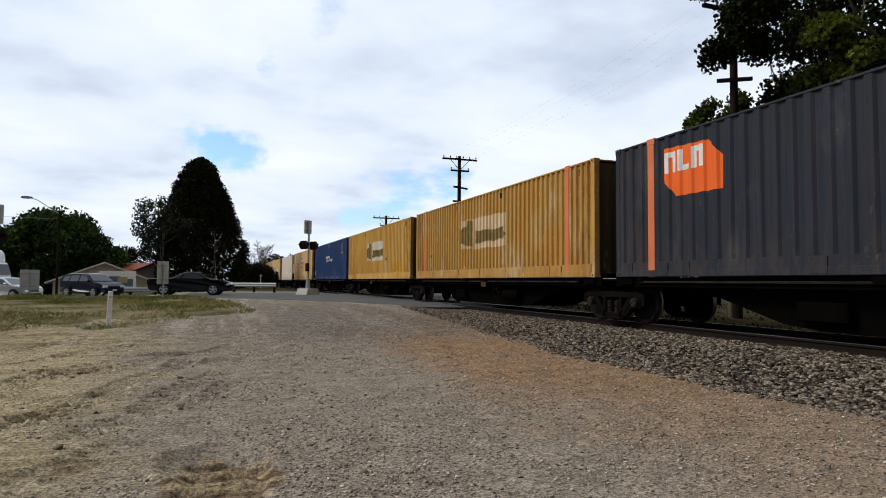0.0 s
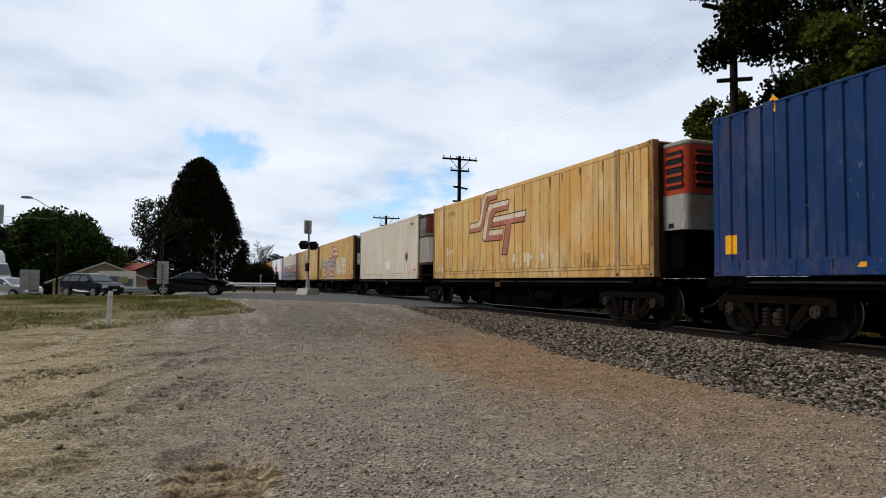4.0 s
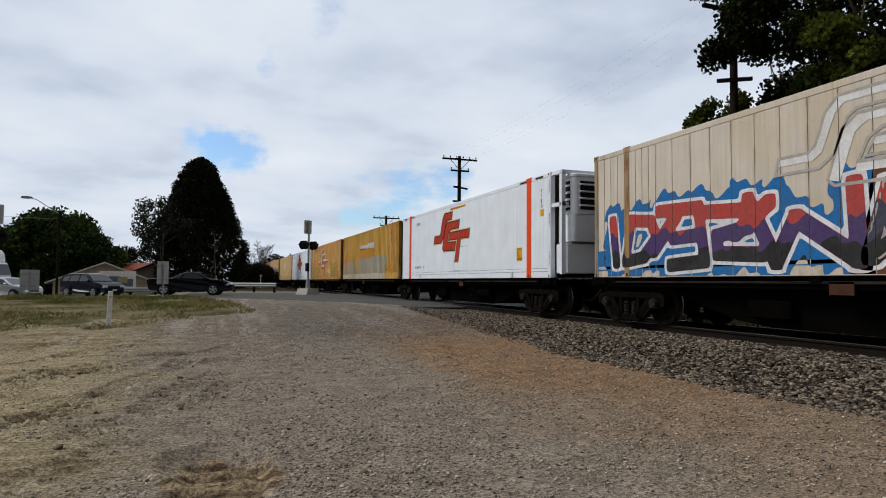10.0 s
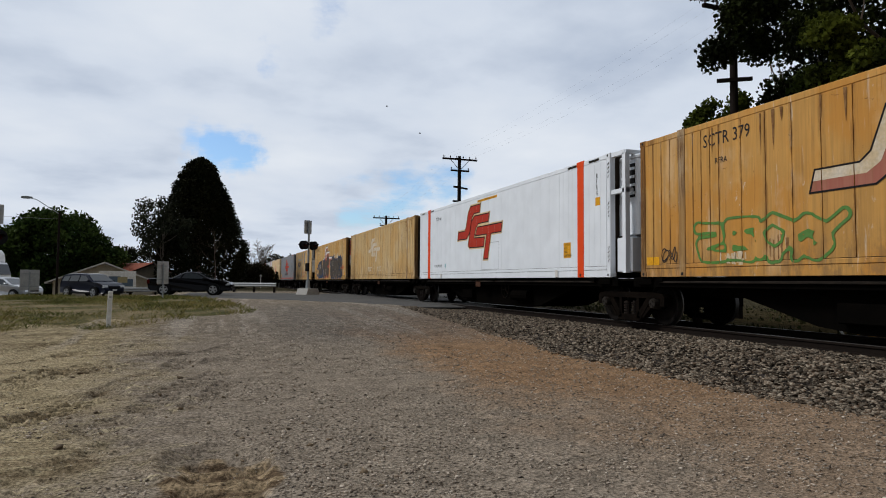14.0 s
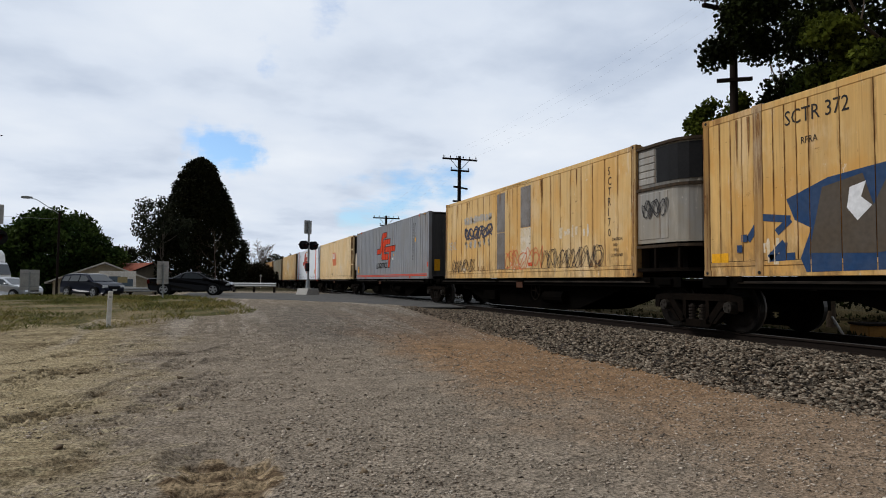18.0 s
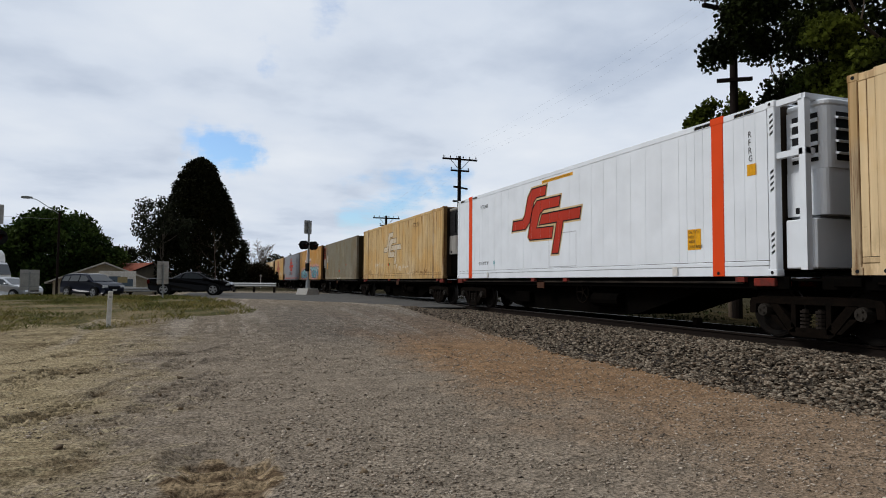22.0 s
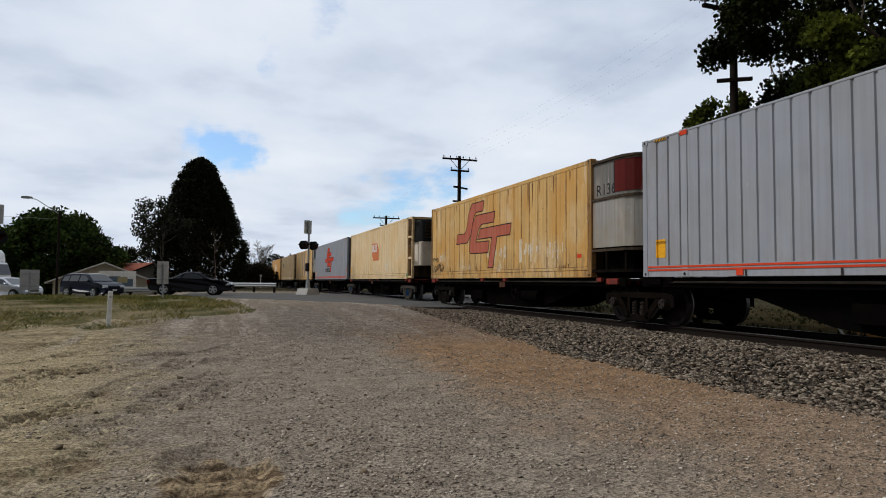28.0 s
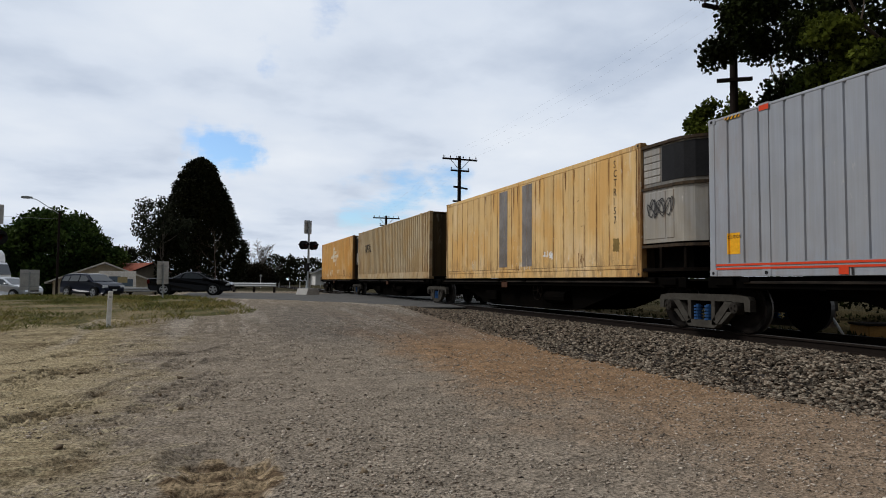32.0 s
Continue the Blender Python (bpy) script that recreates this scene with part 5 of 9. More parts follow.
def hazard(parent, face, a, b, w, h, vertical=True):
    """Amber and black hazard stripes."""
    patch(parent, face, a, a + w, b, b + h, "amber", 0.004, "amber and black hazard strip")
    polys, n = [], 4
    for i in range(n):
        if vertical:
            s = h / n
            polys.append([(a, b + s * i), (a + w, b + s * (i + 0.5)), (a + w, b + s * (i + 0.95)), (a, b + s * (i + 0.45))])
        else:
            s = w / n
            polys.append([(a + s * i, b), (a + s * (i + 0.45), b), (a + s * (i + 0.9), b + h), (a + s * (i + 0.45), b + h)])
    decal(parent, "hazard_stripe", polys, M["ink"], face, 0.007)


def container(kind, length, colour, label, posts=None, post_colour=None, pitch=0.33, wave=(0.38, 0.14, 0.036), deep_rail=0.17, trim=None, top=H):
    """A container, origin at its rear bottom centre, -y towards its front. kind: 'corrugated' or 'panelled'."""
    c = thing("shipping_container", label, "container", "containers of the freight train")
    mat = M[colour]
    trim = M[trim] if trim else mat
    worn = M["worn_" + colour] if "worn_" + colour in M else trim
    n = length
    rail = 0.06 if kind == "corrugated" else 0.13
    # frame
    for sx in (-1, 1):
        bm = bmesh.new()
        box(bm, sx * 1.15 if sx < 0 else 1.0, sx * 1.0 if sx < 0 else 1.15, -n + 0.1, -0.1, 0.0, 0.12)
        ledge = 1.250 if deep_rail > 0.25 else 1.243
        x0, x1 = (-ledge, -1.13) if sx < 0 else (1.13, ledge)
        box(bm, x0, x1, -n + 0.16, -0.16, 0.005, deep_rail)
        part("bottom_rail", bm, trim, c)
        bm = bmesh.new()
        x0, x1 = (-1.247, -1.14) if sx < 0 else (1.14, 1.247)
        box(bm, x0, x1, -n + 0.1, -0.1, top - rail, top - 0.012)
        part("top_rail", bevelled(bm, 0.01), trim, c)
        for a in (0.0, n):
            bm = bmesh.new()
            s = 0.15 if a == 0 else -0.15
            box(bm, min(sx * 1.25, sx * 1.10), max(sx * 1.25, sx * 1.10), min(-a, -a - s), max(-a, -a - s), 0.1, top - 0.1)
            part("corner_post", bevelled(bm, 0.012), worn, c)
            for z in (0.0, top - 0.115):
                bm = bmesh.new()
                s2 = 0.18 if a == 0 else -0.18
                box(bm, min(sx * 1.256, sx * 1.09), max(sx * 1.256, sx * 1.09), min(-a - s2, -a + s2 * 0.03), max(-a - s2, -a + s2 * 0.03), z, z + 0.115)
                k = part("corner_casting", bevelled(bm, 0.01), worn, c)
                if sx < 0:
                    bm = bmesh.new()
                    cyl(bm, (-1.2565, -a - s2 * 0.5, z + 0.058), (-1.259, -a - s2 * 0.5, z + 0.058), 0.03, n=10)
                    part("casting_hole", bm, M["unit_black"], k, "dark oval hole")
    bm = bmesh.new()
    box(bm, -1.12, 1.12, -n + 0.1, -0.1, 0.1, 0.16)
    part("floor", bm, M["wagon"], c)
    bm = bmesh.new()
    box(bm, -1.2, 1.2, -n + 0.05, -0.05, top - 0.05, top - 0.02)
    part("roof", bm, mat, c)
    # sides
    posts = posts or []
    breaks, depth = [0.0, 0.15], [0.0, 0.0]
    z0, z1 = deep_rail, top - rail
    if kind == "corrugated":
        edges = [0.16] + [e for p in posts for e in p] + [n - 0.16]
        for a0, a1 in zip(edges[::2], edges[1::2]):
            b, d = corrugation(a0, a1, pitch, *wave)
            breaks += b; depth += d
        breaks += [n - 0.15, n]; depth += [0.0, 0.0]
        face = Face(breaks, depth)
        for sx in (-1, 1):
            bm = bmesh.new()
            prev = None
            for a, d in zip(breaks[1:-1], depth[1:-1]):
                x = sx * (1.238 - d)
                cur = (bm.verts.new((x, -a, z0 - 0.01)), bm.verts.new((x, -a, z1 + 0.01)))
                if prev:
                    bm.faces.new((prev[0], prev[1], cur[1], cur[0]) if sx < 0 else (prev[0], cur[0], cur[1], prev[1]))
                prev = cur
            fix(bm)
            part("side_wall", bm, mat, c, "corrugated steel side wall")
        face = Face(breaks, [d + 0.012 for d in depth])
        if deep_rail > 0.25:   # stepped bottom rail with stiffening plates
            bm = bmesh.new()
            box(bm, -1.262, -1.238, -n + 0.2, -0.2, 0.012, 0.45 * deep_rail)
            part("rail_lip", bevelled(bm, 0.004), trim, c, "proud lower lip of the bottom rail")
            for a in (0.45, 1.62, 2.25, 5.2, 7.25, 9.3, n - 2.35, n - 1.72):
                bm = bmesh.new()
                box(bm, -1.268, -1.238, -a - 0.16, -a + 0.16, 0.03, deep_rail - 0.015)
                part("rail_plate", bevelled(bm, 0.004), trim, c)
    else:
        for sx in (-1, 1):
            bm = bmesh.new()
            x0, x1 = (-1.222, -1.14) if sx < 0 else (1.14, 1.245)
            box(bm, x0, x1, -n + 0.14, -0.14, z0 - 0.01, z1 + 0.01)
            part("side_wall", bm, M["black_seam"] if sx < 0 else mat, c)
        seams = []
        edges = [0.16] + [e for p in posts for e in p] + [n - 0.16]
        for a0, a1 in zip(edges[::2], edges[1::2]):
            k = max(2, round((a1 - a0) / (0.27 if a1 - a0 < 2 else 0.52)))
            cuts = np.linspace(a0, a1, k + 1)
            if a1 - a0 > 6:   # narrow panels near the lifting posts
                cuts = np.concatenate([np.linspace(a0, a0 + 0.9, 5)[:-1], np.linspace(a0 + 0.9, a1 - 0.9, k - 3), np.linspace(a1 - 0.9, a1, 5)[1:]]) if posts else cuts
            for p, q in zip(cuts, cuts[1:]):
                bm = bmesh.new()
                g = SEAM.get(colour, 0.008)
                box(bm, -1.243, -1.215, -q + g, -p - g, z0 + 0.10, z1 - 0.004)
                part("panel", bm, mat, c)
                seams.append((q - g, q + g))
        bm = bmesh.new()
        box(bm, -1.246, -1.2, -n + 0.16, -0.16, z0 + 0.006, z0 + 0.09)
        part("kick_rail", bevelled(bm, 0.01), trim, c)
        face = Face([0.0, n + 2], [0.007, 0.007], seams)
    for (a0, a1) in posts:
        bm = bmesh.new()
        box(bm, -1.253, -1.15, -a1, -a0, 0.0, top - 0.005)
        box(bm, -1.257, -1.15, -a1 - 0.02, -a0 + 0.02, top - 0.13, top + 0.005)
        p = part("lifting_post", bevelled(bm, 0.006), M[post_colour] if post_colour else trim, c, (post_colour + " lifting post").replace("_", " ") if post_colour else "")
        bm = bmesh.new()
        cyl(bm, (-1.253, -(a0 + a1) / 2, 0.06), (-1.26, -(a0 + a1) / 2, 0.06), 0.032, n=10)
        part("casting_hole", bm, M["unit_black"], p, "dark oval hole")
    # ends
    for a, s in ((0.0, -1), (n, 1)):
        bm = bmesh.new()
        y = -a + s * 0.06
        if kind == "corrugated":
            prev = None
            for i in range(29):
                x = -1.1 + 2.2 * i / 28
                d = 0.035 if (i // 2) % 2 else 0.0
                cur = (bm.verts.new((x, y + s * d, 0.1)), bm.verts.new((x, y + s * d, top - 0.1)))
                if prev:
                    bm.faces.new((prev[0], cur[0], cur[1], prev[1]))
                prev = cur
        else:
            box(bm, -1.1, 1.1, min(y, y + s * 0.05), max(y, y + s * 0.05), 0.1, top - 0.08)
        fix(bm)
        part("end_wall", bm, M[{"grey": "end_grey", "grey_dark": "end_grey", "slate": "end_grey", "blue": "end_blue"}.get(colour, "end_shade")] if kind == "corrugated" else M["end_dark"], c, "corrugated end wall" if kind == "corrugated" else "grimy end wall, darkened for shade")
    return c, face


SEAM = {"white": 0.0028, "cream": 0.006, "offwhite": 0.007}
for key, colour in (("tan", (0.36, 0.22, 0.085)), ("tan_orange", (0.26, 0.135, 0.045)), ("tan_pale", (0.40, 0.27, 0.12)), ("tan_light", (0.42, 0.28, 0.13)), ("cream", (0.54, 0.41, 0.25)), ("offwhite", (0.36, 0.31, 0.24)), ("yellow", (0.45, 0.26, 0.06)), ("yellow_deep", (0.45, 0.25, 0.04))):
    M["worn_" + key] = paint("worn_" + key + "_frame_paint", colour, dirt=(0.05, 0.028, 0.018), amount=0.95, spot_at=(0.50, 0.62), scuff=0.6, age=0.8)
# end-wall colours: grime, plus the shade of the gaps between boxes
M["end_grey"] = paint("shaded_grey_end_paint", (0.075, 0.074, 0.074), dirt=(0.03, 0.03, 0.03), amount=0.7, rust=False, scuff=0.3)
M["end_shade"] = paint("shaded_end_paint", (0.060, 0.040, 0.018), dirt=(0.02, 0.014, 0.01), amount=0.8, scuff=0.15)
M["end_blue"] = paint("shaded_blue_end_paint", (0.006, 0.015, 0.040), dirt=(0.01, 0.01, 0.014), amount=0.8, rust=False)
M["black_seam"] = material("panel_seam", (0.06, 0.045, 0.03), rough=0.8, grain=20, bump=0)


def louvre(bm, x0, x1, y, z0, z1, n, thick=0.025):
    for i in range(n):
        z = z0 + (z1 - z0) * (i + 0.5) / n
        prism(bm, [(y - 0.03, z - thick), (y - 0.05, z), (y + 0.02, z + thick), (y + 0.04, z + 0.0)], "x", x0, x1)


def rounded_plan(n, reach, half, r):
    """Outline of a case with rounded outer corners, in x and y."""
    pts = [(-half, -n)]
    for k in range(6):
        t = math.pi / 2 * k / 5
        pts.append((-half + r * (1 - math.cos(t)), -n - reach + r * (1 - math.sin(t))))
    for k in range(6):
        t = math.pi / 2 * (1 - k / 5)
        pts.append((half - r * (1 - math.cos(t)), -n - reach + r * (1 - math.sin(t))))
    pts.append((half, -n))
    return pts


def reefer_unit(c, n, style, word=""):
    """The refrigeration unit on the container's front end."""
    flat = Face([0, n + 3], [0.007, 0.007])
    if style in ("red", "dark", "white"):
        reach = 0.72 if style != "dark" else 0.8
        upper = {"red": "unit_red", "dark": "unit_black", "white": "white"}[style]
        lower = {"red": "unit_white", "dark": "unit_white", "white": "white"}[style]
        bm = bmesh.new()
        prism(bm, rounded_plan(n, reach, 0.98, 0.18), "z", 1.72, 2.72)
        u = part("reefer_unit", fix(bm), M[upper], c, {"red": "red refrigeration unit casing", "dark": "black refrigeration unit casing", "white": "white refrigeration unit with black grille"}[style])
        bm = bmesh.new()
        prism(bm, rounded_plan(n, reach + 0.02, 1.0, 0.2), "z", 2.72, 2.83)
        part("unit_top", bevelled(fix(bm), 0.03), M["unit_white" if style != "white" else "white"], u, "rounded white cap")
        bm = bmesh.new()
        box(bm, -1.0, -0.86, -n - reach + 0.14, -n - 0.12, 1.84, 2.62)
        box(bm, -0.75, 0.75, -n - reach - 0.012, -n - reach + 0.05, 1.84, 2.62)
        part("unit_grille", bm, M["unit_black"], u, "dark grille opening")
        bm = bmesh.new()
        louvre(bm, -0.78, 0.78, -n - reach - 0.02, 1.86, 2.62, 4, 0.03)
        for i in range(4):
            z = 1.93 + 0.19 * i
            box(bm, -1.015, -0.9, -n - reach + 0.12, -n - 0.1, z - 0.03, z + 0.03)
        part("unit_slat", fix(bm), M["white" if style == "white" else upper], u, "horizontal louvre slats")
        bm = bmesh.new()
        prism(bm, rounded_plan(n, reach - 0.02, 0.99, 0.14), "z", 0.98, 1.715)
        part("unit_door", fix(bm), M[lower], u, "pale lower casing")
        bm = bmesh.new()
        box(bm, -0.995, -0.95, -n - 0.32, -n - 0.16, 1.02, 1.12)
        box(bm, -0.3, -0.12, -n - reach + 0.005, -n - reach + 0.03, 1.04, 1.14)
        part("unit_latch", bm, M["unit_black"], u)
        bm = bmesh.new()
        box(bm, -0.9, 0.9, -n - reach + 0.2, -n, 0.2, 0.97)
        part("unit_base", bm, M["wagon"] if style != "white" else M["grey"], u)
        if style == "white":
            bm = bmesh.new()
            for x in (-1.22, 1.1):
                box(bm, x, x + 0.12, -n - 0.55, -n - 0.43, 0.1, H - 0.1)
            for z in (H - 0.12, 1.95):
                for x in (-1.22, 1.12):
                    box(bm, x, x + 0.1, -n - 0.5, -n, z, z + 0.1)
                box(bm, -1.2, 1.2, -n - 0.55, -n - 0.45, z, z + 0.1)
            part("end_frame", bm, M["white"], c, "white protective end frame")
            bm = bmesh.new()
            box(bm, -1.1, -0.2, -n - 0.62, -n - 0.05, 0.12, 0.92)
            part("fuel_tank", bevelled(bm, 0.02), M["white"], c, "white fuel tank box")
        if word:
            vs = LETTERS[word]
            bm = bmesh.new()
            k = 0.24 / vs[3]
            for f in vs[1]:
                bm.faces.new([bm.verts.new((-0.55 + vs[0][i][0] * k, -n - reach - 0.0 + 0.014, 1.32 + vs[0][i][1] * k)) for i in f])
            one = LETTERS["R"]
            for f in one[1]:
                bm.faces.new([bm.verts.new((-0.55 + one[0][i][0] * 0.2 / one[3], -n - reach + 0.014, 1.60 - 0.02 + one[0][i][1] * 0.11 / one[3])) for i in f])
            part("lettering", bm, M["ink"], u, "hand-painted numerals")
            bm = bmesh.new()
            for f in vs[1]:
                bm.faces.new([bm.verts.new((-0.995, -n - 0.10 - vs[0][i][0] * k * 0.9, 1.32 + vs[0][i][1] * k)) for i in f])
            part("lettering", bm, M["ink"], u, "hand-painted numerals")
    elif style == "big":
        reach = 1.75
        bm = bmesh.new()
        prism(bm, rounded_plan(n, reach, 1.18, 0.75), "z", 1.93, 2.78)
        u = part("reefer_unit", fix(bm), M["unit_grey"], c, "curved grey-white refrigeration nose")
        bm = bmesh.new()
        prism(bm, rounded_plan(n, reach, 1.2, 0.75), "z", 0.72, 1.86)
        part("unit_shell", fix(bm), M["unit_white"], u, "stained white lower shell")
        bm = bmesh.new()
        for z in (2.78, 1.86, 0.62):
            prism(bm, rounded_plan(n, reach + 0.03, 1.235, 0.77), "z", z, z + 0.06)
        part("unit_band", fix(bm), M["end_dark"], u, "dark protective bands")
        bm = bmesh.new()
        box(bm, -1.188, -1.1, -n - 1.0, -n - (0.86 if word else 0.62), 2.0, 2.74)
        part("unit_window", bm, M["unit_black"], u, "dark opening")
        for k in range(0 if word else 5):
            bm = bmesh.new()
            box(bm, -1.196, -1.12, -n - 0.58, -n - 0.04, 2.0 + 0.15 * k, 2.135 + 0.15 * k)
            part("unit_panel", bevelled(bm, 0.012), M["unit_white"], u, "pale horizontal cladding")
        for k, (y0, y1) in enumerate(() if word else ((0.05, 0.75), (0.77, 1.0))):
            bm = bmesh.new()
            box(bm, -1.212, -1.18, -n - y1, -n - y0, 0.80, 1.80)
            part("unit_door", bevelled(bm, 0.012), M["unit_white"], u, "stained pale service door")
        if not word:
            scrawl(c, Face([0, n + 3], [0.03, 0.03]), n + 0.2, n + 0.95, 1.25, 1.65, 3, "g_black", 71, 0.022)
        bm = bmesh.new()
        arc = [p for p in rounded_plan(n, reach + 0.012, 1.192, 0.752) if p[0] < 0.6 and p[1] < -n - 0.98]
        prism(bm, [(-1.192, -n - 0.9)] + arc + [(0.6, arc[-1][1]), (0.6, -n - 0.9)], "z", 2.0, 2.74)
        part("unit_grille", fix(bm), M["unit_red_dim"] if word else M["unit_black"], u, "grille panel")
        bm = bmesh.new()
        for z in (0.12,):
            prism(bm, rounded_plan(n, reach, 1.22, 0.75), "z", z, z + 0.07)
        for (x, y) in ((-1.19, -n - 0.6), (-1.12, -n - 1.25), (-0.4, -n - 1.72), (0.5, -n - 1.72), (1.15, -n - 0.6)):
            box(bm, x - 0.035, x + 0.035, y - 0.035, y + 0.035, 0.12, 0.7)
        part("unit_rail", fix(bm), M["bogie"], u, "open dark guard rail")
        bm = bmesh.new()
        box(bm, -0.9, 0.9, -n - 1.2, -n, 0.15, 0.7)
        part("unit_base", bm, M["wagon"], u)
        if word:
            vs = LETTERS[word]
            k = 0.27 / vs[3]
            bm = bmesh.new()
            for f in vs[1]:
                bm.faces.new([bm.verts.new((-1.184, -n - 0.16 - vs[0][i][0] * k, 2.08 - 0.1 + vs[0][i][1] * k)) for i in f])
            part("lettering", bm, M["ink"], u, "hand-painted numerals")
    elif style == "ladder":
        for x in (-1.24, 1.14):
            bm = bmesh.new()
            box(bm, x, x + 0.1, -n - 0.66, -n - 0.56, 0.02, H - 0.02)
            for z in (0.05, 0.95, 1.95, H - 0.1):
                box(bm, x, x + 0.09, -n - 0.6, -n, z, z + 0.09)
            part("end_frame", bm, M["cream"], c, "cream open end frame with rungs")
        bm = bmesh.new()
        box(bm, -1.2, 1.2, -n - 0.66, -n - 0.58, H - 0.1, H - 0.02)
        part("end_frame", bm, M["cream"], c)
        bm = bmesh.new()
        prism(bm, rounded_plan(n, 1.0, 0.92, 0.2), "z", 1.75, 2.78)
        u = part("reefer_unit", bevelled(fix(bm), 0.03), M["unit_black"], c, "black refrigeration unit casing")
        bm = bmesh.new()
        louvre(bm, -0.7, 0.7, -n - 1.02, 1.9, 2.7, 12, 0.02)
        part("unit_slat", fix(bm), M["end_dark"], u, "dark louvre slats")
        bm = bmesh.new()
        prism(bm, rounded_plan(n, 1.0, 0.95, 0.2), "z", 0.62, 1.745)
        part("unit_door", bevelled(fix(bm), 0.02), M["offwhite"], u, "pale rounded lower casing")
        bm = bmesh.new()
        box(bm, -0.25, -0.1, -n - 1.01, -n - 0.98, 0.8, 0.95)
        part("unit_latch", bm, M["unit_black"], u)


# rear end of each container in metres down the train, and its length
REARS = [12.38, 27.76, 43.29, 58.70, 74.71, 89.00, 105.65, 121.18, 136.57, 153.29, 168.53, 184.02, 199.75, 215.12, 231.32, 245.57, 262.36, 277.51, 293.38, 309.57, 323.70, 340.62, 355.89, 370.09, 387.08, 402.94, 417.26, 433.70, 448.30]
LENGTHS = [14.63, 14.5, 14.6, 14.63, 14.3, 12.2, 14.5, 14.55, 14.5, 14.57, 14.5, 14.55, 14.6, 14.6, 14.57, 12.2, 14.65, 13.25, 14.57, 14.6, 12.1, 14.6, 14.63, 12.2, 13.5, 14.63, 12.3, 14.3, 12.9]
LIFT40 = [(1.20, 1.40), (13.22, 13.42)]


def lift_posts(n):
    return [(1.20, 1.38), (n - 1.38, n - 1.20)]


def build_containers():
    made = []

    def add(*args, **kw):
        c, f = container(*args, **kw)
        made.append(c)
        return c, f, args[1]

    N = LENGTHS
    # 0: slate box with an orange post and a cube emblem
    c, f, n = add("corrugated", N[0], "slate", "dark slate corrugated container with orange post and cube emblem", posts=[(1.15, 1.36), (N[0] - 1.36, N[0] - 1.15)], post_colour="faded_orange", deep_rail=0.32, pitch=0.335, wave=(0.34, 0.16, 0.036))
    box_emblem(c, f, 1.63, 1.63, "orange")
    patch(c, f, 2.95, 3.4, 0.02, 0.13, "amber"); patch(c, f, 2.55, 2.68, 0.03, 0.12, "decal_white")
    # 1, 2: yellow boxes with torn-off posters
    for i in (1, 2):
        c, f, n = add("corrugated", N[i], "yellow_brown" if i == 1 else "yellow", "faded yellow corrugated container with torn white poster residue", posts=lift_posts(N[i]), pitch=0.278, wave=(0.34, 0.14, 0.050), deep_rail=0.33,
                      post_colour="faded_orange" if i == 1 else None)
        backing = "poster_pale" if i == 1 else "poster_white"
        patch(c, f, 5.45, 6.60, 1.09, 2.15, backing, 0.003, "thin torn poster backing", 0.02, 3)
        patch(c, f, 6.75, 9.42, 1.05, 2.14, backing, 0.003, "thin torn poster backing", 0.03, 4)
        patch(c, f, 5.5, 6.1, 1.25, 1.85, "brown_patch", 0.005, "", 0.06, 5); patch(c, f, 6.05, 6.62, 1.15, 2.1, "brown_patch", 0.0055, "brown glue residue", 0.07, 6)
        patch(c, f, 6.95, 9.3, 1.28, 1.68, "brown_patch", 0.005, "brown glue residue", 0.06, 7)
        patch(c, f, 9.8, 10.1, 1.0, 1.14, "green_tag") if i == 2 else patch(c, f, 2.0, 2.12, 0.9, 1.0, "green_tag")
        for a in (0.6, 5.0, 9.0, 13.7):
            patch(c, f, a, a + 0.07, H - 0.33, H - 0.16, "ink", 0.003)
        if i == 2:
            patch(c, f, 12.1, 12.85, 0.36, 0.56, "amber", 0.004, "amber caution label"); lettering(c, "CAUTION", 12.18, 0.45, 0.08, M["ink"], f)
    # 3: blue box
    c, f, n = add("corrugated", N[3], "blue", "deep blue corrugated container with slanted white and yellow blocks", posts=lift_posts(N[3]), pitch=0.33, wave=(0.70, 0.07, 0.036), deep_rail=0.28)
    hollow_bars(c, 5.9, 7.2, 1.42, 1.86, 4, M["decal_white"], f, 0.25, "slanted white blocks")
    hollow_bars(c, 7.22, 7.98, 1.46, 1.90, 2, M["amber"], f, 0.25, "slanted yellow blocks")
    hollow_bars(c, 8.06, 9.0, 1.42, 1.62, 4, M["decal_white"], f, 0.0, "small white blocks")
    patch(c, f, 0.28, 0.55, 0.40, 0.74, "amber", 0.004, "amber label")
    for a, b in ((1.38, 2.75), (7.38, 2.55)):
        decal(c, "marking", [[(a - 0.04, b), (a + 0.04, b), (a + 0.04, b + 0.18), (a + 0.11, b + 0.18), (a, b + 0.3), (a - 0.11, b + 0.18), (a - 0.04, b + 0.18)]], M["amber"], f, 0.005, "amber arrow")
    for a in (2.9, 6.4, 9.1, 11.4):
        decal(c, "marking", [[(a - 0.17, 0.04), (a + 0.17, 0.04), (a + 0.06, 0.2), (a - 0.06, 0.2)]], M["amber"], f, 0.02, "amber fork-pocket mark")
    lettering(c, "PVDU 480093 2", 12.64, 2.5, 0.088, M["decal_white"], f, vertical=True)
    lettering(c, "MFG1", 12.95, 2.5, 0.14, M["decal_white"], f, vertical=True)
    patch(c, f, 12.95, 13.1, 1.85, 2.02, "amber"); patch(c, f, 13.3, 13.45, 0.42, 0.56, "red"); patch(c, f, 14.4, 14.6, 0.9, 1.0, "red"); patch(c, f, 14.4, 14.55, 0.5, 0.62, "red")
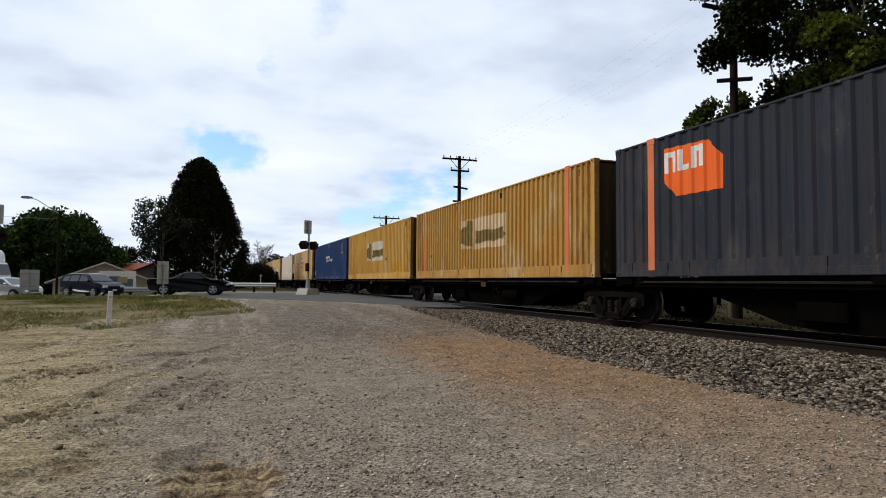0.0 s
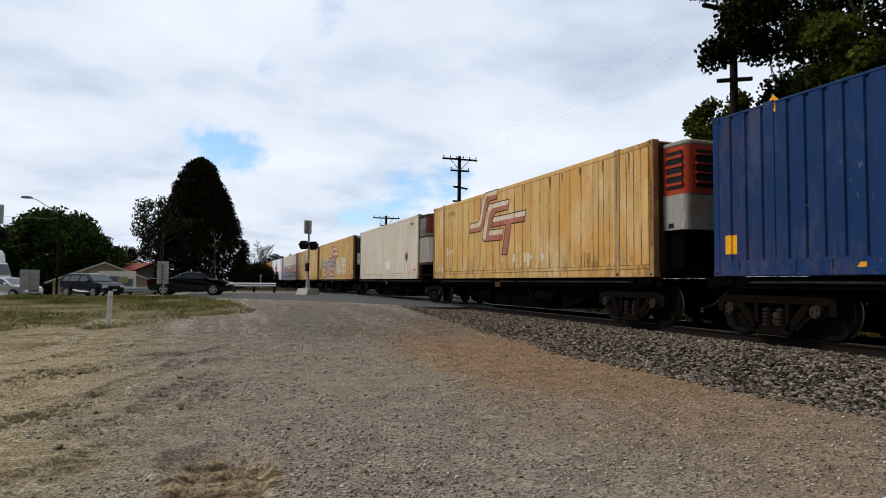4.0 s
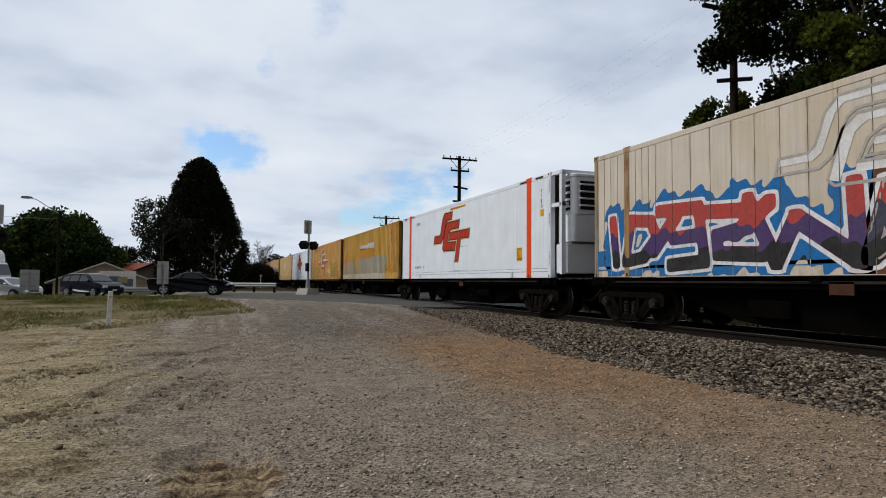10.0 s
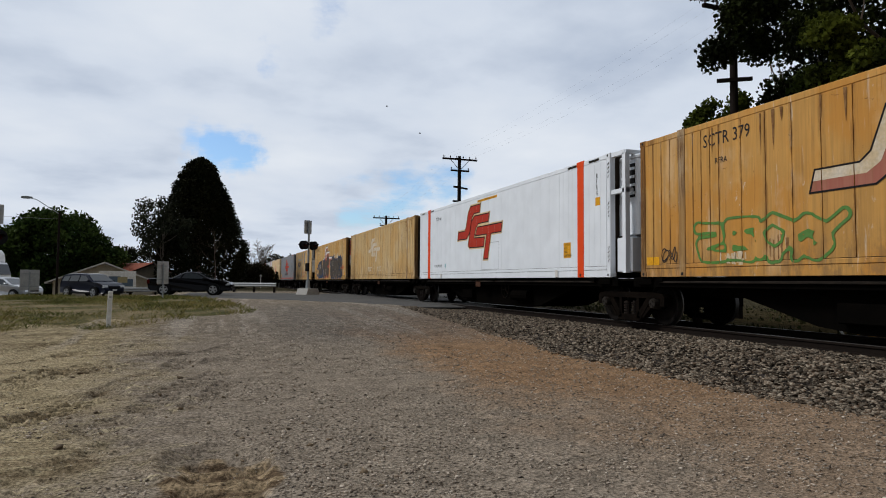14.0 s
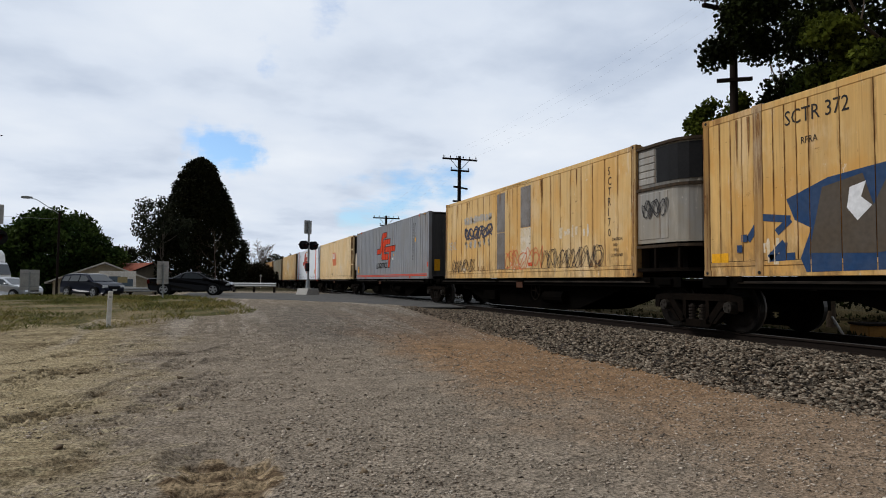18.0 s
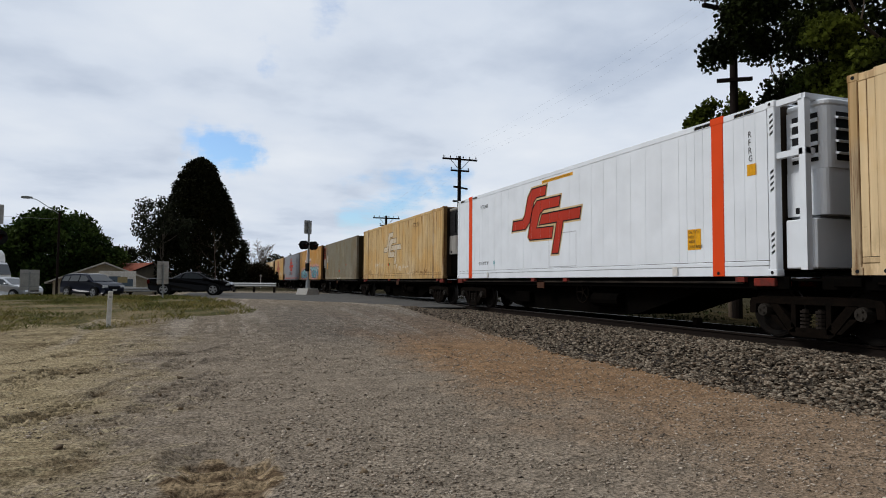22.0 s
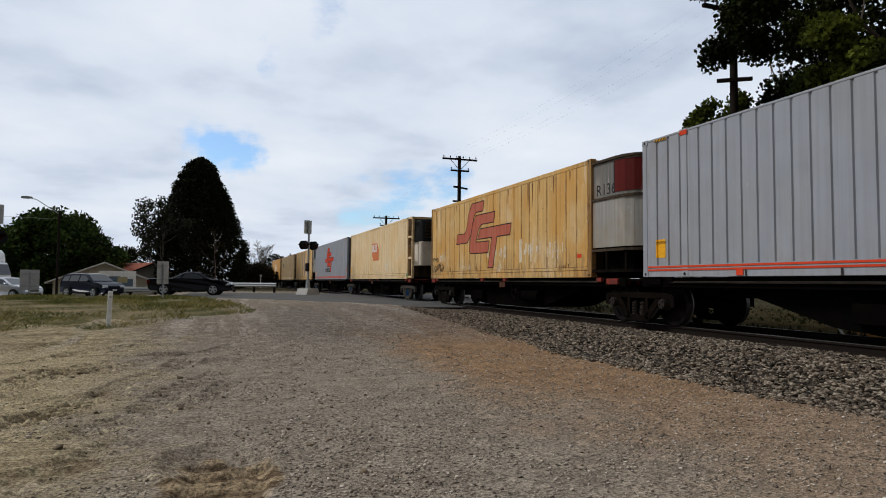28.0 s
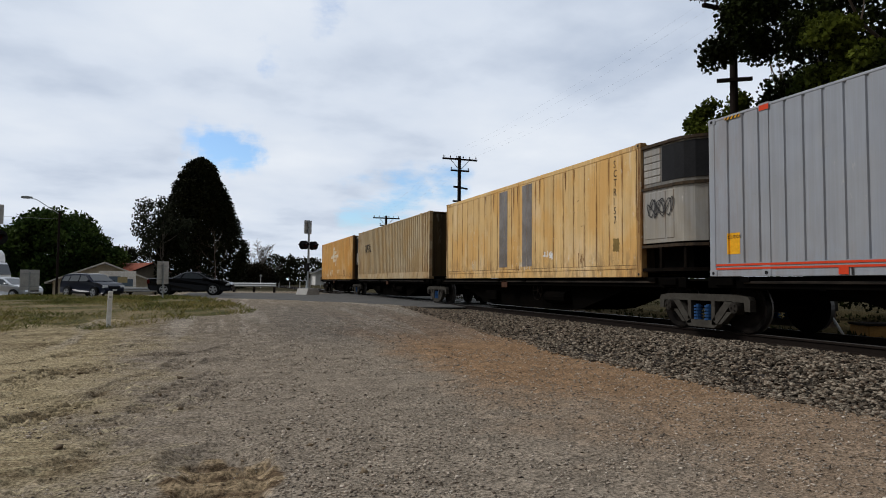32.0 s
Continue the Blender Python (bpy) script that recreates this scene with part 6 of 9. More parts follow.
    plain_bars(c, 13.8, 14.3, 0.14, 0.2, 6, M["decal_white"], f)

    def reefer(i, colour, label, style, word="", **kw):
        n = N[i]
        kw.setdefault("posts", lift_posts(n) if n > 14 else [])
        if "tan" in colour or colour == "offwhite":
            kw.setdefault("post_colour", "post_rust")
        c, f, n = add("panelled", n, colour, label, **kw)
        if style:
            reefer_unit(c, n, style, word)
        return c, f, n

    # 4
    c, f, n = reefer(4, "tan", "tan panelled refrigerated container with a faded ribbon emblem", "red")
    emblem(c, f, 4.0, 0.75, 1.12, "faded_red", "black_line", "pale")
    scuffs(c, f, 7.6, 9.6, 0.35, 0.8, "pale", 1); scuffs(c, f, 1.6, 2.6, 0.9, 1.2, "pale", 2); lettering(c, "SCTR 365", 1.8, 2.45, 0.16, M["ink"], f)
    # 5
    c, f, n = reefer(5, "offwhite", "dirty off-white panelled refrigerated container with a curved nose", "big", "R029")
    patch(c, f, 6.2, 7.3, 0.55, 0.95, "decal_white", 0.003, "repainted patch", 0.04, 3); scuffs(c, f, 10.9, 11.6, 0.35, 1.05, "decal_white", 4); scuffs(c, f, 8.0, 8.5, 0.2, 0.3, "decal_white", 6)
    decal(c, "marking", [[(10.0, 1.08), (10.28, 1.35), (10.56, 1.08), (10.28, 0.8)]], M["g_brown"], f, 0.005, "diamond placard"); decal(c, "marking", [[(10.1, 1.1), (10.28, 1.3), (10.34, 1.2), (10.2, 1.0)]], M["red"], f, 0.008)
    lettering(c, "SCTR 029", 10.75, 2.5, 0.15, M["ink"], f); patch(c, f, 11.5, 11.75, 0.36, 0.46, "red", 0.004, "", 0.02, 2)
    for b in (0.75, 1.05, 1.7, 2.35):
        patch(c, f, 11.5, 11.7, b, b + 0.03, "amber")
    # 6
    c, f, n = reefer(6, "tan", "tan panelled refrigerated container covered in grey bubble graffiti", "dark", "375")
    emblem(c, f, 5.1, 0.85, 1.0, "faded_red", "black_line", "pale")
    mural(c, f, 1.6, 7.6, 0.12, 1.5, ("g_silver", "g_peach"), "g_black", "g_silver", 7, "g_black", 0.155, 0.045, False, "FECICE!")
    mural(c, f, 8.0, 12.1, 0.35, 1.62, ("pale",), "g_silver", None, 9, None, 0.10, 0.05, False, "IQTFB")
    scrawl(c, f, 0.1, 1.1, 0.3, 1.0, 3, "g_black", 3); lettering(c, "SCTR 365", 1.75, 2.45, 0.16, M["ink"], f); patch(c, f, 8.3, 8.5, 0.85, 0.97, "red")
    # 7
    c, f, n = reefer(7, "tan_light", "tan panelled refrigerated container with a faded ribbon emblem", "red", "365")
    emblem(c, f, 4.2, 0.35, 1.17, "faded_red", "black_line", "pale")
    lettering(c, "SCTR 365", 2.4, 2.42, 0.22, M["ink"], f); lettering(c, "RFRA", 2.6, 2.08, 0.11, M["ink"], f)
    scuffs(c, f, 3.0, 4.6, 0.45, 0.95, "pale", 4); scuffs(c, f, 7.5, 10.2, 0.55, 0.85, "pale", 5); patch(c, f, 13.5, 14.2, 0.25, 0.42, "amber", 0.003)
    lettering(c, "CAUTION REFRIGERATION", 13.6, 2.55, 0.075, M["decal_white"], f, vertical=True)
    # 8
    c, f, n = reefer(8, "offwhite", "off-white panelled refrigerated container covered in red and black graffiti", "red", "211")
    emblem(c, f, 5.3, 0.95, 0.9, None, "g_grey", "decal_white", 0.05)
    patch(c, f, 0.05, 6.7, 0.19, 0.62, "g_blue", 0.0022, "sprayed blue ground", 0.05, 15); patch(c, f, 0.4, 6.3, 0.19, 0.48, "g_black", 0.0028, "sprayed black ground", 0.04, 16); patch(c, f, 6.75, 14.0, 0.19, 1.0, "g_black", 0.0024, "sprayed black ground", 0.06, 17)
    mural(c, f, 0.5, 6.5, 0.08, 1.45, ("g_red", "g_purple", "g_black"), "g_white", "g_blue", 21, None, 0.15, 0.045, True, "IDESM")
    mural(c, f, 6.9, 13.9, 0.06, 1.55, ("g_red", "g_slate", "g_black"), "g_white", "g_rust", 22, "g_silver", 0.15, 0.045, True, "NOAKS!")
    lettering(c, "S", 10.9, 2.45, 0.2, M["ink"], f); lettering(c, "C", 11.06, 2.45, 0.2, M["ink"], f); lettering(c, "T", 11.22, 2.45, 0.2, M["ink"], f); lettering(c, "R", 11.38, 2.45, 0.2, M["ink"], f); lettering(c, "211", 11.25, 2.15, 0.2, M["ink"], f); scrawl(c, f, 13.5, 14.2, 0.4, 0.9, 2, "g_black", 8, 0.02)

    def white_box(i, words):
        c, f, n = reefer(i, "white", "clean white panelled refrigerated container with a red ribbon emblem", "white", post_colour="bright_orange", posts=[(1.14, 1.43), (N[i] - 1.43, N[i] - 1.14)])
        for k, r in enumerate((RIBBON_S, RIBBON_C, RIBBON_T)):
            decal(c, "emblem_halo", ribbon([(4.68 + p, 0.66 + q) for p, q in r], 0.12, True), M["cream"], f, 0.002 + 0.0004 * k)
        emblem(c, f, 4.68, 0.66, 1.0, "deep_red", "black_line", None, 0.035)
        patch(c, f, 6.6, 8.25, 2.68, 2.76, "amber", 0.004, "amber warning strip"); lettering(c, "DO NOT STACK CONTAINERS ON ROOF", 6.65, 2.695, 0.05, M["ink"], f, squeeze=1.1)
        lettering(c, "49'11\"x9'10\" RF", 2.05, 0.45, 0.12, M["ink"], f)
        patch(c, f, 12.48, 12.84, 0.52, 0.92, "amber", 0.004, "amber caution label")
        for k, w in enumerate(("CAUTION", "HIGH", "WIDE", "CONTAINER")):
            lettering(c, w, 12.51, 0.84 - 0.095 * k, 0.055, M["ink"], f, lift=0.008, squeeze=0.85)
        lettering(c, "RFRG", 14.02, 2.42, 0.11, M["ink"], f, vertical=True)
        patch(c, f, 13.98, 14.18, 1.75, 1.95, "amber", 0.004)
        hazard(c, f, n - 0.1, 2.35, 0.07, 0.4); hazard(c, f, n - 0.1, 1.4, 0.07, 0.4); hazard(c, f, n - 0.1, 0.35, 0.07, 0.4)
        hazard(c, f, 12.7, H - 0.11, 0.45, 0.06, False); hazard(c, f, 0.3, H - 0.11, 0.4, 0.06, False); hazard(c, f, 13.7, H - 0.11, 0.45, 0.06, False); hazard(c, f, 1.5, H - 0.11, 0.4, 0.06, False)
        lettering(c, words, 2.2, 2.4, 0.13, M["ink"], f)
        for k in range(3):
            u, v = 0.09 * math.cos(0.52 + 1.047 * k), 0.09 * math.sin(0.52 + 1.047 * k)
            decal(c, "snowflake_arm", ribbon([(3.35 - u, 0.51 - v), (3.35 + u, 0.51 + v)], 0.034), M["g_cyan"], f, 0.006 + 0.0004 * k, "pale blue snowflake arm")
        patch(c, f, 2.78, 2.92, 0.02, 0.2, "decal_white", 0.02); patch(c, f, 12.05, 12.2, 0.02, 0.2, "decal_white", 0.02)
        decal(c, "access_hatch", ribbon([(7.0, 0.3), (7.0, 1.2), (8.4, 1.2), (8.4, 0.3)], 0.012, True), M["grey"], f, 0.003)

    # 9
    white_box(9, "SCTR 460")
    # 10
    c, f, n = add("corrugated", N[10], "yellow_deep", "yellow corrugated container with grey lower half and orange posts", posts=lift_posts(N[10]), post_colour="faded_orange", pitch=0.278, wave=(0.34, 0.14, 0.050), deep_rail=0.33)
    patch(c, f, 0.16, 4.0, 0.34, 1.15, "band_grey", 0.003, "pale grey repainted lower band", 0.015, 8); patch(c, f, 4.9, 12.1, 0.34, 1.32, "band_grey", 0.003, "pale grey repainted lower band", 0.015, 9)
    patch(c, Face([0, 20], [-0.019, -0.019]), 0.2, 11.9, 0.02, 0.325, "band_grey", 0.001, "pale grey repainted rail")
    patch(c, f, 5.2, 9.3, 1.30, 1.85, "orange_patch", 0.005, "orange poster remains", 0.07, 2); patch(c, f, 5.6, 9.28, 1.85, 2.12, "decal_white", 0.005, "white poster remains", 0.05, 3)
    patch(c, f, 12.0, 12.9, 0.36, 0.55, "amber", 0.008, "amber caution label"); lettering(c, "CAUTION", 12.1, 0.44, 0.08, M["ink"], f, lift=0.01)
    patch(c, f, 10.75, 11.0, 1.05, 1.15, "green_tag"); patch(c, f, 8.0, 8.12, 0.9, 1.0, "green_tag"); lettering(c, "MFGB", 12.95, 2.5, 0.13, M["ink"], f, vertical=True)
    lettering(c, "SCUB 916036 5", 12.5, 2.5, 0.10, M["ink"], f, vertical=True)
    # 11
    c, f, n = reefer(11, "tan_orange", "orange-tan panelled refrigerated container with ribbon emblem and green tags", "red", "379")
    emblem(c, f, 4.15, 0.36, 1.18, "faded_red", "black_line", "pale")
    outline_tag(c, f, 1.7, 4.5, 0.2, 1.05, "SEOQ", "g_green", 12, 0.11, 0.026); outline_tag(c, f, 10.0, 13.2, 0.22, 1.3, "CSOEC", "g_green", 13, 0.13, 0.03); scuffs(c, f, 8.3, 10.0, 0.5, 0.8, "pale", 5)
    lettering(c, "SCTR 379", 1.9, 2.45, 0.24, M["ink"], f); lettering(c, "RFRA", 2.2, 2.1, 0.11, M["ink"], f); patch(c, f, 0.2, 0.6, 0.25, 0.42, "amber", 0.004); scrawl(c, f, 0.7, 1.1, 0.3, 0.6, 2, "g_black", 4, 0.02)
    # 12
    white_box(12, "SCTR 460")
    # 13
    c, f, n = reefer(13, "tan_pale", "stained pale tan panelled refrigerated container with a pale emblem", "dark")
    emblem(c, f, 5.2, 1.0, 0.7, "pale", None, None); hollow_bars(c, 5.2, 6.1, 0.45, 0.7, 4, M["pale"], f); hollow_bars(c, 7.4, 8.3, 0.45, 0.7, 4, M["pale"], f)
    scuffs(c, f, 0.9, 1.5, 0.9, 1.2, "pale", 4)
    # 14
    c, f, n = reefer(14, "tan", "tan panelled refrigerated container covered in dark brown and navy graffiti", "red", "372")
    emblem(c, f, 4.5, 0.55, 1.1, "faded_red", "black_line", "decal_white")
    mural(c, f, 8.3, 12.9, 0.15, 1.6, ("g_brown",), "g_black", "g_navy", 32, "g_silver", 0.16, 0.05, True, "DENTEC")
    decal(c, "mural_outline", [[(1.85, 1.25), (2.6, 1.5), (4.25, 1.66), (4.3, 0.9), (4.75, 0.6), (4.5, 0.1), (2.2, 0.06), (2.1, 0.28), (2.3, 0.75), (2.0, 0.9)]], M["g_navy"], f, 0.004, "navy sprayed outline")
    decal(c, "mural_fill", [[(2.25, 0.36), (2.5, 1.36), (3.15, 1.48), (3.3, 1.0), (3.6, 1.56), (4.15, 1.58), (4.12, 0.4), (3.3, 0.32)]], M["g_brown"], f, 0.007, "brown sprayed block")
    for k, (mid, wide, low, high, key) in enumerate(((5.15, 0.78, 0.04, 1.74, "g_navy"), (6.15, 0.66, 0.06, 1.76, "g_red"), (7.05, 0.60, 0.98, 1.98, "g_red"), (7.08, 0.55, 0.10, 1.10, "g_red"))):
        for grow, mat, up in ((1.0, key, 0.009), (0.87, "g_brown", 0.012)):
            ring = [(mid + wide * grow * math.cos(0.3142 * q), 0.5 * (low + high) + 0.5 * (high - low) * grow * math.sin(0.3142 * q)) for q in range(20)]
            decal(c, "mural_bubble", [ring], M[mat], f, up + 0.0007 * k, "sprayed bubble")
    decal(c, "mural_highlight", [[(2.95, 1.3), (3.2, 1.36), (3.12, 1.14), (3.28, 1.0), (3.06, 0.8), (2.9, 1.0)]], M["g_white"], f, 0.0095, "pale sprayed mark")
    for p, q in (((1.75, 0.62), (2.05, 1.0)), ((2.05, 1.0), (2.62, 0.92)), ((2.62, 0.92), (2.35, 0.72)), ((2.2, 0.3), (2.5, 0.55)), ((2.5, 0.55), (2.45, 0.28)), ((2.2, 0.3), (2.7, 0.32)), ((6.9, 0.4), (7.3, 0.95)), ((7.3, 0.95), (7.6, 0.5))):
        decal(c, "mural_stroke", ribbon([(p[0] - 0.7, p[1]), (q[0] - 0.7, q[1])], 0.12), M["g_navy"], f, 0.0045 + 0.0004 * (p[0] % 1.0), "navy sprayed stroke")
    for a, b in ((0.82, 0.42), (0.92, 0.60)):
        patch(c, f, a, a + 0.13, b, b + 0.13, "g_navy", 0.02)
    lettering(c, "SCTR 372", 1.85, 2.45, 0.24, M["ink"], f); lettering(c, "RFRA", 2.15, 2.1, 0.11, M["ink"], f); lettering(c, "#", 5.05, 0.42, 0.40, M["decal_white"], f, lift=0.017, squeeze=1.0); lettering(c, "1", 6.05, 0.36, 0.50, M["decal_white"], f, lift=0.017, squeeze=1.3)
    scuffs(c, f, 9.6, 11.6, 1.5, 2.0, "pale", 5); lettering(c, "TOP", 12.6, 2.1, 0.1, M["decal_white"], f, vertical=True); scrawl(c, f, 13.0, 13.9, 0.75, 1.0, 3, "red", 6, 0.025); lettering(c, "HOSE", 8.1, 0.7, 0.12, M["red"], f)
    lettering(c, "CAUTION REFRIGERATION", 13.7, 2.6, 0.07, M["decal_white"], f, vertical=True); patch(c, f, 0.2, 0.6, 0.25, 0.42, "amber", 0.004); patch(c, f, 13.9, 14.2, 0.3, 0.45, "amber", 0.004)
    # 15
    c, f, n = reefer(15, "tan_light", "light tan panelled refrigerated container with black tags and bare steel patches", "big")
    whole = Face(f.breaks, f.depth)
    for a0, a1, b0, b1, key in ((4.9, 5.5, 0.28, 1.46, "steel_patch"), (4.9, 5.5, 1.48, 2.75, "steel_patch"), (6.6, 7.25, 1.52, 2.75, "steel_patch"), (6.6, 7.25, 0.3, 1.5, "pale")):
        patch(c, whole, a0, a1, b0, b1, key, 0.006, "riveted repair plate")
        dots = [(a0 + 0.05 + (a1 - a0 - 0.1) * k / 3, b0 + 0.05 + (b1 - b0 - 0.1) * q / 5) for k in range(4) for q in range(6) if k in (0, 3) or q in (0, 5)]
        decal(c, "rivet_row", [[(u - 0.013, v - 0.013), (u + 0.013, v - 0.013), (u + 0.013, v + 0.013), (u - 0.013, v + 0.013)] for u, v in dots], M["end_dark"], whole, 0.009, "dark rivet heads")
    for k in range(9):
        patch(c, f, 2.0 + 0.28 * k, 2.24 + 0.28 * k, 1.98, 2.2, "g_grey", 0.003, "", 0.05, k)
    for k in range(6):
        patch(c, f, 2.1 + 0.42 * k, 2.3 + 0.4 * k, 1.12, 1.32, "g_grey", 0.003, "", 0.07, k + 20)
    lettering(c, "DO NOT STACK CONTAINERS ON ROOF", 5.2, 2.845, 0.065, M["brown_patch"], Face([0, 20], [-0.002, -0.002]), squeeze=1.15)
    scrawl(c, f, 2.1, 4.5, 1.40, 1.84, 6, "g_slate", 40, 0.055)
    lettering(c, "DEVIL", 0.35, 1.1, 0.30, M["g_grey"], f, squeeze=0.8); scrawl(c, f, 0.8, 3.0, 0.2, 0.7, 7, "g_black", 41, 0.018); scrawl(c, f, 5.6, 7.9, 0.25, 0.9, 5, "faded_orange", 42, 0.03); scrawl(c, f, 8.0, 10.9, 0.25, 0.8, 9, "g_black", 43, 0.016)
    lettering(c, "SCTR170", 11.15, 2.42, 0.19, M["ink"], f, vertical=True); scuffs(c, f, 8.8, 10.4, 0.95, 1.4, "pale", 6); patch(c, f, 7.1, 7.35, 0.35, 0.45, "red", 0.008)
    lettering(c, "CAUTION", 11.3, 0.85, 0.07, M["ink"], f, squeeze=0.9); lettering(c, "HIGH", 11.35, 0.72, 0.07, M["ink"], f); lettering(c, "WIDE", 11.35, 0.60, 0.07, M["ink"], f); lettering(c, "CONTAINER", 11.25, 0.48, 0.07, M["ink"], f, squeeze=0.85)

    def grey_box(i, tone, digits=""):
        c, f, n = add("corrugated", N[i], tone, "light grey corrugated container with red ribbon emblem and base stripes", posts=lift_posts(N[i]), pitch=0.345, wave=(0.82, 0.05, 0.028), deep_rail=0.24)
        emblem(c, f, 5.36, 0.60, 0.985, "red", "black_line", None, 0.03)
        [lettering(c, "LOGISTICS", 5.28 + 0.024 * k, 0.58, 0.31, M["ink"], f, squeeze=1.12, slant=0.25, lift=0.006 + 0.001 * k) for k in range(3)]
        r = Face([0, 20], [-0.004, -0.004])
        for b in (0.125, 0.19):
            patch(c, r, 0.16, n - 0.16, b, b + 0.035, "red", 0.001, "red base stripe")
        patch(c, f, 0.42, 0.72, 0.40, 0.78, "amber", 0.004, "amber caution label"); lettering(c, "CAUTION", 0.44, 0.68, 0.06, M["ink"], f, lift=0.008, squeeze=0.8)
        for a in (0.42, n - 0.75):
            hazard(c, r, a, H - 0.1, 0.35, 0.05, False)
        lettering(c, "MFGB", 12.6, 2.45, 0.14, M["ink"], f, vertical=True)
        if digits:
            lettering(c, digits, 12.28, 2.5, 0.105, M["ink"], f, vertical=True)
        else:
            for k in range(13):
                patch(c, f, 12.28, 12.37, 2.5 - 0.135 * k, 2.595 - 0.135 * k, "ink", 0.006, "small dark character block")
        patch(c, f, 12.6, 12.74, 1.72, 1.9, "amber", 0.004); patch(c, r, 13.24, 13.36, H - 0.12, H - 0.03, "red", 0.012); patch(c, r, n - 0.18, n - 0.03, 0.52, 0.72, "red", 0.004, "red reflector"); patch(c, r, 1.2, 1.4, H - 0.12, H - 0.03, "red", 0.012)
        for a in (2.8, 4.6, 6.4, 8.2, 10.0, 11.8):
            patch(c, r, a, a + 0.035, 0.01, 0.12, "ink", 0.002)
        for a in (11.85, 2.6):
            patch(c, r, a, a + 0.16, 0.02, 0.13, "red", 0.004)
        # hand-lettered label on the end
        bm = bmesh.new()
        box(bm, -0.98, -0.72, -n + 0.002, -n + 0.012, 0.35, 0.85)
        part("end_label", bm, M["amber"], c, "amber label on the end wall")
        return c, f

    # 16
    c, f = grey_box(16, "grey_dark")
    patch(c, f, 8.9, 9.0, 1.2, 1.3, "amber"); patch(c, f, 8.6, 8.9, 1.0, 1.1, "decal_white")
    # 17
    c, f, n = reefer(17, "cream", "cream panelled refrigerated container with a faded cube emblem", "ladder", posts=[(0.42, 0.6), (12.5, 12.66)])
    box_emblem(c, f, 6.14, 1.05, "faded_orange")
    lettering(c, "DO NOT STACK CONTAINERS ON ROOF", 5.7, 2.845, 0.065, M["brown_patch"], Face([0, 20], [-0.002, -0.002]), squeeze=1.15); scrawl(c, f, 6.0, 6.5, 0.3, 0.45, 2, "g_brown", 9, 0.02); lettering(c, "REFRIGERATION UNIT THIS END", 12.85, 2.6, 0.055, M["ink"], f, vertical=True)
    scuffs(c, f, 9.4, 9.9, 0.5, 1.2, "decal_white", 4)
    # 18
    white_box(18, "SCTR 460")
    # 19
    c, f, n = reefer(19, "tan_pale", "stained pale tan panelled refrigerated container with a pale outlined emblem", "dark")
    emblem(c, f, 5.0, 0.75, 0.86, "pale", "g_brown", None, 0.022)
    lettering(c, "SCTR 210", 10.4, 2.4, 0.2, M["ink"], f); scuffs(c, f, 3.0, 5.0, 0.55, 0.95, "pale", 6); scuffs(c, f, 7.0, 9.8, 0.4, 0.75, "pale", 7); patch(c, f, 5.9, 6.3, 0.7, 0.83, "red", 0.004); patch(c, f, 6.1, 6.3, 0.7, 0.83, "green_tag", 0.006)
    # 20
    c, f, n = add("corrugated", N[20], "olive", "olive-grey corrugated container with rust streaks", pitch=0.285, wave=(0.56, 0.11, 0.034), deep_rail=0.16, top=2.86)
    plain_bars(c, 0.85, 1.1, 1.95, 2.5, 1, M["blue"], f, label="weathered blue sticker"); patch(c, f, 0.85, 1.12, 1.35, 1.9, "decal_white", 0.004, "", 0.03, 2); patch(c, f, 0.85, 1.12, 0.85, 1.3, "amber", 0.004, "", 0.03, 3)
    patch(c, f, 5.9, 6.1, 0.55, 0.68, "red", 0.004); patch(c, f, 8.5, 8.65, 0.95, 1.08, "red", 0.004); lettering(c, "EMPTY LIFT ONLY", 5.3, 0.04, 0.09, M["decal_white"], Face([0, 20], [0.0, 0.0]), squeeze=1.3)
    # 21
    c, f, n = reefer(21, "tan_orange", "orange-tan panelled refrigerated container with turquoise graffiti", "red", posts=lift_posts(N[21]))
    emblem(c, f, 4.3, 0.75, 1.08, "faded_red", "g_grey", "decal_white")
    mural(c, f, 1.5, 6.2, 0.06, 1.0, ("g_cyan", "g_teal"), "g_black", "g_pink", 51, "g_white", 0.12, 0.045, True, "OBEIN")
    mural(c, f, 8.0, 12.8, 0.05, 1.2, ("g_cyan", "g_teal"), "g_black", "g_pink", 52, "g_white", 0.125, 0.045, True, "TOEIN!")
    lettering(c, "SCTR 210", 1.7, 2.45, 0.16, M["ink"], f)
    # 22
    grey_box(22, "grey")
    # 23
    c, f, n = reefer(23, "tan", "tan panelled refrigerated container with a red ribbon emblem and pale patches", "big", "R136")
    emblem(c, f, 2.95, 0.35, 1.2, "faded_red2", "black_line", None)
    for k, (a0, a1, b0, b1) in enumerate(((1.0, 1.9, 0.6, 1.1), (5.9, 7.4, 0.5, 1.1), (8.2, 9.6, 0.45, 1.2), (10.0, 10.9, 0.5, 1.0), (3.4, 4.4, 0.3, 0.55))):
        scuffs(c, f, a0, a1, b0, b1, "pale", k, 9)
    patch(c, f, 11.55, 11.75, 0.5, 0.6, "red", 0.004); lettering(c, "CAUTION REFRIGERATION", 10.95, 2.5, 0.07, M["pale"], f, vertical=True); scrawl(c, f, 0.15, 1.6, 0.25, 0.6, 3, "g_black", 14, 0.025); lettering(c, "MTWO", 0.2, 0.66, 0.2, M["ink"], f)
    # 24
    c, f, n = reefer(24, "cream", "cream panelled refrigerated container with an orange cube emblem", "ladder", posts=[(0.55, 0.72), (12.5, 12.66)])
    box_emblem(c, f, 6.14, 1.05, "weathered_orange")
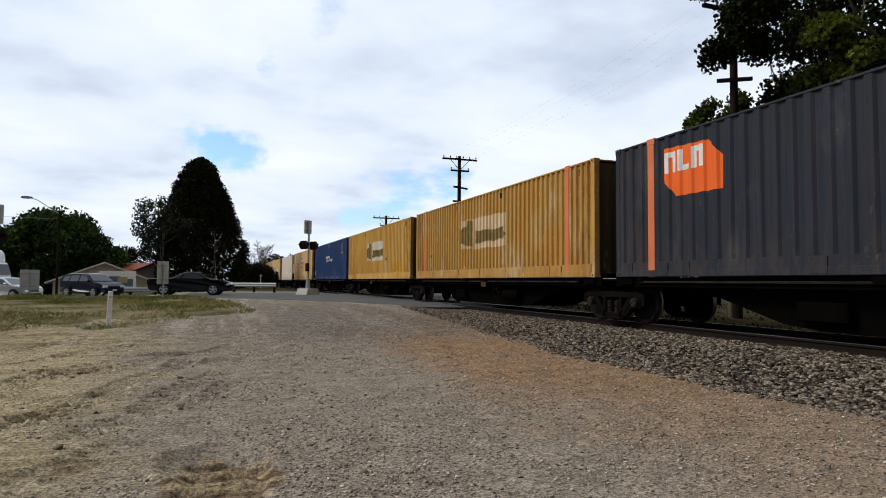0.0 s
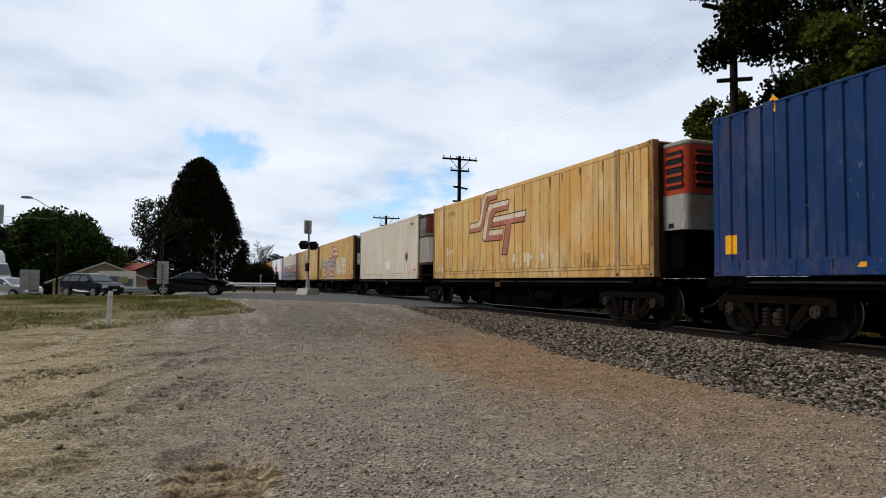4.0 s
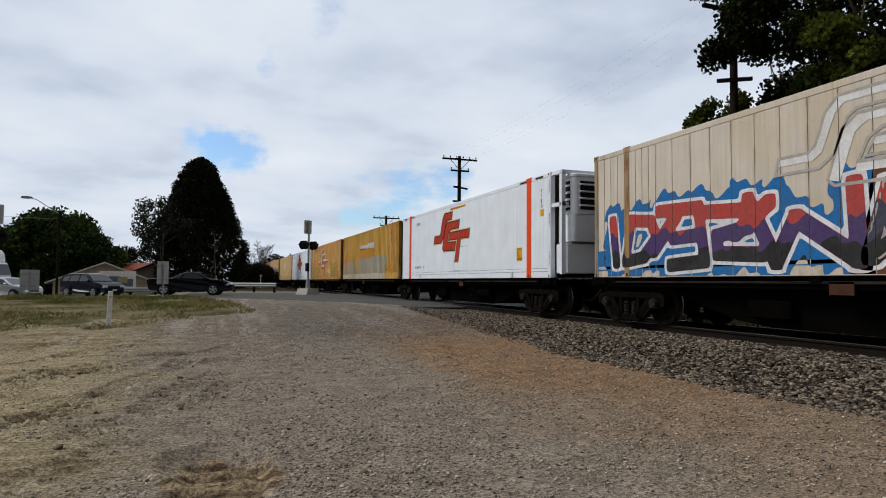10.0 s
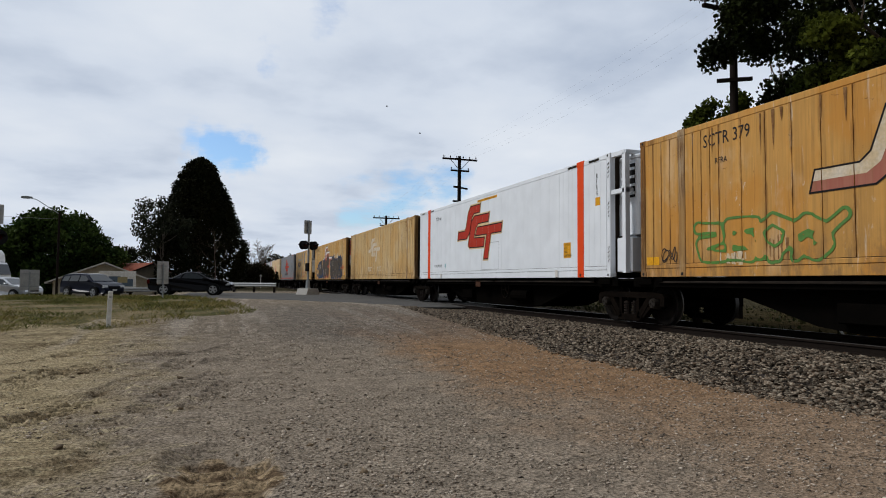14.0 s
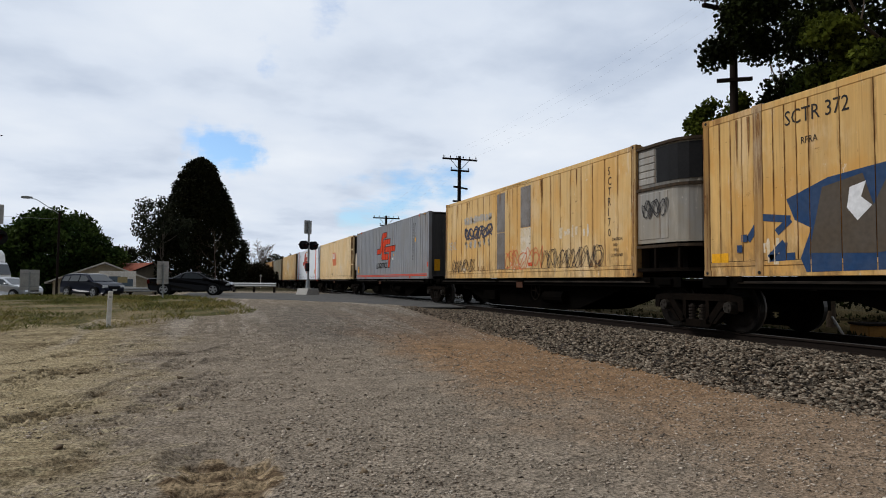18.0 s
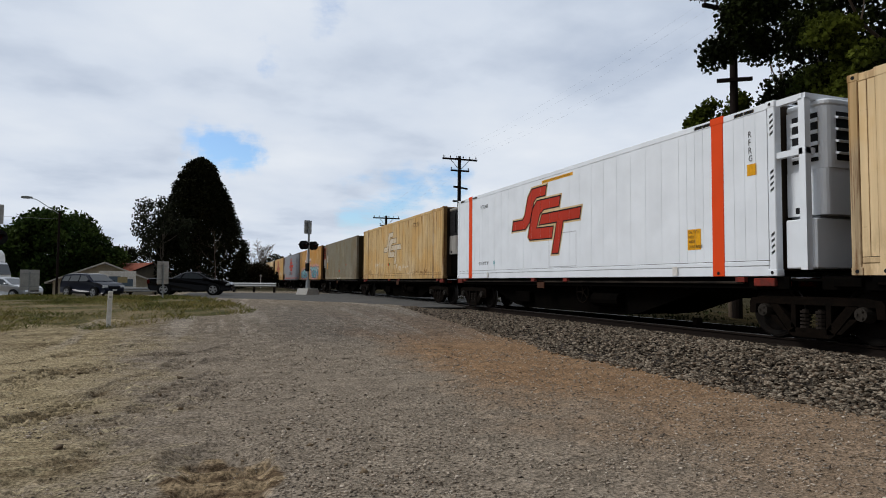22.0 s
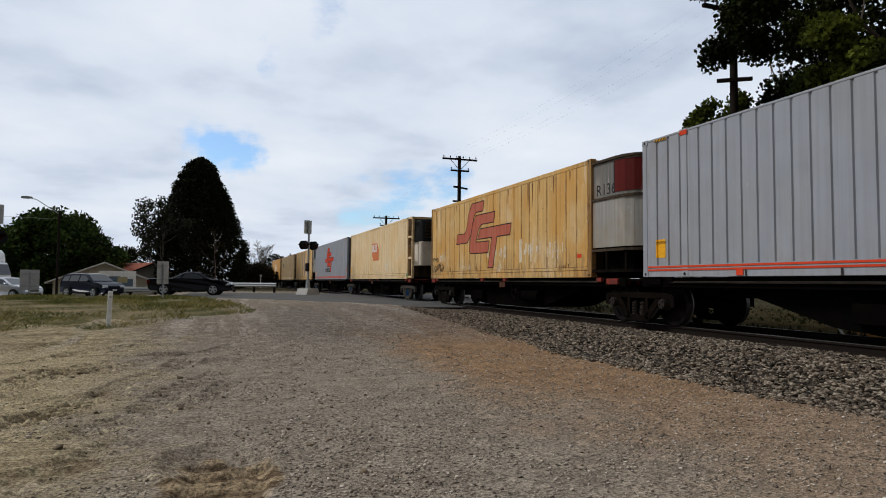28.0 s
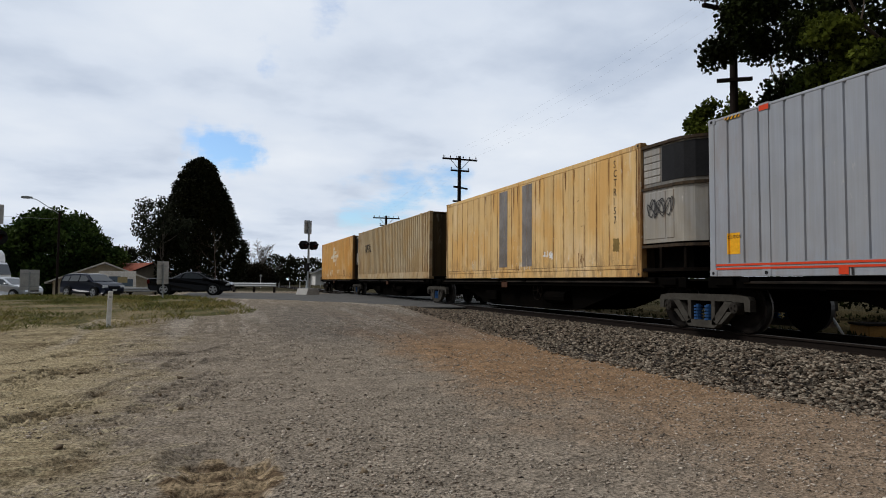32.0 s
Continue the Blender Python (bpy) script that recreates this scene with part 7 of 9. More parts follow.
    lettering(c, "DO NOT STACK CONTAINERS ON ROOF", 5.8, 2.845, 0.065, M["brown_patch"], Face([0, 20], [-0.002, -0.002]), squeeze=1.15); lettering(c, "REFRIGERATION UNIT THIS END", 13.0, 2.6, 0.055, M["ink"], f, vertical=True); scuffs(c, f, 9.2, 9.7, 0.4, 1.1, "decal_white", 4); patch(c, f, 0.15, 0.35, 0.4, 0.75, "amber", 0.004); patch(c, f, 13.25, 13.45, 0.12, 0.26, "green_tag", 0.01)
    # 25
    grey_box(25, "grey", "SCTL 480005 0")
    # 26
    c, f, n = reefer(26, "tan_light", "light tan panelled refrigerated container with two bare steel strips", "big")
    patch(c, f, 5.0, 5.6, 0.34, 2.78, "steel_patch", 0.006, "bare steel repair plate"); patch(c, f, 6.63, 7.25, 0.34, 2.78, "steel_patch", 0.006, "bare steel repair plate"); lettering(c, "SCTR157", 11.3, 2.55, 0.17, M["ink"], f, vertical=True)
    scuffs(c, f, 7.9, 8.5, 0.5, 0.75, "decal_white", 5); patch(c, f, 11.25, 11.5, 0.6, 0.9, "brown_patch", 0.003, "", 0.02, 1)
    # 27
    c, f, n = add("corrugated", N[27], "dull_tan", "dull tan corrugated container with a small tag", posts=lift_posts(N[27]), pitch=0.30, wave=(0.42, 0.11, 0.05), deep_rail=0.30)
    scrawl(c, f, 1.9, 3.4, 1.6, 2.1, 3, "g_black", 61, 0.04)
    # 28
    c, f, n = reefer(28, "tan_orange", "tan panelled refrigerated container with a pale emblem at the train's tail", "dark", posts=[])
    emblem(c, f, 4.6, 1.0, 0.75, "pale", None, None); hollow_bars(c, 4.4, 5.4, 0.45, 0.7, 4, M["pale"], f); hollow_bars(c, 7.2, 8.2, 0.45, 0.7, 4, M["pale"], f)
    # rust runs below the top rail and scrapes along the foot of the older boxes
    for i in (4, 6, 7, 11, 13, 14, 15, 19, 21, 23, 26, 28):
        rng = random.Random(900 + i)
        n = N[i]
        f = Face([0.0, n + 2], [0.007, 0.007])
        for k in range(9):
            a = rng.uniform(0.3, n - 0.5)
            w, top, low = rng.uniform(0.012, 0.035), H - 0.15, H - rng.uniform(0.35, 1.1)
            decal(made[i], "rust_run", [[(a - w, top), (a + w, top), (a + w * 0.7, 0.5 * (top + low)), (a + w * 0.15, low), (a - w * 0.5, 0.45 * top + 0.55 * low)]], M["rust_run"], f, 0.0105, "thin run of rust")
        for k in range(5):
            a = rng.uniform(0.3, n - 1.0)
            scuffs(made[i], f, a, a + rng.uniform(0.25, 0.7), 0.18, rng.uniform(0.35, 0.75), rng.choice(("rust_run", "pale", "rust_run")), 40 * i + k, 5)
        for a in (0.02, n - 0.13):
            scuffs(made[i], Face([0.0, n + 2], [-0.003, -0.003]), a, a + 0.11, 0.2, 2.7, "rust_run", 77 * i + int(a), 3)
    return made


M["rust_run"] = material("rust_stain", (0.16, 0.075, 0.032), rough=0.85, second=(0.30, 0.17, 0.07), scale=6, amount=0.9, grain=20, bump=0)
M["poster_pale"] = paint("thin_poster_residue", (0.60, 0.45, 0.27), amount=0.5, rust=False, scuff=0.5, age=0.4)
M["poster_white"] = paint("white_poster_residue", (0.66, 0.60, 0.49), amount=0.4, rust=False, scuff=0.3, age=0.3)
M["band_grey"] = paint("pale_grey_overpaint", (0.47, 0.43, 0.34), amount=0.4, scuff=0.3, age=0.4)
M["orange_patch"] = material("orange_poster", (0.62, 0.25, 0.02), rough=0.6, second=(0.5, 0.33, 0.1), scale=3, amount=0.7, grain=20, bump=0)
M["weathered_orange"] = paint("weathered_orange_paint", (0.60, 0.17, 0.065), dirt=(0.5, 0.28, 0.14), amount=0.45, rust=False)
M["faded_red2"] = paint("weathered_red_paint", (0.42, 0.10, 0.06), dirt=(0.45, 0.25, 0.16), amount=0.5, rust=False)
CONTAINERS = build_containers()

# wagons: five-platform packs that share bogies at the inner joints
FRONTS = [r - n for r, n in zip(REARS, LENGTHS)]
SHORT = (5, 15, 20, 23, 26)
PACK_FIRST, PACK_LAST = {4, 9, 14, 19, 24}, {3, 8, 13, 18, 23, 28}


def build_wagons():
    made = []
    for i in range(29):
        front = FRONTS[i] - 0.45
        rear = FRONTS[i + 1] - 0.45 if i < 28 and i not in PACK_LAST else REARS[i] + 0.55
        if i + 1 in SHORT:
            rear = REARS[i] + 0.45
        fb = None
        if i in PACK_FIRST:
            fb = 1.55
            front = FRONTS[i] - 0.45 if i != 24 else FRONTS[i] - 0.9
        if i in SHORT:   # short boxes sit back on a full platform
            front = REARS[i - 1] + 0.45
        n = rear - front
        w, bogies = wagon(n, fb, n if i not in PACK_LAST else n - 1.65, i not in PACK_LAST, i in (18, 23, 24, 19), i in (24, 25, 26, 27), n * 0.5 - 0.4 if i % 2 else n * 0.55)
        made.append((w, front, n))
    return made


WAGONS = build_wagons()

# ---- surroundings ----
M["bark"] = material("bark", (0.10, 0.075, 0.055), rough=0.9, scale=6, stretch=(1, 1, 0.3), grain=30, grain_amount=0.25, bump=0.5, bump_scale=20)
M["pale_bark"] = material("pale_gum_bark", (0.12, 0.105, 0.085), rough=0.85, scale=4, grain=20, bump=0.2)
M["leaf_dark"] = leaf_material("dark_cypress_foliage", (0.010, 0.012, 0.0045), (0.018, 0.017, 0.006), 0.05)
M["leaf_gum"] = leaf_material("grey_gum_foliage", (0.022, 0.027, 0.015), (0.036, 0.038, 0.022), 0.12)
M["leaf_green"] = leaf_material("green_foliage", (0.022, 0.042, 0.010), (0.062, 0.092, 0.020), 0.15)
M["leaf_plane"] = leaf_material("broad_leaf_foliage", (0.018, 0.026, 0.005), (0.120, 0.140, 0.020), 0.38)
# darker copy of the leaf colour above, carrying the crown's shade
M["leaf_shaded"] = leaf_material("shaded_leaf_foliage", (0.0035, 0.005, 0.0016), (0.020, 0.027, 0.005), 0.12)
M["leaf_hedge"] = leaf_material("hedge_foliage", (0.014, 0.014, 0.007), (0.026, 0.018, 0.010), 0.1)
M["twig"] = material("grey_twig", (0.16, 0.14, 0.125), rough=0.9, grain=20, bump=0)
M["grass"] = leaf_material("roadside_grass", (0.078, 0.096, 0.024), (0.29, 0.23, 0.088), 0.25)
# weed colour kept as low as the shade-darkened ground round it
M["weeds"] = leaf_material("trackside_weed_leaves", (0.026, 0.031, 0.011), (0.046, 0.040, 0.018), 0.1)
M["timber"] = material("dark_pole_timber", (0.016, 0.012, 0.010), rough=0.9, scale=5, stretch=(1, 1, 0.2), grain=30, bump=0.3)
M["galv"] = material("galvanised_steel", (0.33, 0.345, 0.35), rough=0.5, metal=0.5, scale=5, grain=20, bump=0.05)
M["sign_back"] = material("bare_sign_back", (0.44, 0.44, 0.43), rough=0.55, metal=0.3, scale=3, grain=15, bump=0.03)
M["signal_black"] = material("signal_black", (0.012, 0.012, 0.013), rough=0.6, grain=20, bump=0)
M["lens_red"] = material("unlit_red_lens", (0.03, 0.004, 0.004), rough=0.2, grain=20, bump=0)
M["concrete"] = material("pale_concrete", (0.42, 0.40, 0.37), rough=0.9, grain=25, grain_amount=0.15, bump=0.2)
M["post_white"] = material("white_post_paint", (0.72, 0.72, 0.70), rough=0.6, second=(0.5, 0.46, 0.4), scale=6, amount=0.5, grain=20, bump=0.05)
M["insulator"] = material("porcelain_insulator", (0.12, 0.10, 0.09), rough=0.3, grain=20, bump=0)
M["wire"] = material("weathered_wire", (0.30, 0.31, 0.32), rough=0.6, grain=20, bump=0)
M["navy_car"] = material("navy_car_paint", (0.004, 0.007, 0.020), rough=0.35, grain=20, grain_amount=0.02, spec=0.16, bump=0)
M["black_car"] = material("black_car_paint", (0.004, 0.004, 0.005), rough=0.2, grain=20, grain_amount=0.02, spec=0.2, bump=0)
M["silver_car"] = material("silver_car_paint", (0.60, 0.62, 0.64), rough=0.28, metal=0.4, grain=20, grain_amount=0.02, spec=0.5, bump=0)
M["white_truck"] = material("white_truck_paint", (0.84, 0.85, 0.86), rough=0.4, grain=20, grain_amount=0.03, bump=0)
M["car_glass"] = material("tinted_car_glass", (0.02, 0.025, 0.028), rough=0.06, spec=0.5, grain=20, grain_amount=0.02, bump=0)
M["lamp_glass"] = material("headlamp_glass", (0.62, 0.64, 0.66), rough=0.12, grain=20, bump=0)
M["tail_red"] = material("tail_lamp_red", (0.09, 0.008, 0.006), rough=0.3, grain=20, bump=0)
M["tyre"] = material("tyre_rubber", (0.018, 0.018, 0.018), rough=0.85, grain=20, bump=0.1)
M["alloy"] = material("alloy_rim", (0.45, 0.46, 0.47), rough=0.35, metal=0.7, grain=20, bump=0)
M["trim_black"] = material("black_trim", (0.014, 0.014, 0.014), rough=0.6, grain=20, bump=0)
M["render_wall"] = material("beige_render_wall", (0.50, 0.44, 0.34), rough=0.9, grain=15, bump=0.1)
M["grey_roof"] = material("grey_roof_sheet", (0.06, 0.06, 0.062), rough=0.6, grain=15, bump=0.1)
M["red_tile"] = material("red_roof_tile", (0.32, 0.105, 0.065), rough=0.85, second=(0.22, 0.08, 0.055), scale=2, amount=0.8, grain=10, grain_amount=0.2, bump=0.3, objrand=0.2)
M["fascia"] = material("pale_fascia", (0.55, 0.53, 0.48), rough=0.7, grain=15, bump=0)
M["board_blue"] = material("blue_board_paint", (0.11, 0.15, 0.20), rough=0.5, grain=15, bump=0)
M["board_yellow"] = material("yellow_board_paint", (0.36, 0.31, 0.17), rough=0.5, grain=15, bump=0)
M["far_wall"] = material("far_white_wall", (0.62, 0.60, 0.56), rough=0.9, grain=8, bump=0)
M["orange_box"] = material("ochre_box_paint", (0.36, 0.19, 0.055), rough=0.7, second=(0.22, 0.13, 0.05), scale=3, amount=0.7, grain=20, bump=0.1)
M["feather"] = material("dark_feather", (0.03, 0.028, 0.026), rough=0.8, grain=20, bump=0)


def gz(x, y):
    return float(ground_height(x, y))


# leaf shapes, as fans of points round a stalk end
LEAF_PLAIN = np.array([(0, 0, 0), (0.34, 0.32, 0.04), (0, 1, 0), (-0.34, 0.32, 0.04)], float)
LEAF_LOBED = np.array([(0, 0, 0), (0.45, 0.12, 0.06), (0.30, 0.42, 0.02), (0.50, 0.78, 0.06), (0.0, 1.0, 0.0), (-0.50, 0.78, 0.06), (-0.30, 0.42, 0.02), (-0.45, 0.12, 0.06)], float)


def foliage(name, centres, size, mat, parent, shape=LEAF_PLAIN, seed=0, droop=0.2, vary=0.5, label=""):
    """Many small leaves at the given centres, turned at random; one mesh."""
    rng = np.random.RandomState(seed)
    n, k = len(centres), len(shape)
    a, b, c = rng.rand(n) * 6.283, (rng.rand(n) - 0.5) * 2.6 - droop, rng.rand(n) * 6.283
    s = size * (1 - vary / 2 + vary * rng.rand(n))
    L = np.repeat(shape[None], n, 0) * s[:, None, None]
    x, y, z = L[..., 0], L[..., 1], L[..., 2]
    cc, sc = np.cos(c)[:, None], np.sin(c)[:, None]
    x, z = x * cc - z * sc, x * sc + z * cc
    cb, sb = np.cos(b)[:, None], np.sin(b)[:, None]
    y, z = y * cb - z * sb, y * sb + z * cb
    ca, sa = np.cos(a)[:, None], np.sin(a)[:, None]
    x, y = x * ca - y * sa, x * sa + y * ca
    V = np.stack([x, y, z], -1) + np.asarray(centres)[:, None, :]
    F = (np.arange(k)[None] + (np.arange(n) * k)[:, None])
    ob = new(name, from_arrays(name, V.reshape(-1, 3), F, mat))
    ob.parent = parent
    if label:
        tagged(ob, label)
    return ob


def limbs(bm, base, height, radius, rng, spread=0.5, n=7, levels=2, start=0.3):
    """A tapered trunk with limbs; returns the twig ends."""
    ends = []
    pts = [Vector(base)]
    for k in range(1, 6):
        pts.append(Vector(base) + Vector((rng.uniform(-0.03, 0.03) * height, rng.uniform(-0.03, 0.03) * height, height * k / 5)))
    for k in range(5):
        cyl(bm, pts[k], pts[k + 1], radius * (1 - k / 5.6), radius * (1 - (k + 1) / 5.6), n=9, caps=False)

    def grow(p, d, length, r, lev):
        q = p
        for s in range(3):
            d2 = (d + Vector((rng.uniform(-0.25, 0.25), rng.uniform(-0.25, 0.25), rng.uniform(-0.05, 0.25)))).normalized()
            q2 = q + d2 * length / 3
            cyl(bm, q, q2, r * (1 - s * 0.25), r * (0.75 - s * 0.25) + 0.004, n=6, caps=False)
            q, d = q2, d2
            if lev > 0:
                grow(q, (d + Vector((rng.uniform(-0.9, 0.9), rng.uniform(-0.9, 0.9), rng.uniform(-0.1, 0.6)))).normalized(), length * 0.55, r * 0.5, lev - 1)
        ends.append(q)

    for i in range(n):
        t = start + (0.95 - start) * i / n
        a = i * 2.4 + rng.uniform(-0.4, 0.4)
        p = Vector(base) + Vector((0, 0, height * t))
        grow(p, Vector((math.cos(a), math.sin(a), rng.uniform(0.3, 0.8))).normalized(), height * spread * (1.05 - t * 0.6), radius * 0.42 * (1.1 - t * 0.6), levels)
    return ends


def clump_points(rng, centres, radius, per, flat=0.8):
    c = np.asarray(centres)
    n = len(c) * per
    v = rng.normal(size=(n, 3))
    v /= np.linalg.norm(v, axis=1)[:, None]
    r = radius * (rng.rand(n) ** 0.45)
    return np.repeat(c, per, 0) + v * r[:, None] * np.array([1, 1, flat])


def cypress():
    x0, y0 = -1.6, 75.0
    z0 = gz(x0, y0)
    t = thing("cypress_tree", "huge dark green dome-topped cypress beside the road", "tree")
    rng = random.Random(4)
    bm = bmesh.new()
    limbs(bm, (x0, y0, z0 - 0.2), 11.5, 0.55, rng, 0.25, 9, 1, 0.12)
    part("trunk", bm, M["bark"], t, smooth=True)
    r = np.random.RandomState(8)
    # outline of the crown: radius by height
    hs = np.array([0.0, 0.08, 0.2, 0.35, 0.5, 0.62, 0.74, 0.84, 0.92, 0.97, 1.0])
    rs = np.array([4.75, 5.1, 4.95, 4.5, 3.9, 3.35, 2.65, 2.0, 1.6, 1.1, 0.3])
    top = 14.6 - z0
    n = 2500
    h = r.rand(n) ** 0.8
    a = r.rand(n) * 6.283
    bulge = 1 + 0.10 * np.sin(3 * a + 5 * h) + 0.07 * np.sin(7 * a - 11 * h) + 0.06 * (r.rand(n) - 0.5)
    rad = np.interp(h, hs, rs) * bulge * np.where(r.rand(n) < 0.75, 1.0, r.rand(n) ** 0.5) * 0.93
    lean = 0.35 * np.sin(h * 2.5)
    C = np.stack([x0 + rad * np.cos(a) + lean - 0.3, y0 + rad * np.sin(a), z0 + 0.15 + h * top * 0.985], -1)
    P = clump_points(r, C, 0.48, 22, 1.15)
    foliage("crown", P, 0.29, M["leaf_dark"], t, LEAF_PLAIN, 3, label="dense dark foliage")
    # dead branches of a gum in front
    g = thing("gum_tree", "slender gum tree with pale limbs and sparse grey-green leaves", "tree")
    gx, gy = -4.9, 71.0
    gzz = gz(gx, gy)
    rng = random.Random(16)
    bm = bmesh.new()
    ends = limbs(bm, (gx, gy, gzz - 0.2), 8.6, 0.22, rng, 0.42, 8, 2, 0.3)
    part("trunk", bm, M["pale_bark"], g, smooth=True)
    C = np.array([(gx - 1.6 + 0.9 * math.sin(k * 2.1), gy - 0.4 + 1.2 * math.cos(k * 1.7), gzz + 6.4 + 3.8 * ((k * 0.618) % 1.0)) for k in range(26)] + [tuple(e) for e in ends if e.z > gzz + 3])
    foliage("crown", clump_points(np.random.RandomState(3), C, 0.62, 42), 0.26, M["leaf_gum"], g, LEAF_PLAIN, 9, droop=0.8, label="sparse drooping foliage")
    # low, pale twigs in front of the cypress
    s = thing("bare_sapling", "bare pale sapling in front of the dark cypress", "tree")
    bm = bmesh.new()
    limbs(bm, (0.0, 69.2, gz(0, 69.2) - 0.2), 6.4, 0.07, random.Random(23), 0.4, 7, 1, 0.35)
    part("trunk", bm, M["bark"], s)


def round_tree(name, label, x, y, top, width, mat, seed, leaf=0.34, n=420, per=20, base=0.15, depth=0.8, clump=0.75, trunk="bark"):
    z0 = gz(x, y)
    t = thing(name, label, "tree")
    rng = random.Random(seed)
    bm = bmesh.new()
    hgt = top - z0
    limbs(bm, (x, y, z0 - 0.2), hgt * 0.8, max(0.12, hgt * 0.03), rng, 0.35, 7, 1, 0.25)
    part("trunk", bm, M[trunk], t, smooth=True)
    r = np.random.RandomState(seed)
    a, u = r.rand(n) * 6.283, r.rand(n)
    h = base + (1 - base) * u
    prof = np.sqrt(np.clip(1 - ((h - 0.48) / 0.56) ** 2, 0.02, 1))
    lump = 1 + 0.16 * np.sin(2 * a + 6 * h + seed) + 0.12 * np.sin(5 * a - 9 * h)
    rad = width / 2 * prof * lump * np.where(r.rand(n) < 0.7, 0.95, r.rand(n))
    C = np.stack([x + rad * np.cos(a), y + rad * np.sin(a) * depth, z0 + h * hgt * (0.97 + 0.06 * np.sin(3 * a + seed))], -1)
    foliage("crown", clump_points(r, C, clump, per), leaf, M[mat], t, LEAF_PLAIN, seed)


def plane_tree():
    """The broad-leaved tree behind the line, near the camera."""
    t = thing("broadleaf_tree", "tall leafy green tree standing behind the railway line", "tree")
    x0, y0 = 20.6, 12.6
    z0 = gz(x0, y0)
    rng = random.Random(77)
    bm = bmesh.new()
    ends = limbs(bm, (x0, y0, z0 - 0.2), 11.5, 0.34, rng, 0.5, 10, 2, 0.14)
    part("trunk", bm, M["bark"], t, smooth=True)
    r = np.random.RandomState(5)
    cent = []
    for k in range(620):
        a, h = r.rand() * 6.283, r.rand()
        prof = math.sqrt(max(0.02, 1 - ((h - 0.5) / 0.56) ** 2))
        rad = 4.85 * prof * (1 + 0.17 * math.sin(3 * a + 7 * h) + 0.12 * math.sin(5 * a - 4 * h)) * (0.97 if r.rand() < 0.65 else r.rand() ** 0.5)
        cent.append((x0 + rad * math.cos(a), y0 + rad * math.sin(a), z0 + 0.5 + 13.5 * h))
    # one bough reaches out in front of the pole, sprays hang above it
    def bough(n, az0, az1, d0, d1, low, high):
        for k in range(n):
            az, dd = radians(az0 + (az1 - az0) * r.rand()), d0 + (d1 - d0) * r.rand()
            cent.append((dd * math.sin(az), dd * math.cos(az), low + (high - low) * r.rand()))
    bough(8, 43.1, 44.9, 20.3, 21.0, 8.25, 8.65)
    bough(7, 44.5, 46.2, 20.4, 21.4, 9.0, 9.8)
    bough(5, 41.8, 43.6, 20.6, 21.6, 10.7, 10.9)
    bough(20, 45.4, 48.2, 20.8, 22.6, 9.9, 11.6)
    bough(30, 47.3, 49.8, 20.4, 22.0, 5.0, 7.6)
    bough(22, 45.6, 47.8, 21.0, 22.6, 8.7, 10.2)
    # large leaves added inside the crown block light; their colour is shade-dark
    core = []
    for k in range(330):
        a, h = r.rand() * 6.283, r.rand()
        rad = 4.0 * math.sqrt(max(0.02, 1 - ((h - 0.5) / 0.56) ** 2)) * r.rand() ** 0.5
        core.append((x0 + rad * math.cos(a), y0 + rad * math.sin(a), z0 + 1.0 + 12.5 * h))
    foliage("inner_crown", clump_points(r, np.array(core), 0.75, 60, 0.8), 0.24, M["leaf_shaded"], t, LEAF_PLAIN, 8, droop=0.35)
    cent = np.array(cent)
    foliage("crown", clump_points(r, cent, 0.50, 150, 0.72), 0.105, M["leaf_shaded"], t, LEAF_LOBED, 6, droop=0.35, label="broad lobed leaves in loose layers")
    # the tall tree's sunlit lower boughs, lighter in colour, on an added trunk
    y = thing("young_broadleaf_tree", "sunlit lower boughs of the tall tree on an added trunk", "tree")
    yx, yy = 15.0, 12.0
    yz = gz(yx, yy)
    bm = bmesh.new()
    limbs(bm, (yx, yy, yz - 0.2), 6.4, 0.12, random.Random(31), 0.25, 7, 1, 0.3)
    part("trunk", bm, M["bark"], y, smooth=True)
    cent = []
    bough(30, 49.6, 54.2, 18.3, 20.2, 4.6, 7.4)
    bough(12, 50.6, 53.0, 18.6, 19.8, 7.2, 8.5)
    foliage("crown", clump_points(r, np.array(cent), 0.42, 150, 0.7), 0.108, M["leaf_plane"], y, LEAF_LOBED, 17, droop=0.35, label="lobed leaves in a sunlit leaf colour")
    # a lower, younger tree beside the near pole
    s = thing("young_broadleaf_tree", "young leafy tree beside a timber power pole", "tree")
    sx, sy = 15.75, 16.1
    sz = gz(sx, sy)
    bm = bmesh.new()
    rg = random.Random(6)
    limbs(bm, (sx, sy, sz - 0.2), 6.6, 0.10, rg, 0.2, 7, 1, 0.3)
    part("trunk", bm, M["bark"], s, smooth=True)
    cent = [(sx - 0.1 + 1.0 * math.cos(k * 2.4) * (0.4 + 0.6 * ((k * 0.37) % 1)), sy + 1.0 * math.sin(k * 2.4), sz + 2.0 + 5.3 * ((k * 0.618) % 1.0)) for k in range(60)]
    cent += [(sx - 0.6 + 0.4 * math.cos(k * 2.4), sy + 0.35 + 0.4 * math.sin(k * 2.4), sz + 4.9 + 2.3 * ((k * 0.618) % 1.0)) for k in range(20)]
    foliage("crown", clump_points(np.random.RandomState(2), cent, 0.34, 120, 0.8), 0.105, M["leaf_plane"], s, LEAF_LOBED, 12, droop=0.3)


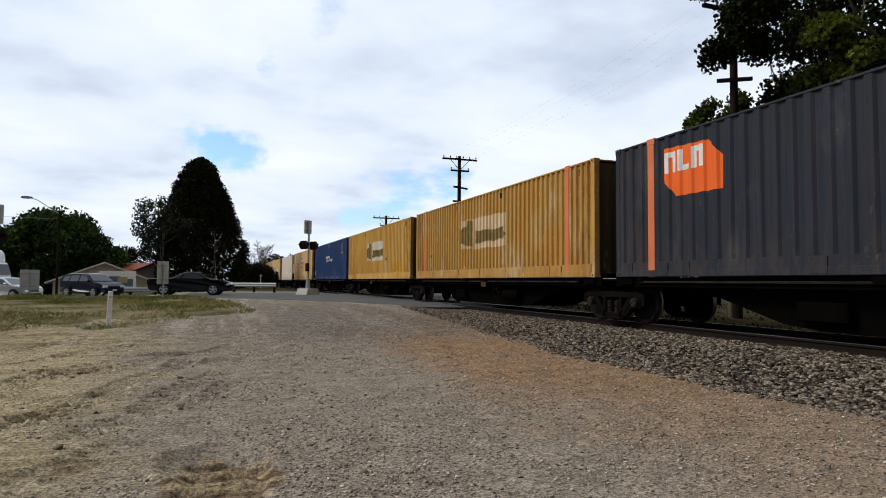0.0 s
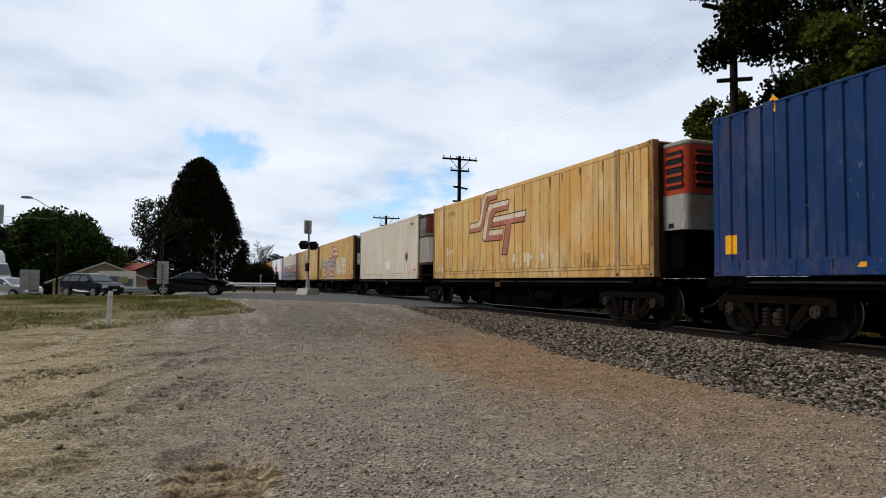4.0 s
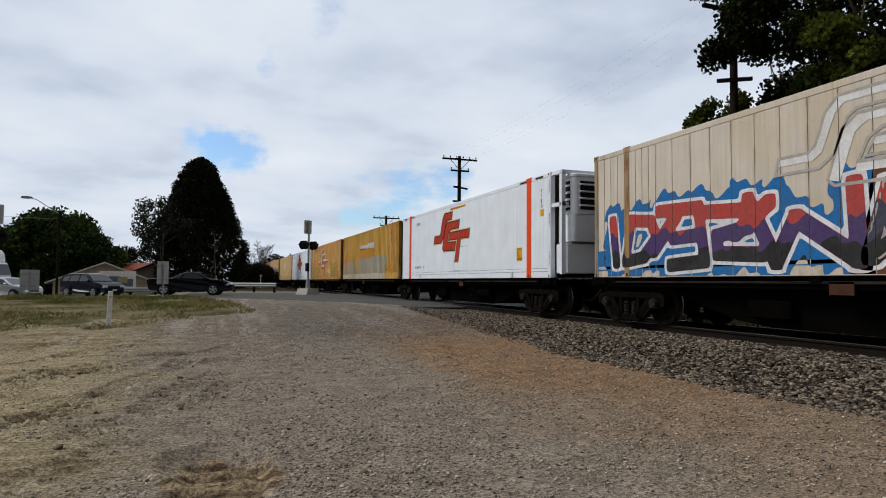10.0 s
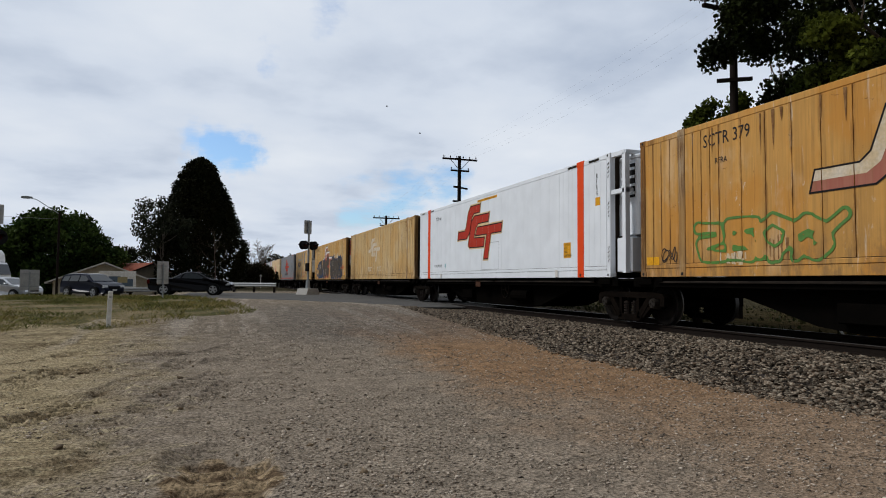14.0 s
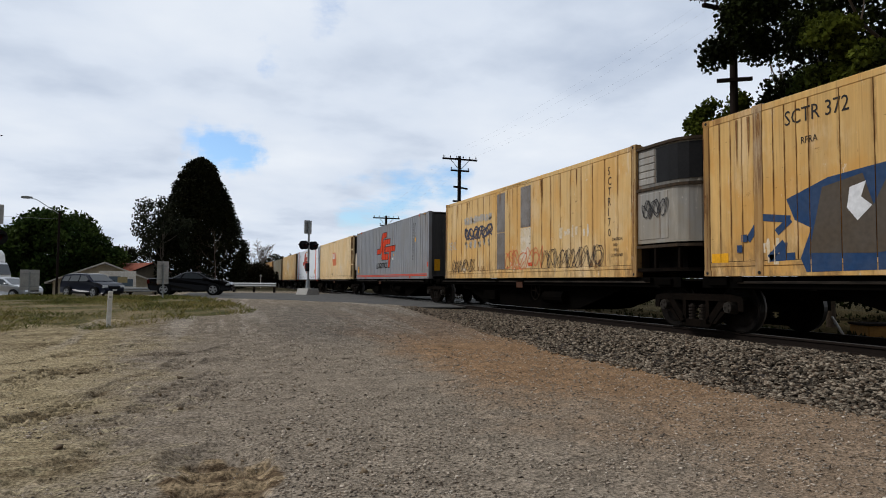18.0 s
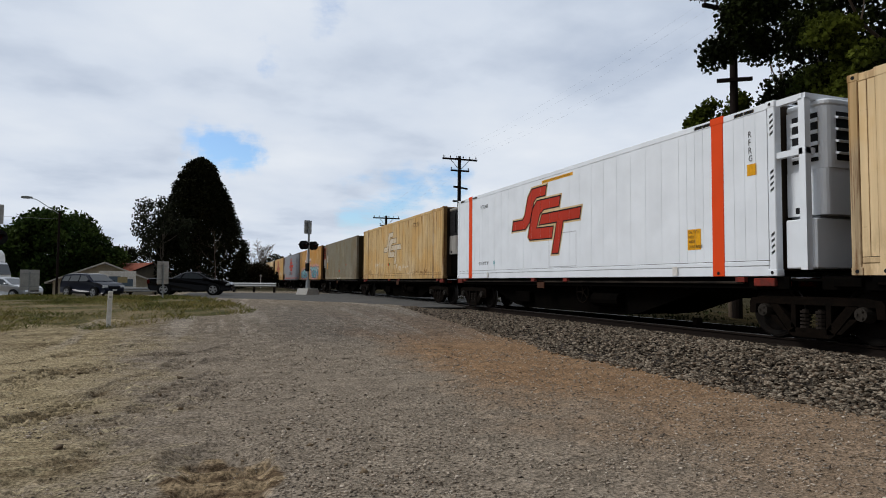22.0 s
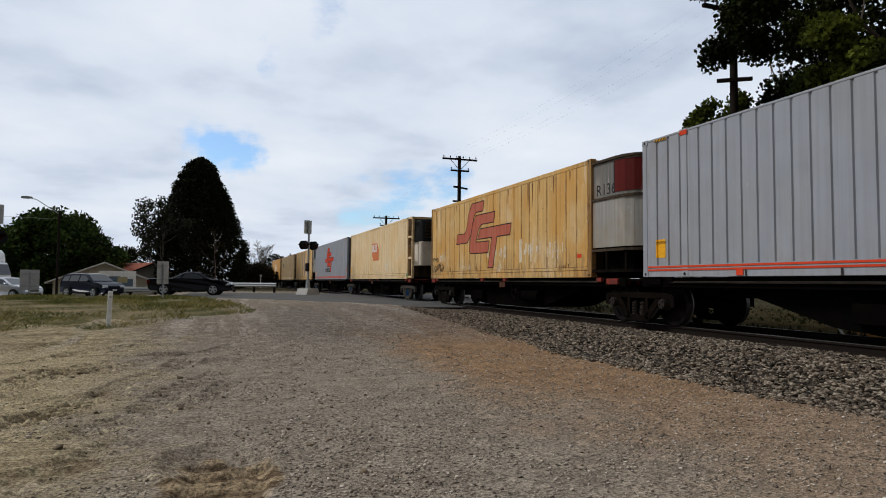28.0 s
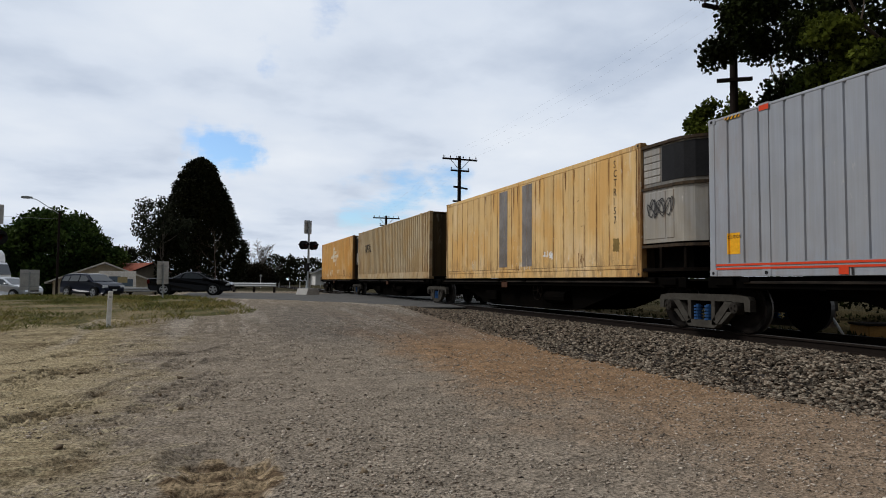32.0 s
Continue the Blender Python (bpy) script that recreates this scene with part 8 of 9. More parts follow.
def power_pole(x, y, top, arms, label):
    p = thing("power_pole", label, "pole", "poles along the line")
    z0 = gz(x, y)
    bm = bmesh.new()
    cyl(bm, (x, y, z0 - 0.3), (x, y, top), 0.16, 0.11, n=12)
    part("pole", bm, M["timber"], p, smooth=False)
    for z, half, turn, pins in arms:
        c, s = math.cos(turn), math.sin(turn)
        bm = bmesh.new()
        n = 1
        vs = box(bm, -half, half, -0.17, -0.06, z - 0.055, z + 0.055)
        for v in vs:
            v.co = Vector((x + v.co.x * c - v.co.y * s, y + v.co.x * s + v.co.y * c, v.co.z))
        arm = part("crossarm", bm, M["timber"], p)
        for k in range(pins):
            u = -half * 0.93 + 2 * half * 0.93 * k / max(1, pins - 1)
            bm = bmesh.new()
            q = (x + u * c + 0.11 * s, y + u * s - 0.11 * c)
            cyl(bm, (q[0], q[1], z + 0.055), (q[0], q[1], z + 0.13), 0.018, n=6)
            cyl(bm, (q[0], q[1], z + 0.12), (q[0], q[1], z + 0.22), 0.05, 0.03, n=8)
            part("insulator", bm, M["insulator"], arm)
        if pins > 3:
            for sg in (-1, 1):
                bm = bmesh.new()
                cyl(bm, (x + sg * half * 0.55 * c + 0.1 * s, y + sg * half * 0.55 * s - 0.1 * c, z - 0.03), (x + 0.1 * s, y - 0.1 * c, z - 0.75), 0.022, n=6)
                part("brace", bm, M["galv"], arm)
    return p


def wires():
    w = thing("overhead_wires", "thin overhead wires between timber poles", "wires")
    for dx in (-1.0, -0.5, 0.5, 1.0):
        bm = bmesh.new()
        pts = []
        for (xa, ya, za), (xb, yb, zb) in (((15.5, 15.6, 10.45), (15.5, 39.7, 9.95)), ((15.5, 39.7, 9.95), (15.5, 59, 7.75)), ((15.5, -10.0, 10.6), (15.5, 15.6, 10.45))):
            last = None
            for k in range(13):
                u = k / 12
                q = Vector((xa + dx, ya + (yb - ya) * u, za + (zb - za) * u - 0.35 * 4 * u * (1 - u)))
                if last is not None:
                    cyl(bm, last, q, 0.0013, n=4, caps=False)
                last = q
        part("wire", bm, M["wire"], w)


def crossing_signal(x, y, turn, label, drop=0.0, wide=0.32):
    """Flashing-light signal on a concrete foot; built at the origin, then set."""
    s = thing("crossing_signal", label, "signal", "signals at the level crossing")
    bm = bmesh.new()
    prism(bm, [(-0.6, 0.0), (0.6, 0.0), (0.42, 0.42), (-0.42, 0.42)], "y", -0.5, 0.5)
    part("concrete_foot", fix(bm), M["concrete"], s, "pale concrete foot")
    bm = bmesh.new()
    cyl(bm, (0, 0, 0.4), (0, 0, 4.95), 0.07, n=14)
    cyl(bm, (0, 0, 0.4), (0, 0, 0.95), 0.16, 0.13, n=14)
    part("mast", bm, M["galv"], s, "galvanised mast")
    bm = bmesh.new()
    box(bm, -0.17, 0.0, -0.13, 0.13, 1.55, 2.1)
    part("junction_box", bevelled(bm, 0.02), M["signal_black"], s)
    bm = bmesh.new()
    box(bm, -0.62, 0.62, -0.05, 0.05, 3.24, 3.32)
    part("light_bar", bm, M["signal_black"], s)
    for sx in (-0.42, 0.42):
        for sy in (-1, 1):
            bm = bmesh.new()
            cyl(bm, (sx, sy * 0.12, 3.28), (sx, sy * 0.15, 3.28), 0.29, n=24)
            lamp = part("backing_disc", bm, M["signal_black"], s, "black round backing disc")
            bm = bmesh.new()
            cyl(bm, (sx, sy * 0.13, 3.28), (sx, sy * 0.17, 3.28), 0.10, n=18)
            part("lens", bm, M["lens_red"], lamp, "unlit red lens")
            bm = bmesh.new()
            for k in range(10):
                a0, a1 = math.pi * (0.05 + 0.9 * k / 10), math.pi * (0.05 + 0.9 * (k + 1) / 10)
                f = [bm.verts.new((sx + 0.13 * math.cos(a), sy * q, 3.28 + 0.13 * math.sin(a))) for a, q in ((a0, 0.15), (a1, 0.15), (a1, 0.42), (a0, 0.42))]
                bm.faces.new(f)
            part("hood", bm, M["signal_black"], lamp)
    bm = bmesh.new()
    low, high = (4.05, 4.95) if wide < 0.5 else (3.80, 4.55)
    box(bm, -wide, wide, 0.09, 0.115, low, high)
    sg = part("sign_panel", bm, M["sign_back"], s, "bare metal back of a warning sign")
    bm = bmesh.new()
    for z in (low + 0.2, high - 0.2):
        box(bm, -0.3, 0.3, 0.05, 0.09, z - 0.03, z + 0.03)
    part("bracket", bm, M["galv"], sg)
    s.matrix_basis = pose(x, y, gz(x, y) + drop, 0, 0, turn)
    return s


def sign(x, y, w, z0, z1, turn, label, name="road_sign"):
    s = thing(name, label, "sign", "signs beside the road")
    g = gz(0, 0)
    bm = bmesh.new()
    box(bm, -w / 2, w / 2, -0.012, 0.0, z0, z1)
    part("panel", bevelled(bm, 0.004), M["sign_back"], s, "bare grey back of the panel")
    bm = bmesh.new()
    cyl(bm, (0, -0.06, 0.0), (0, -0.06, z1 - 0.1), 0.035, n=10)
    part("post", bm, M["galv"], s)
    bm = bmesh.new()
    for z in (z0 + 0.2 * (z1 - z0), z1 - 0.2 * (z1 - z0)):
        box(bm, -w * 0.45, w * 0.45, -0.03, -0.012, z - 0.02, z + 0.02)
    part("rib", bm, M["galv"], s)
    s.matrix_basis = pose(x, y, gz(x, y) - 0.01, 0, 0, turn)


def guard_rail(p, q, z0, h, label):
    p, q = Vector((*p, 0)), Vector((*q, 0))
    d = (q - p)
    n = d.length
    g = thing("guard_rail", label, "guard rail", "guard rails by the road")
    bm = bmesh.new()
    prof = [(-0.04, h - 0.31), (0.0, h - 0.29), (0.04, h - 0.23), (0.0, h - 0.17), (0.0, h - 0.13), (0.04, h - 0.07), (0.0, h - 0.01), (-0.04, h), (-0.055, h - 0.02), (-0.02, h - 0.1), (-0.02, h - 0.2), (-0.055, h - 0.29)]
    prism(bm, [(-a, b) for a, b in prof], "x", 0.0, n)
    part("rail", fix(bm), M["galv"], g, "pressed steel beam")
    k = max(2, round(n / 2.0) + 1)
    for i in range(k):
        bm = bmesh.new()
        u = 0.2 + (n - 0.4) * i / (k - 1)
        box(bm, u - 0.07, u + 0.07, 0.06, 0.2, -0.25, h - 0.04)
        part("post", bm, M["timber"], g)
    ang = math.degrees(math.atan2(d.y, d.x))
    g.matrix_basis = pose(p.x, p.y, z0, 0, 0, ang)


def marker_post():
    s = thing("guide_post", "white roadside guide post standing in grass", "post")
    bm = bmesh.new()
    box(bm, -0.055, 0.055, -0.03, 0.03, -0.15, 0.9)
    part("post", bevelled(bm, 0.012), M["post_white"], s)
    bm = bmesh.new()
    box(bm, -0.03, 0.03, -0.034, -0.03, 0.72, 0.78)
    part("reflector", bm, M["sign_back"], s)
    bm = bmesh.new()
    cyl(bm, (0, -0.03, 0.03), (0, -0.04, 0.03), 0.014, n=8)
    part("bolt", bm, M["trim_black"], s)
    x, y = -2.52, 18.35
    s.matrix_basis = pose(x, y, gz(x, y) + 0.02, 0, 1.5, 12)


def street_lamp():
    s = thing("street_lamp", "dark timber street lamp pole with a long curved outreach arm", "lamp")
    x, y = -11.5, 56.8
    z = gz(x, y)
    bm = bmesh.new()
    cyl(bm, (x, y, z - 0.2), (x, y, 6.7), 0.10, 0.075, n=10)
    part("pole", bm, M["timber"], s)
    bm = bmesh.new()
    cyl(bm, (x, y, 6.5), (x - 1.55, y - 0.2, 7.55), 0.03, n=8)
    cyl(bm, (x - 1.55, y - 0.2, 7.55), (x - 2.1, y - 0.3, 7.66), 0.03, n=8)
    arm = part("outreach_arm", bm, M["galv"], s, "pale steel outreach arm")
    bm = bmesh.new()
    prism(bm, [(-0.42, -0.05), (-0.3, -0.10), (0.1, -0.10), (0.36, -0.02), (0.36, 0.05), (0.0, 0.1), (-0.36, 0.07)], "y", -0.14, 0.14)
    for v in bm.verts:
        v.co += Vector((x - 2.15, y - 0.3, 7.68))
    part("lamp_head", bevelled(fix(bm), 0.02), M["galv"], s, "grey cobra-head lantern")
    bm = bmesh.new()
    last = None
    for k in range(11):
        u = k / 10
        p = Vector((x - 16 * u, y - 3 * u, 6.1 + 0.6 * u - 0.4 * 4 * u * (1 - u) * 0.4))
        if last is not None:
            cyl(bm, last, p, 0.009, n=4, caps=False)
        last = p
    part("service_wire", bm, M["wire"], s)


def car_wheel(parent, x, y, z, r, side, spokes=5):
    bm = bmesh.new()
    w = 0.21
    cyl(bm, (x, y - w / 2, z), (x, y + w / 2, z), r, n=24)
    tyre = part("wheel", bevelled(bm, 0.025), M["tyre"], parent, "black tyre")
    bm = bmesh.new()
    yo = y + side * (w / 2 + 0.004)
    cyl(bm, (x, yo - side * 0.05, z), (x, yo - side * 0.02, z), r * 0.68, n=20)
    part("rim", bm, M["trim_black"], tyre)
    bm = bmesh.new()
    for k in range(spokes):
        a = 2 * math.pi * k / spokes + 0.3
        c, s = math.cos(a), math.sin(a)
        poly = [(x + c * 0.03 - s * 0.035, z + s * 0.03 + c * 0.035), (x + c * r * 0.66 - s * 0.06, z + s * r * 0.66 + c * 0.06), (x + c * r * 0.66 + s * 0.06, z + s * r * 0.66 - c * 0.06), (x + c * 0.03 + s * 0.035, z + s * 0.03 - c * 0.035)]
        prism(bm, poly, "y", yo - 0.012, yo + 0.012)
    n = 20
    for k in range(n):
        a, b = 2 * math.pi * k / n, 2 * math.pi * (k + 1) / n
        prism(bm, [(x + q * math.cos(t), z + q * math.sin(t)) for q, t in ((r * 0.63, a), (r * 0.71, a), (r * 0.71, b), (r * 0.63, b))], "y", yo - 0.015, yo + 0.015)
    cyl(bm, (x, yo - 0.015, z), (x, yo + 0.015, z), 0.06, n=10)
    part("spokes", fix(bm), M["alloy"], tyre, "silver alloy spokes")


def car(name, label, paint_key, profile, belt, width, wheels, wheel_r, windows, screens, extras, at, turn, size=1.0):
    """A car from its side outline (x forwards, z up); the cabin above the belt line leans inwards."""
    c = thing(name, label, "car", "vehicles waiting at the crossing")

    def half(x, z):
        k = width / 2
        ends = min(1.0, 0.80 + 0.22 * min(abs(x - profile["x0"]), abs(profile["x1"] - x)) / 0.35)
        k *= ends
        if z > belt:
            k -= (z - belt) * 0.36
        elif z < 0.45:
            k -= (0.45 - z) * 0.15
        return k
    bm = bmesh.new()
    pts = profile["pts"]
    dense = []
    for (x0, z0), (x1, z1) in zip(pts, pts[1:] + pts[:1]):
        for k in range(3):
            u = k / 3
            dense.append((x0 + (x1 - x0) * u, z0 + (z1 - z0) * u))
    rows = []
    for f in (-1.0, -0.9, 0.0, 0.9, 1.0):
        row = []
        for x, z in dense:
            zz = z
            if abs(f) == 1.0 and z > belt:
                zz = z - 0.035
            row.append(bm.verts.new((x, f * half(x, z), zz)))
        rows.append(row)
    n = len(dense)
    for r0, r1 in zip(rows, rows[1:]):
        for i in range(n):
            j = (i + 1) % n
            bm.faces.new((r0[i], r0[j], r1[j], r1[i]))
    bm.faces.new(rows[0])
    bm.faces.new(rows[-1][::-1])
    fix(bm)
    part("body", bm, M[paint_key], c, "glossy body shell")
    for poly in windows:
        for side in (-1, 1):
            bm = bmesh.new()
            vs = [bm.verts.new((x, side * (half(x, z) + 0.008), z)) for x, z in poly]
            bm.faces.new(vs if side < 0 else vs[::-1])
            fix(bm)
            ex = bmesh.ops.solidify(bm, geom=bm.faces[:], thickness=0.006)
            part("side_window", bm, M["car_glass"], c, "dark tinted glass")
    for (x0, z0), (x1, z1) in screens:
        bm = bmesh.new()
        h0, h1 = half(x0, z0) - 0.10, half(x1, z1) - 0.08
        d = Vector((-(z1 - z0), 0, (x1 - x0))).normalized() * 0.012
        if d.z < 0:
            d = -d
        vs = [bm.verts.new(Vector(p) + d) for p in ((x0, -h0, z0), (x0, h0, z0), (x1, h1, z1), (x1, -h1, z1))]
        bm.faces.new(vs)
        part("windscreen", bm, M["car_glass"], c, "sloping tinted glass")
    for wx in wheels:
        for side in (-1, 1):
            # dark wheel arch behind the wheel
            bm = bmesh.new()
            cyl(bm, (wx, side * (width / 2 - 0.16), wheel_r + 0.02), (wx, side * (width / 2 + 0.006), wheel_r + 0.02), wheel_r + 0.055, n=24)
            part("wheel_arch", bm, M["trim_black"], c)
            car_wheel(c, wx, side * (width / 2 - 0.085), wheel_r, wheel_r, side)
    for nm, key, (x0, x1, y0, y1, z0, z1), lab in extras:
        for side in ((-1, 1) if y0 > 0 else (1,)):
            bm = bmesh.new()
            ys = sorted((side * y0, side * y1))
            box(bm, x0, x1, ys[0], ys[1], z0, z1)
            part(nm, bevelled(bm, min(0.02, (x1 - x0) * 0.3, (z1 - z0) * 0.3)), M[key], c, lab)
    c.matrix_basis = pose(at[0], at[1], at[2], 0, 0, turn) @ Matrix.Scale(size, 4)
    return c


def vehicles():
    # black utility
    pts = [(-2.50, 0.42), (-2.52, 0.72), (-2.48, 1.02), (-1.05, 1.06), (-0.62, 1.30), (-0.30, 1.43), (0.15, 1.47), (0.50, 1.42), (1.25, 1.02), (1.9, 0.93), (2.35, 0.82), (2.52, 0.62), (2.52, 0.35), (2.3, 0.24), (-2.3, 0.26)]
    car("utility_car", "black low-slung sports utility car waiting on the road", "black_car", {"pts": pts, "x0": -2.52, "x1": 2.52}, 0.98, 1.88, (-1.52, 1.42), 0.34,
        [[(-0.48, 1.04), (0.98, 1.02), (0.42, 1.34), (-0.02, 1.38), (-0.30, 1.33)], [(-1.0, 1.06), (-0.56, 1.04), (-0.42, 1.30), (-0.62, 1.24)]], [((1.22, 1.05), (0.52, 1.41)), ((-0.92, 1.14), (-0.45, 1.38))],
        [("headlamp", "lamp_glass", (2.18, 2.40, 0.52, 0.86, 0.62, 0.78), "clear headlamp"), ("grille", "trim_black", (2.45, 2.54, -0.45, 0.45, 0.52, 0.68), "black grille"), ("bumper_intake", "trim_black", (2.44, 2.54, -0.6, 0.6, 0.28, 0.44), ""), ("tail_lamp", "tail_red", (-2.53, -2.40, 0.62, 0.9, 0.70, 0.95), "red tail lamp"),
         ("door_mirror", "black_car", (0.78, 0.95, 0.92, 1.10, 0.98, 1.10), ""), ("side_skirt", "trim_black", (-1.1, 1.0, 0.88, 0.95, 0.22, 0.32), "")], (-1.2, 41.3, 0.53), -9, 0.94)
    # navy wagon
    pts = [(-2.38, 0.45), (-2.42, 0.80), (-2.36, 1.05), (-2.12, 1.55), (-1.85, 1.68), (-0.6, 1.74), (0.30, 1.70), (0.55, 1.64), (1.22, 1.16), (2.0, 1.03), (2.34, 0.86), (2.42, 0.62), (2.40, 0.38), (2.2, 0.28), (-2.2, 0.32)]
    car("family_wagon", "dark navy high-roofed family car waiting on the road", "navy_car", {"pts": pts, "x0": -2.42, "x1": 2.42}, 1.08, 1.9, (-1.42, 1.42), 0.36,
        [[(-0.15, 1.16), (0.98, 1.16), (0.42, 1.56), (-0.12, 1.60)], [(-1.22, 1.16), (-0.25, 1.16), (-0.22, 1.60), (-1.15, 1.58)], [(-2.0, 1.20), (-1.32, 1.17), (-1.25, 1.56), (-1.85, 1.52)]], [((1.20, 1.20), (0.56, 1.64)), ((-2.33, 1.14), (-2.10, 1.52))],
        [("headlamp", "lamp_glass", (2.16, 2.38, 0.50, 0.86, 0.70, 0.90), "clear headlamp"), ("grille", "trim_black", (2.36, 2.44, -0.42, 0.42, 0.62, 0.80), "dark grille"), ("bumper_intake", "trim_black", (2.36, 2.44, -0.65, 0.65, 0.34, 0.50), ""), ("number_plate", "decal_white", (2.425, 2.445, -0.18, 0.18, 0.50, 0.60), "plain white plate"),
         ("door_mirror", "navy_car", (0.86, 1.02, 0.93, 1.12, 1.12, 1.26), ""), ("roof_rail", "galv", (-1.6, 0.1, 0.60, 0.64, 1.71, 1.75), "roof rail"), ("side_skirt", "trim_black", (-1.0, 1.0, 0.88, 0.95, 0.27, 0.40), "")], (-7.25, 45.4, 0.28), -44, 0.86)
    # silver hatch
    pts = [(-2.1, 0.42), (-2.12, 0.75), (-2.0, 0.98), (-1.5, 1.10), (-0.95, 1.38), (-0.3, 1.45), (0.25, 1.42), (1.1, 0.98), (1.7, 0.86), (2.05, 0.70), (2.12, 0.5), (2.08, 0.3), (1.9, 0.22), (-1.9, 0.26)]
    car("small_car", "small silver car waiting behind a road sign", "silver_car", {"pts": pts, "x0": -2.12, "x1": 2.12}, 0.95, 1.72, (-1.25, 1.28), 0.31,
        [[(-0.15, 1.0), (0.92, 0.98), (0.3, 1.32), (-0.12, 1.34)], [(-1.3, 1.06), (-0.25, 1.0), (-0.22, 1.34), (-0.8, 1.32)]], [((1.08, 1.0), (0.28, 1.39)), ((-1.5, 1.12), (-0.98, 1.36))],
        [("headlamp", "lamp_glass", (1.84, 2.04, 0.42, 0.76, 0.60, 0.76), "clear headlamp"), ("grille", "trim_black", (2.04, 2.14, -0.38, 0.38, 0.52, 0.60), "dark grille"), ("bumper_intake", "trim_black", (2.05, 2.14, -0.55, 0.55, 0.28, 0.40), ""), ("number_plate", "decal_white", (2.12, 2.14, -0.18, 0.18, 0.42, 0.52), "plain pale plate"),
         ("door_mirror", "silver_car", (0.66, 0.80, 0.84, 1.0, 0.98, 1.08), "")], (-11.6, 44.9, 0.18), -34, 0.9)
    # white box truck
    t = thing("box_truck", "white box truck waiting on the road", "truck", "vehicles waiting at the crossing")
    bm = bmesh.new()
    prism(bm, [(0.0, 0.45), (1.65, 0.45), (1.75, 0.9), (1.70, 1.35), (1.45, 2.1), (1.2, 2.2), (0.0, 2.2)], "y", -0.95, 0.95)
    part("cab", bevelled(fix(bm), 0.04), M["white_truck"], t)
    bm = bmesh.new()
    prism(bm, [(1.735, 1.36), (1.50, 2.04), (1.52, 2.05), (1.765, 1.37)], "y", -0.84, 0.84)
    part("windscreen", fix(bm), M["car_glass"], t, "dark windscreen")
    for side in (-1, 1):
        bm = bmesh.new()
        ys = sorted((side * 0.95, side * 0.962))
        prism(bm, [(0.45, 1.35), (1.55, 1.35), (1.36, 2.0), (0.45, 2.0)], "y", *ys)
        part("side_window", fix(bm), M["car_glass"], t)
        car_wheel(t, 1.0, side * 0.85, 0.38, 0.38, side, 6)
        car_wheel(t, -2.6, side * 0.85, 0.38, 0.38, side, 6)
        bm = bmesh.new()
        ys = sorted((side * 0.55, side * 0.85))
        box(bm, 1.72, 1.79, ys[0], ys[1], 0.62, 0.82)
        part("headlamp", bm, M["lamp_glass"], t)
    bm = bmesh.new()
    box(bm, -4.2, -0.06, -1.1, 1.1, 0.75, 3.05)
    part("cargo_box", bevelled(bm, 0.04), M["white_truck"], t, "white cargo box")
    bm = bmesh.new()
    prism(bm, [(-0.05, 2.22), (1.30, 2.22), (1.22, 2.75), (1.0, 3.02), (-0.05, 3.02)], "y", -0.92, 0.92)
    part("wind_deflector", bevelled(fix(bm), 0.03), M["white_truck"], t)
    bm = bmesh.new()
    box(bm, -4.1, 1.4, -0.4, 0.4, 0.42, 0.74)
    part("chassis", bm, M["trim_black"], t)
    t.matrix_basis = pose(-14.6, 49.2, 0.3, 0, 0, -20)


def house(name, label, x, y, z0, w, d, eave, peak, roof, wall, turn, tiles):
    """A gabled house; the gable faces -y in its own space."""
    hs = thing(name, label, "house", "houses beyond the road")
    bm = bmesh.new()
    prism(bm, [(-w / 2, 0), (w / 2, 0), (w / 2, eave), (0, peak - 0.15), (-w / 2, eave)], "y", 0, d)
    part("wall", fix(bm), M[wall], hs)
    over = 0.5
    k = (peak - eave) / (w / 2)
    for sx in (-1, 1):
        bm = bmesh.new()
        prism(bm, [(0, peak), (sx * (w / 2 + over), eave - k * over), (sx * (w / 2 + over), eave - k * over - 0.12), (0, peak - 0.12)], "y", -0.6, d + 0.6)
        r = part("roof", fix(bm), M[roof], hs)
        bm = bmesh.new()
        prism(bm, [(0, peak + 0.02), (sx * (w / 2 + over), eave - k * over + 0.02), (sx * (w / 2 + over), eave - k * over - 0.12), (0, peak - 0.12)], "y", -0.66, -0.605)
        part("barge_board", fix(bm), M["fascia" if not tiles else "timber"], r)
        if tiles:
            slope = math.hypot(w / 2 + over, (w / 2 + over) * k)
            rows = int(slope / 0.34)
            for i in range(rows):
                u0, u1 = i / rows, (i + 1) / rows
                bm = bmesh.new()
                xa, xb = sx * (w / 2 + over) * u0, sx * (w / 2 + over) * u1
                za, zb = peak - k * abs(xa), peak - k * abs(xb)
                prism(bm, [(xa, za + 0.01), (xb, zb + 0.05), (xb, zb + 0.01)], "y", -0.6, d + 0.6)
                part("tile_course", fix(bm), M[roof], r)
        bm = bmesh.new()
        cyl(bm, (sx * (w / 2 + over), -0.6, eave - k * over - 0.06), (sx * (w / 2 + over), d + 0.6, eave - k * over - 0.06), 0.07, n=8)
        part("gutter", bm, M["fascia"], r)
    for wx in (-w * 0.28, w * 0.22):
        bm = bmesh.new()
        box(bm, wx - 0.7, wx + 0.7, -0.03, 0.02, 0.9, 2.0)
        win = part("window", bm, M["fascia"], hs)
        bm = bmesh.new()
        box(bm, wx - 0.62, wx - 0.03, -0.045, -0.03, 0.98, 1.92)
        box(bm, wx + 0.03, wx + 0.62, -0.045, -0.03, 0.98, 1.92)
        part("pane", bm, M["car_glass"], win)
    hs.matrix_basis = pose(x, y, z0, 0, 0, turn)


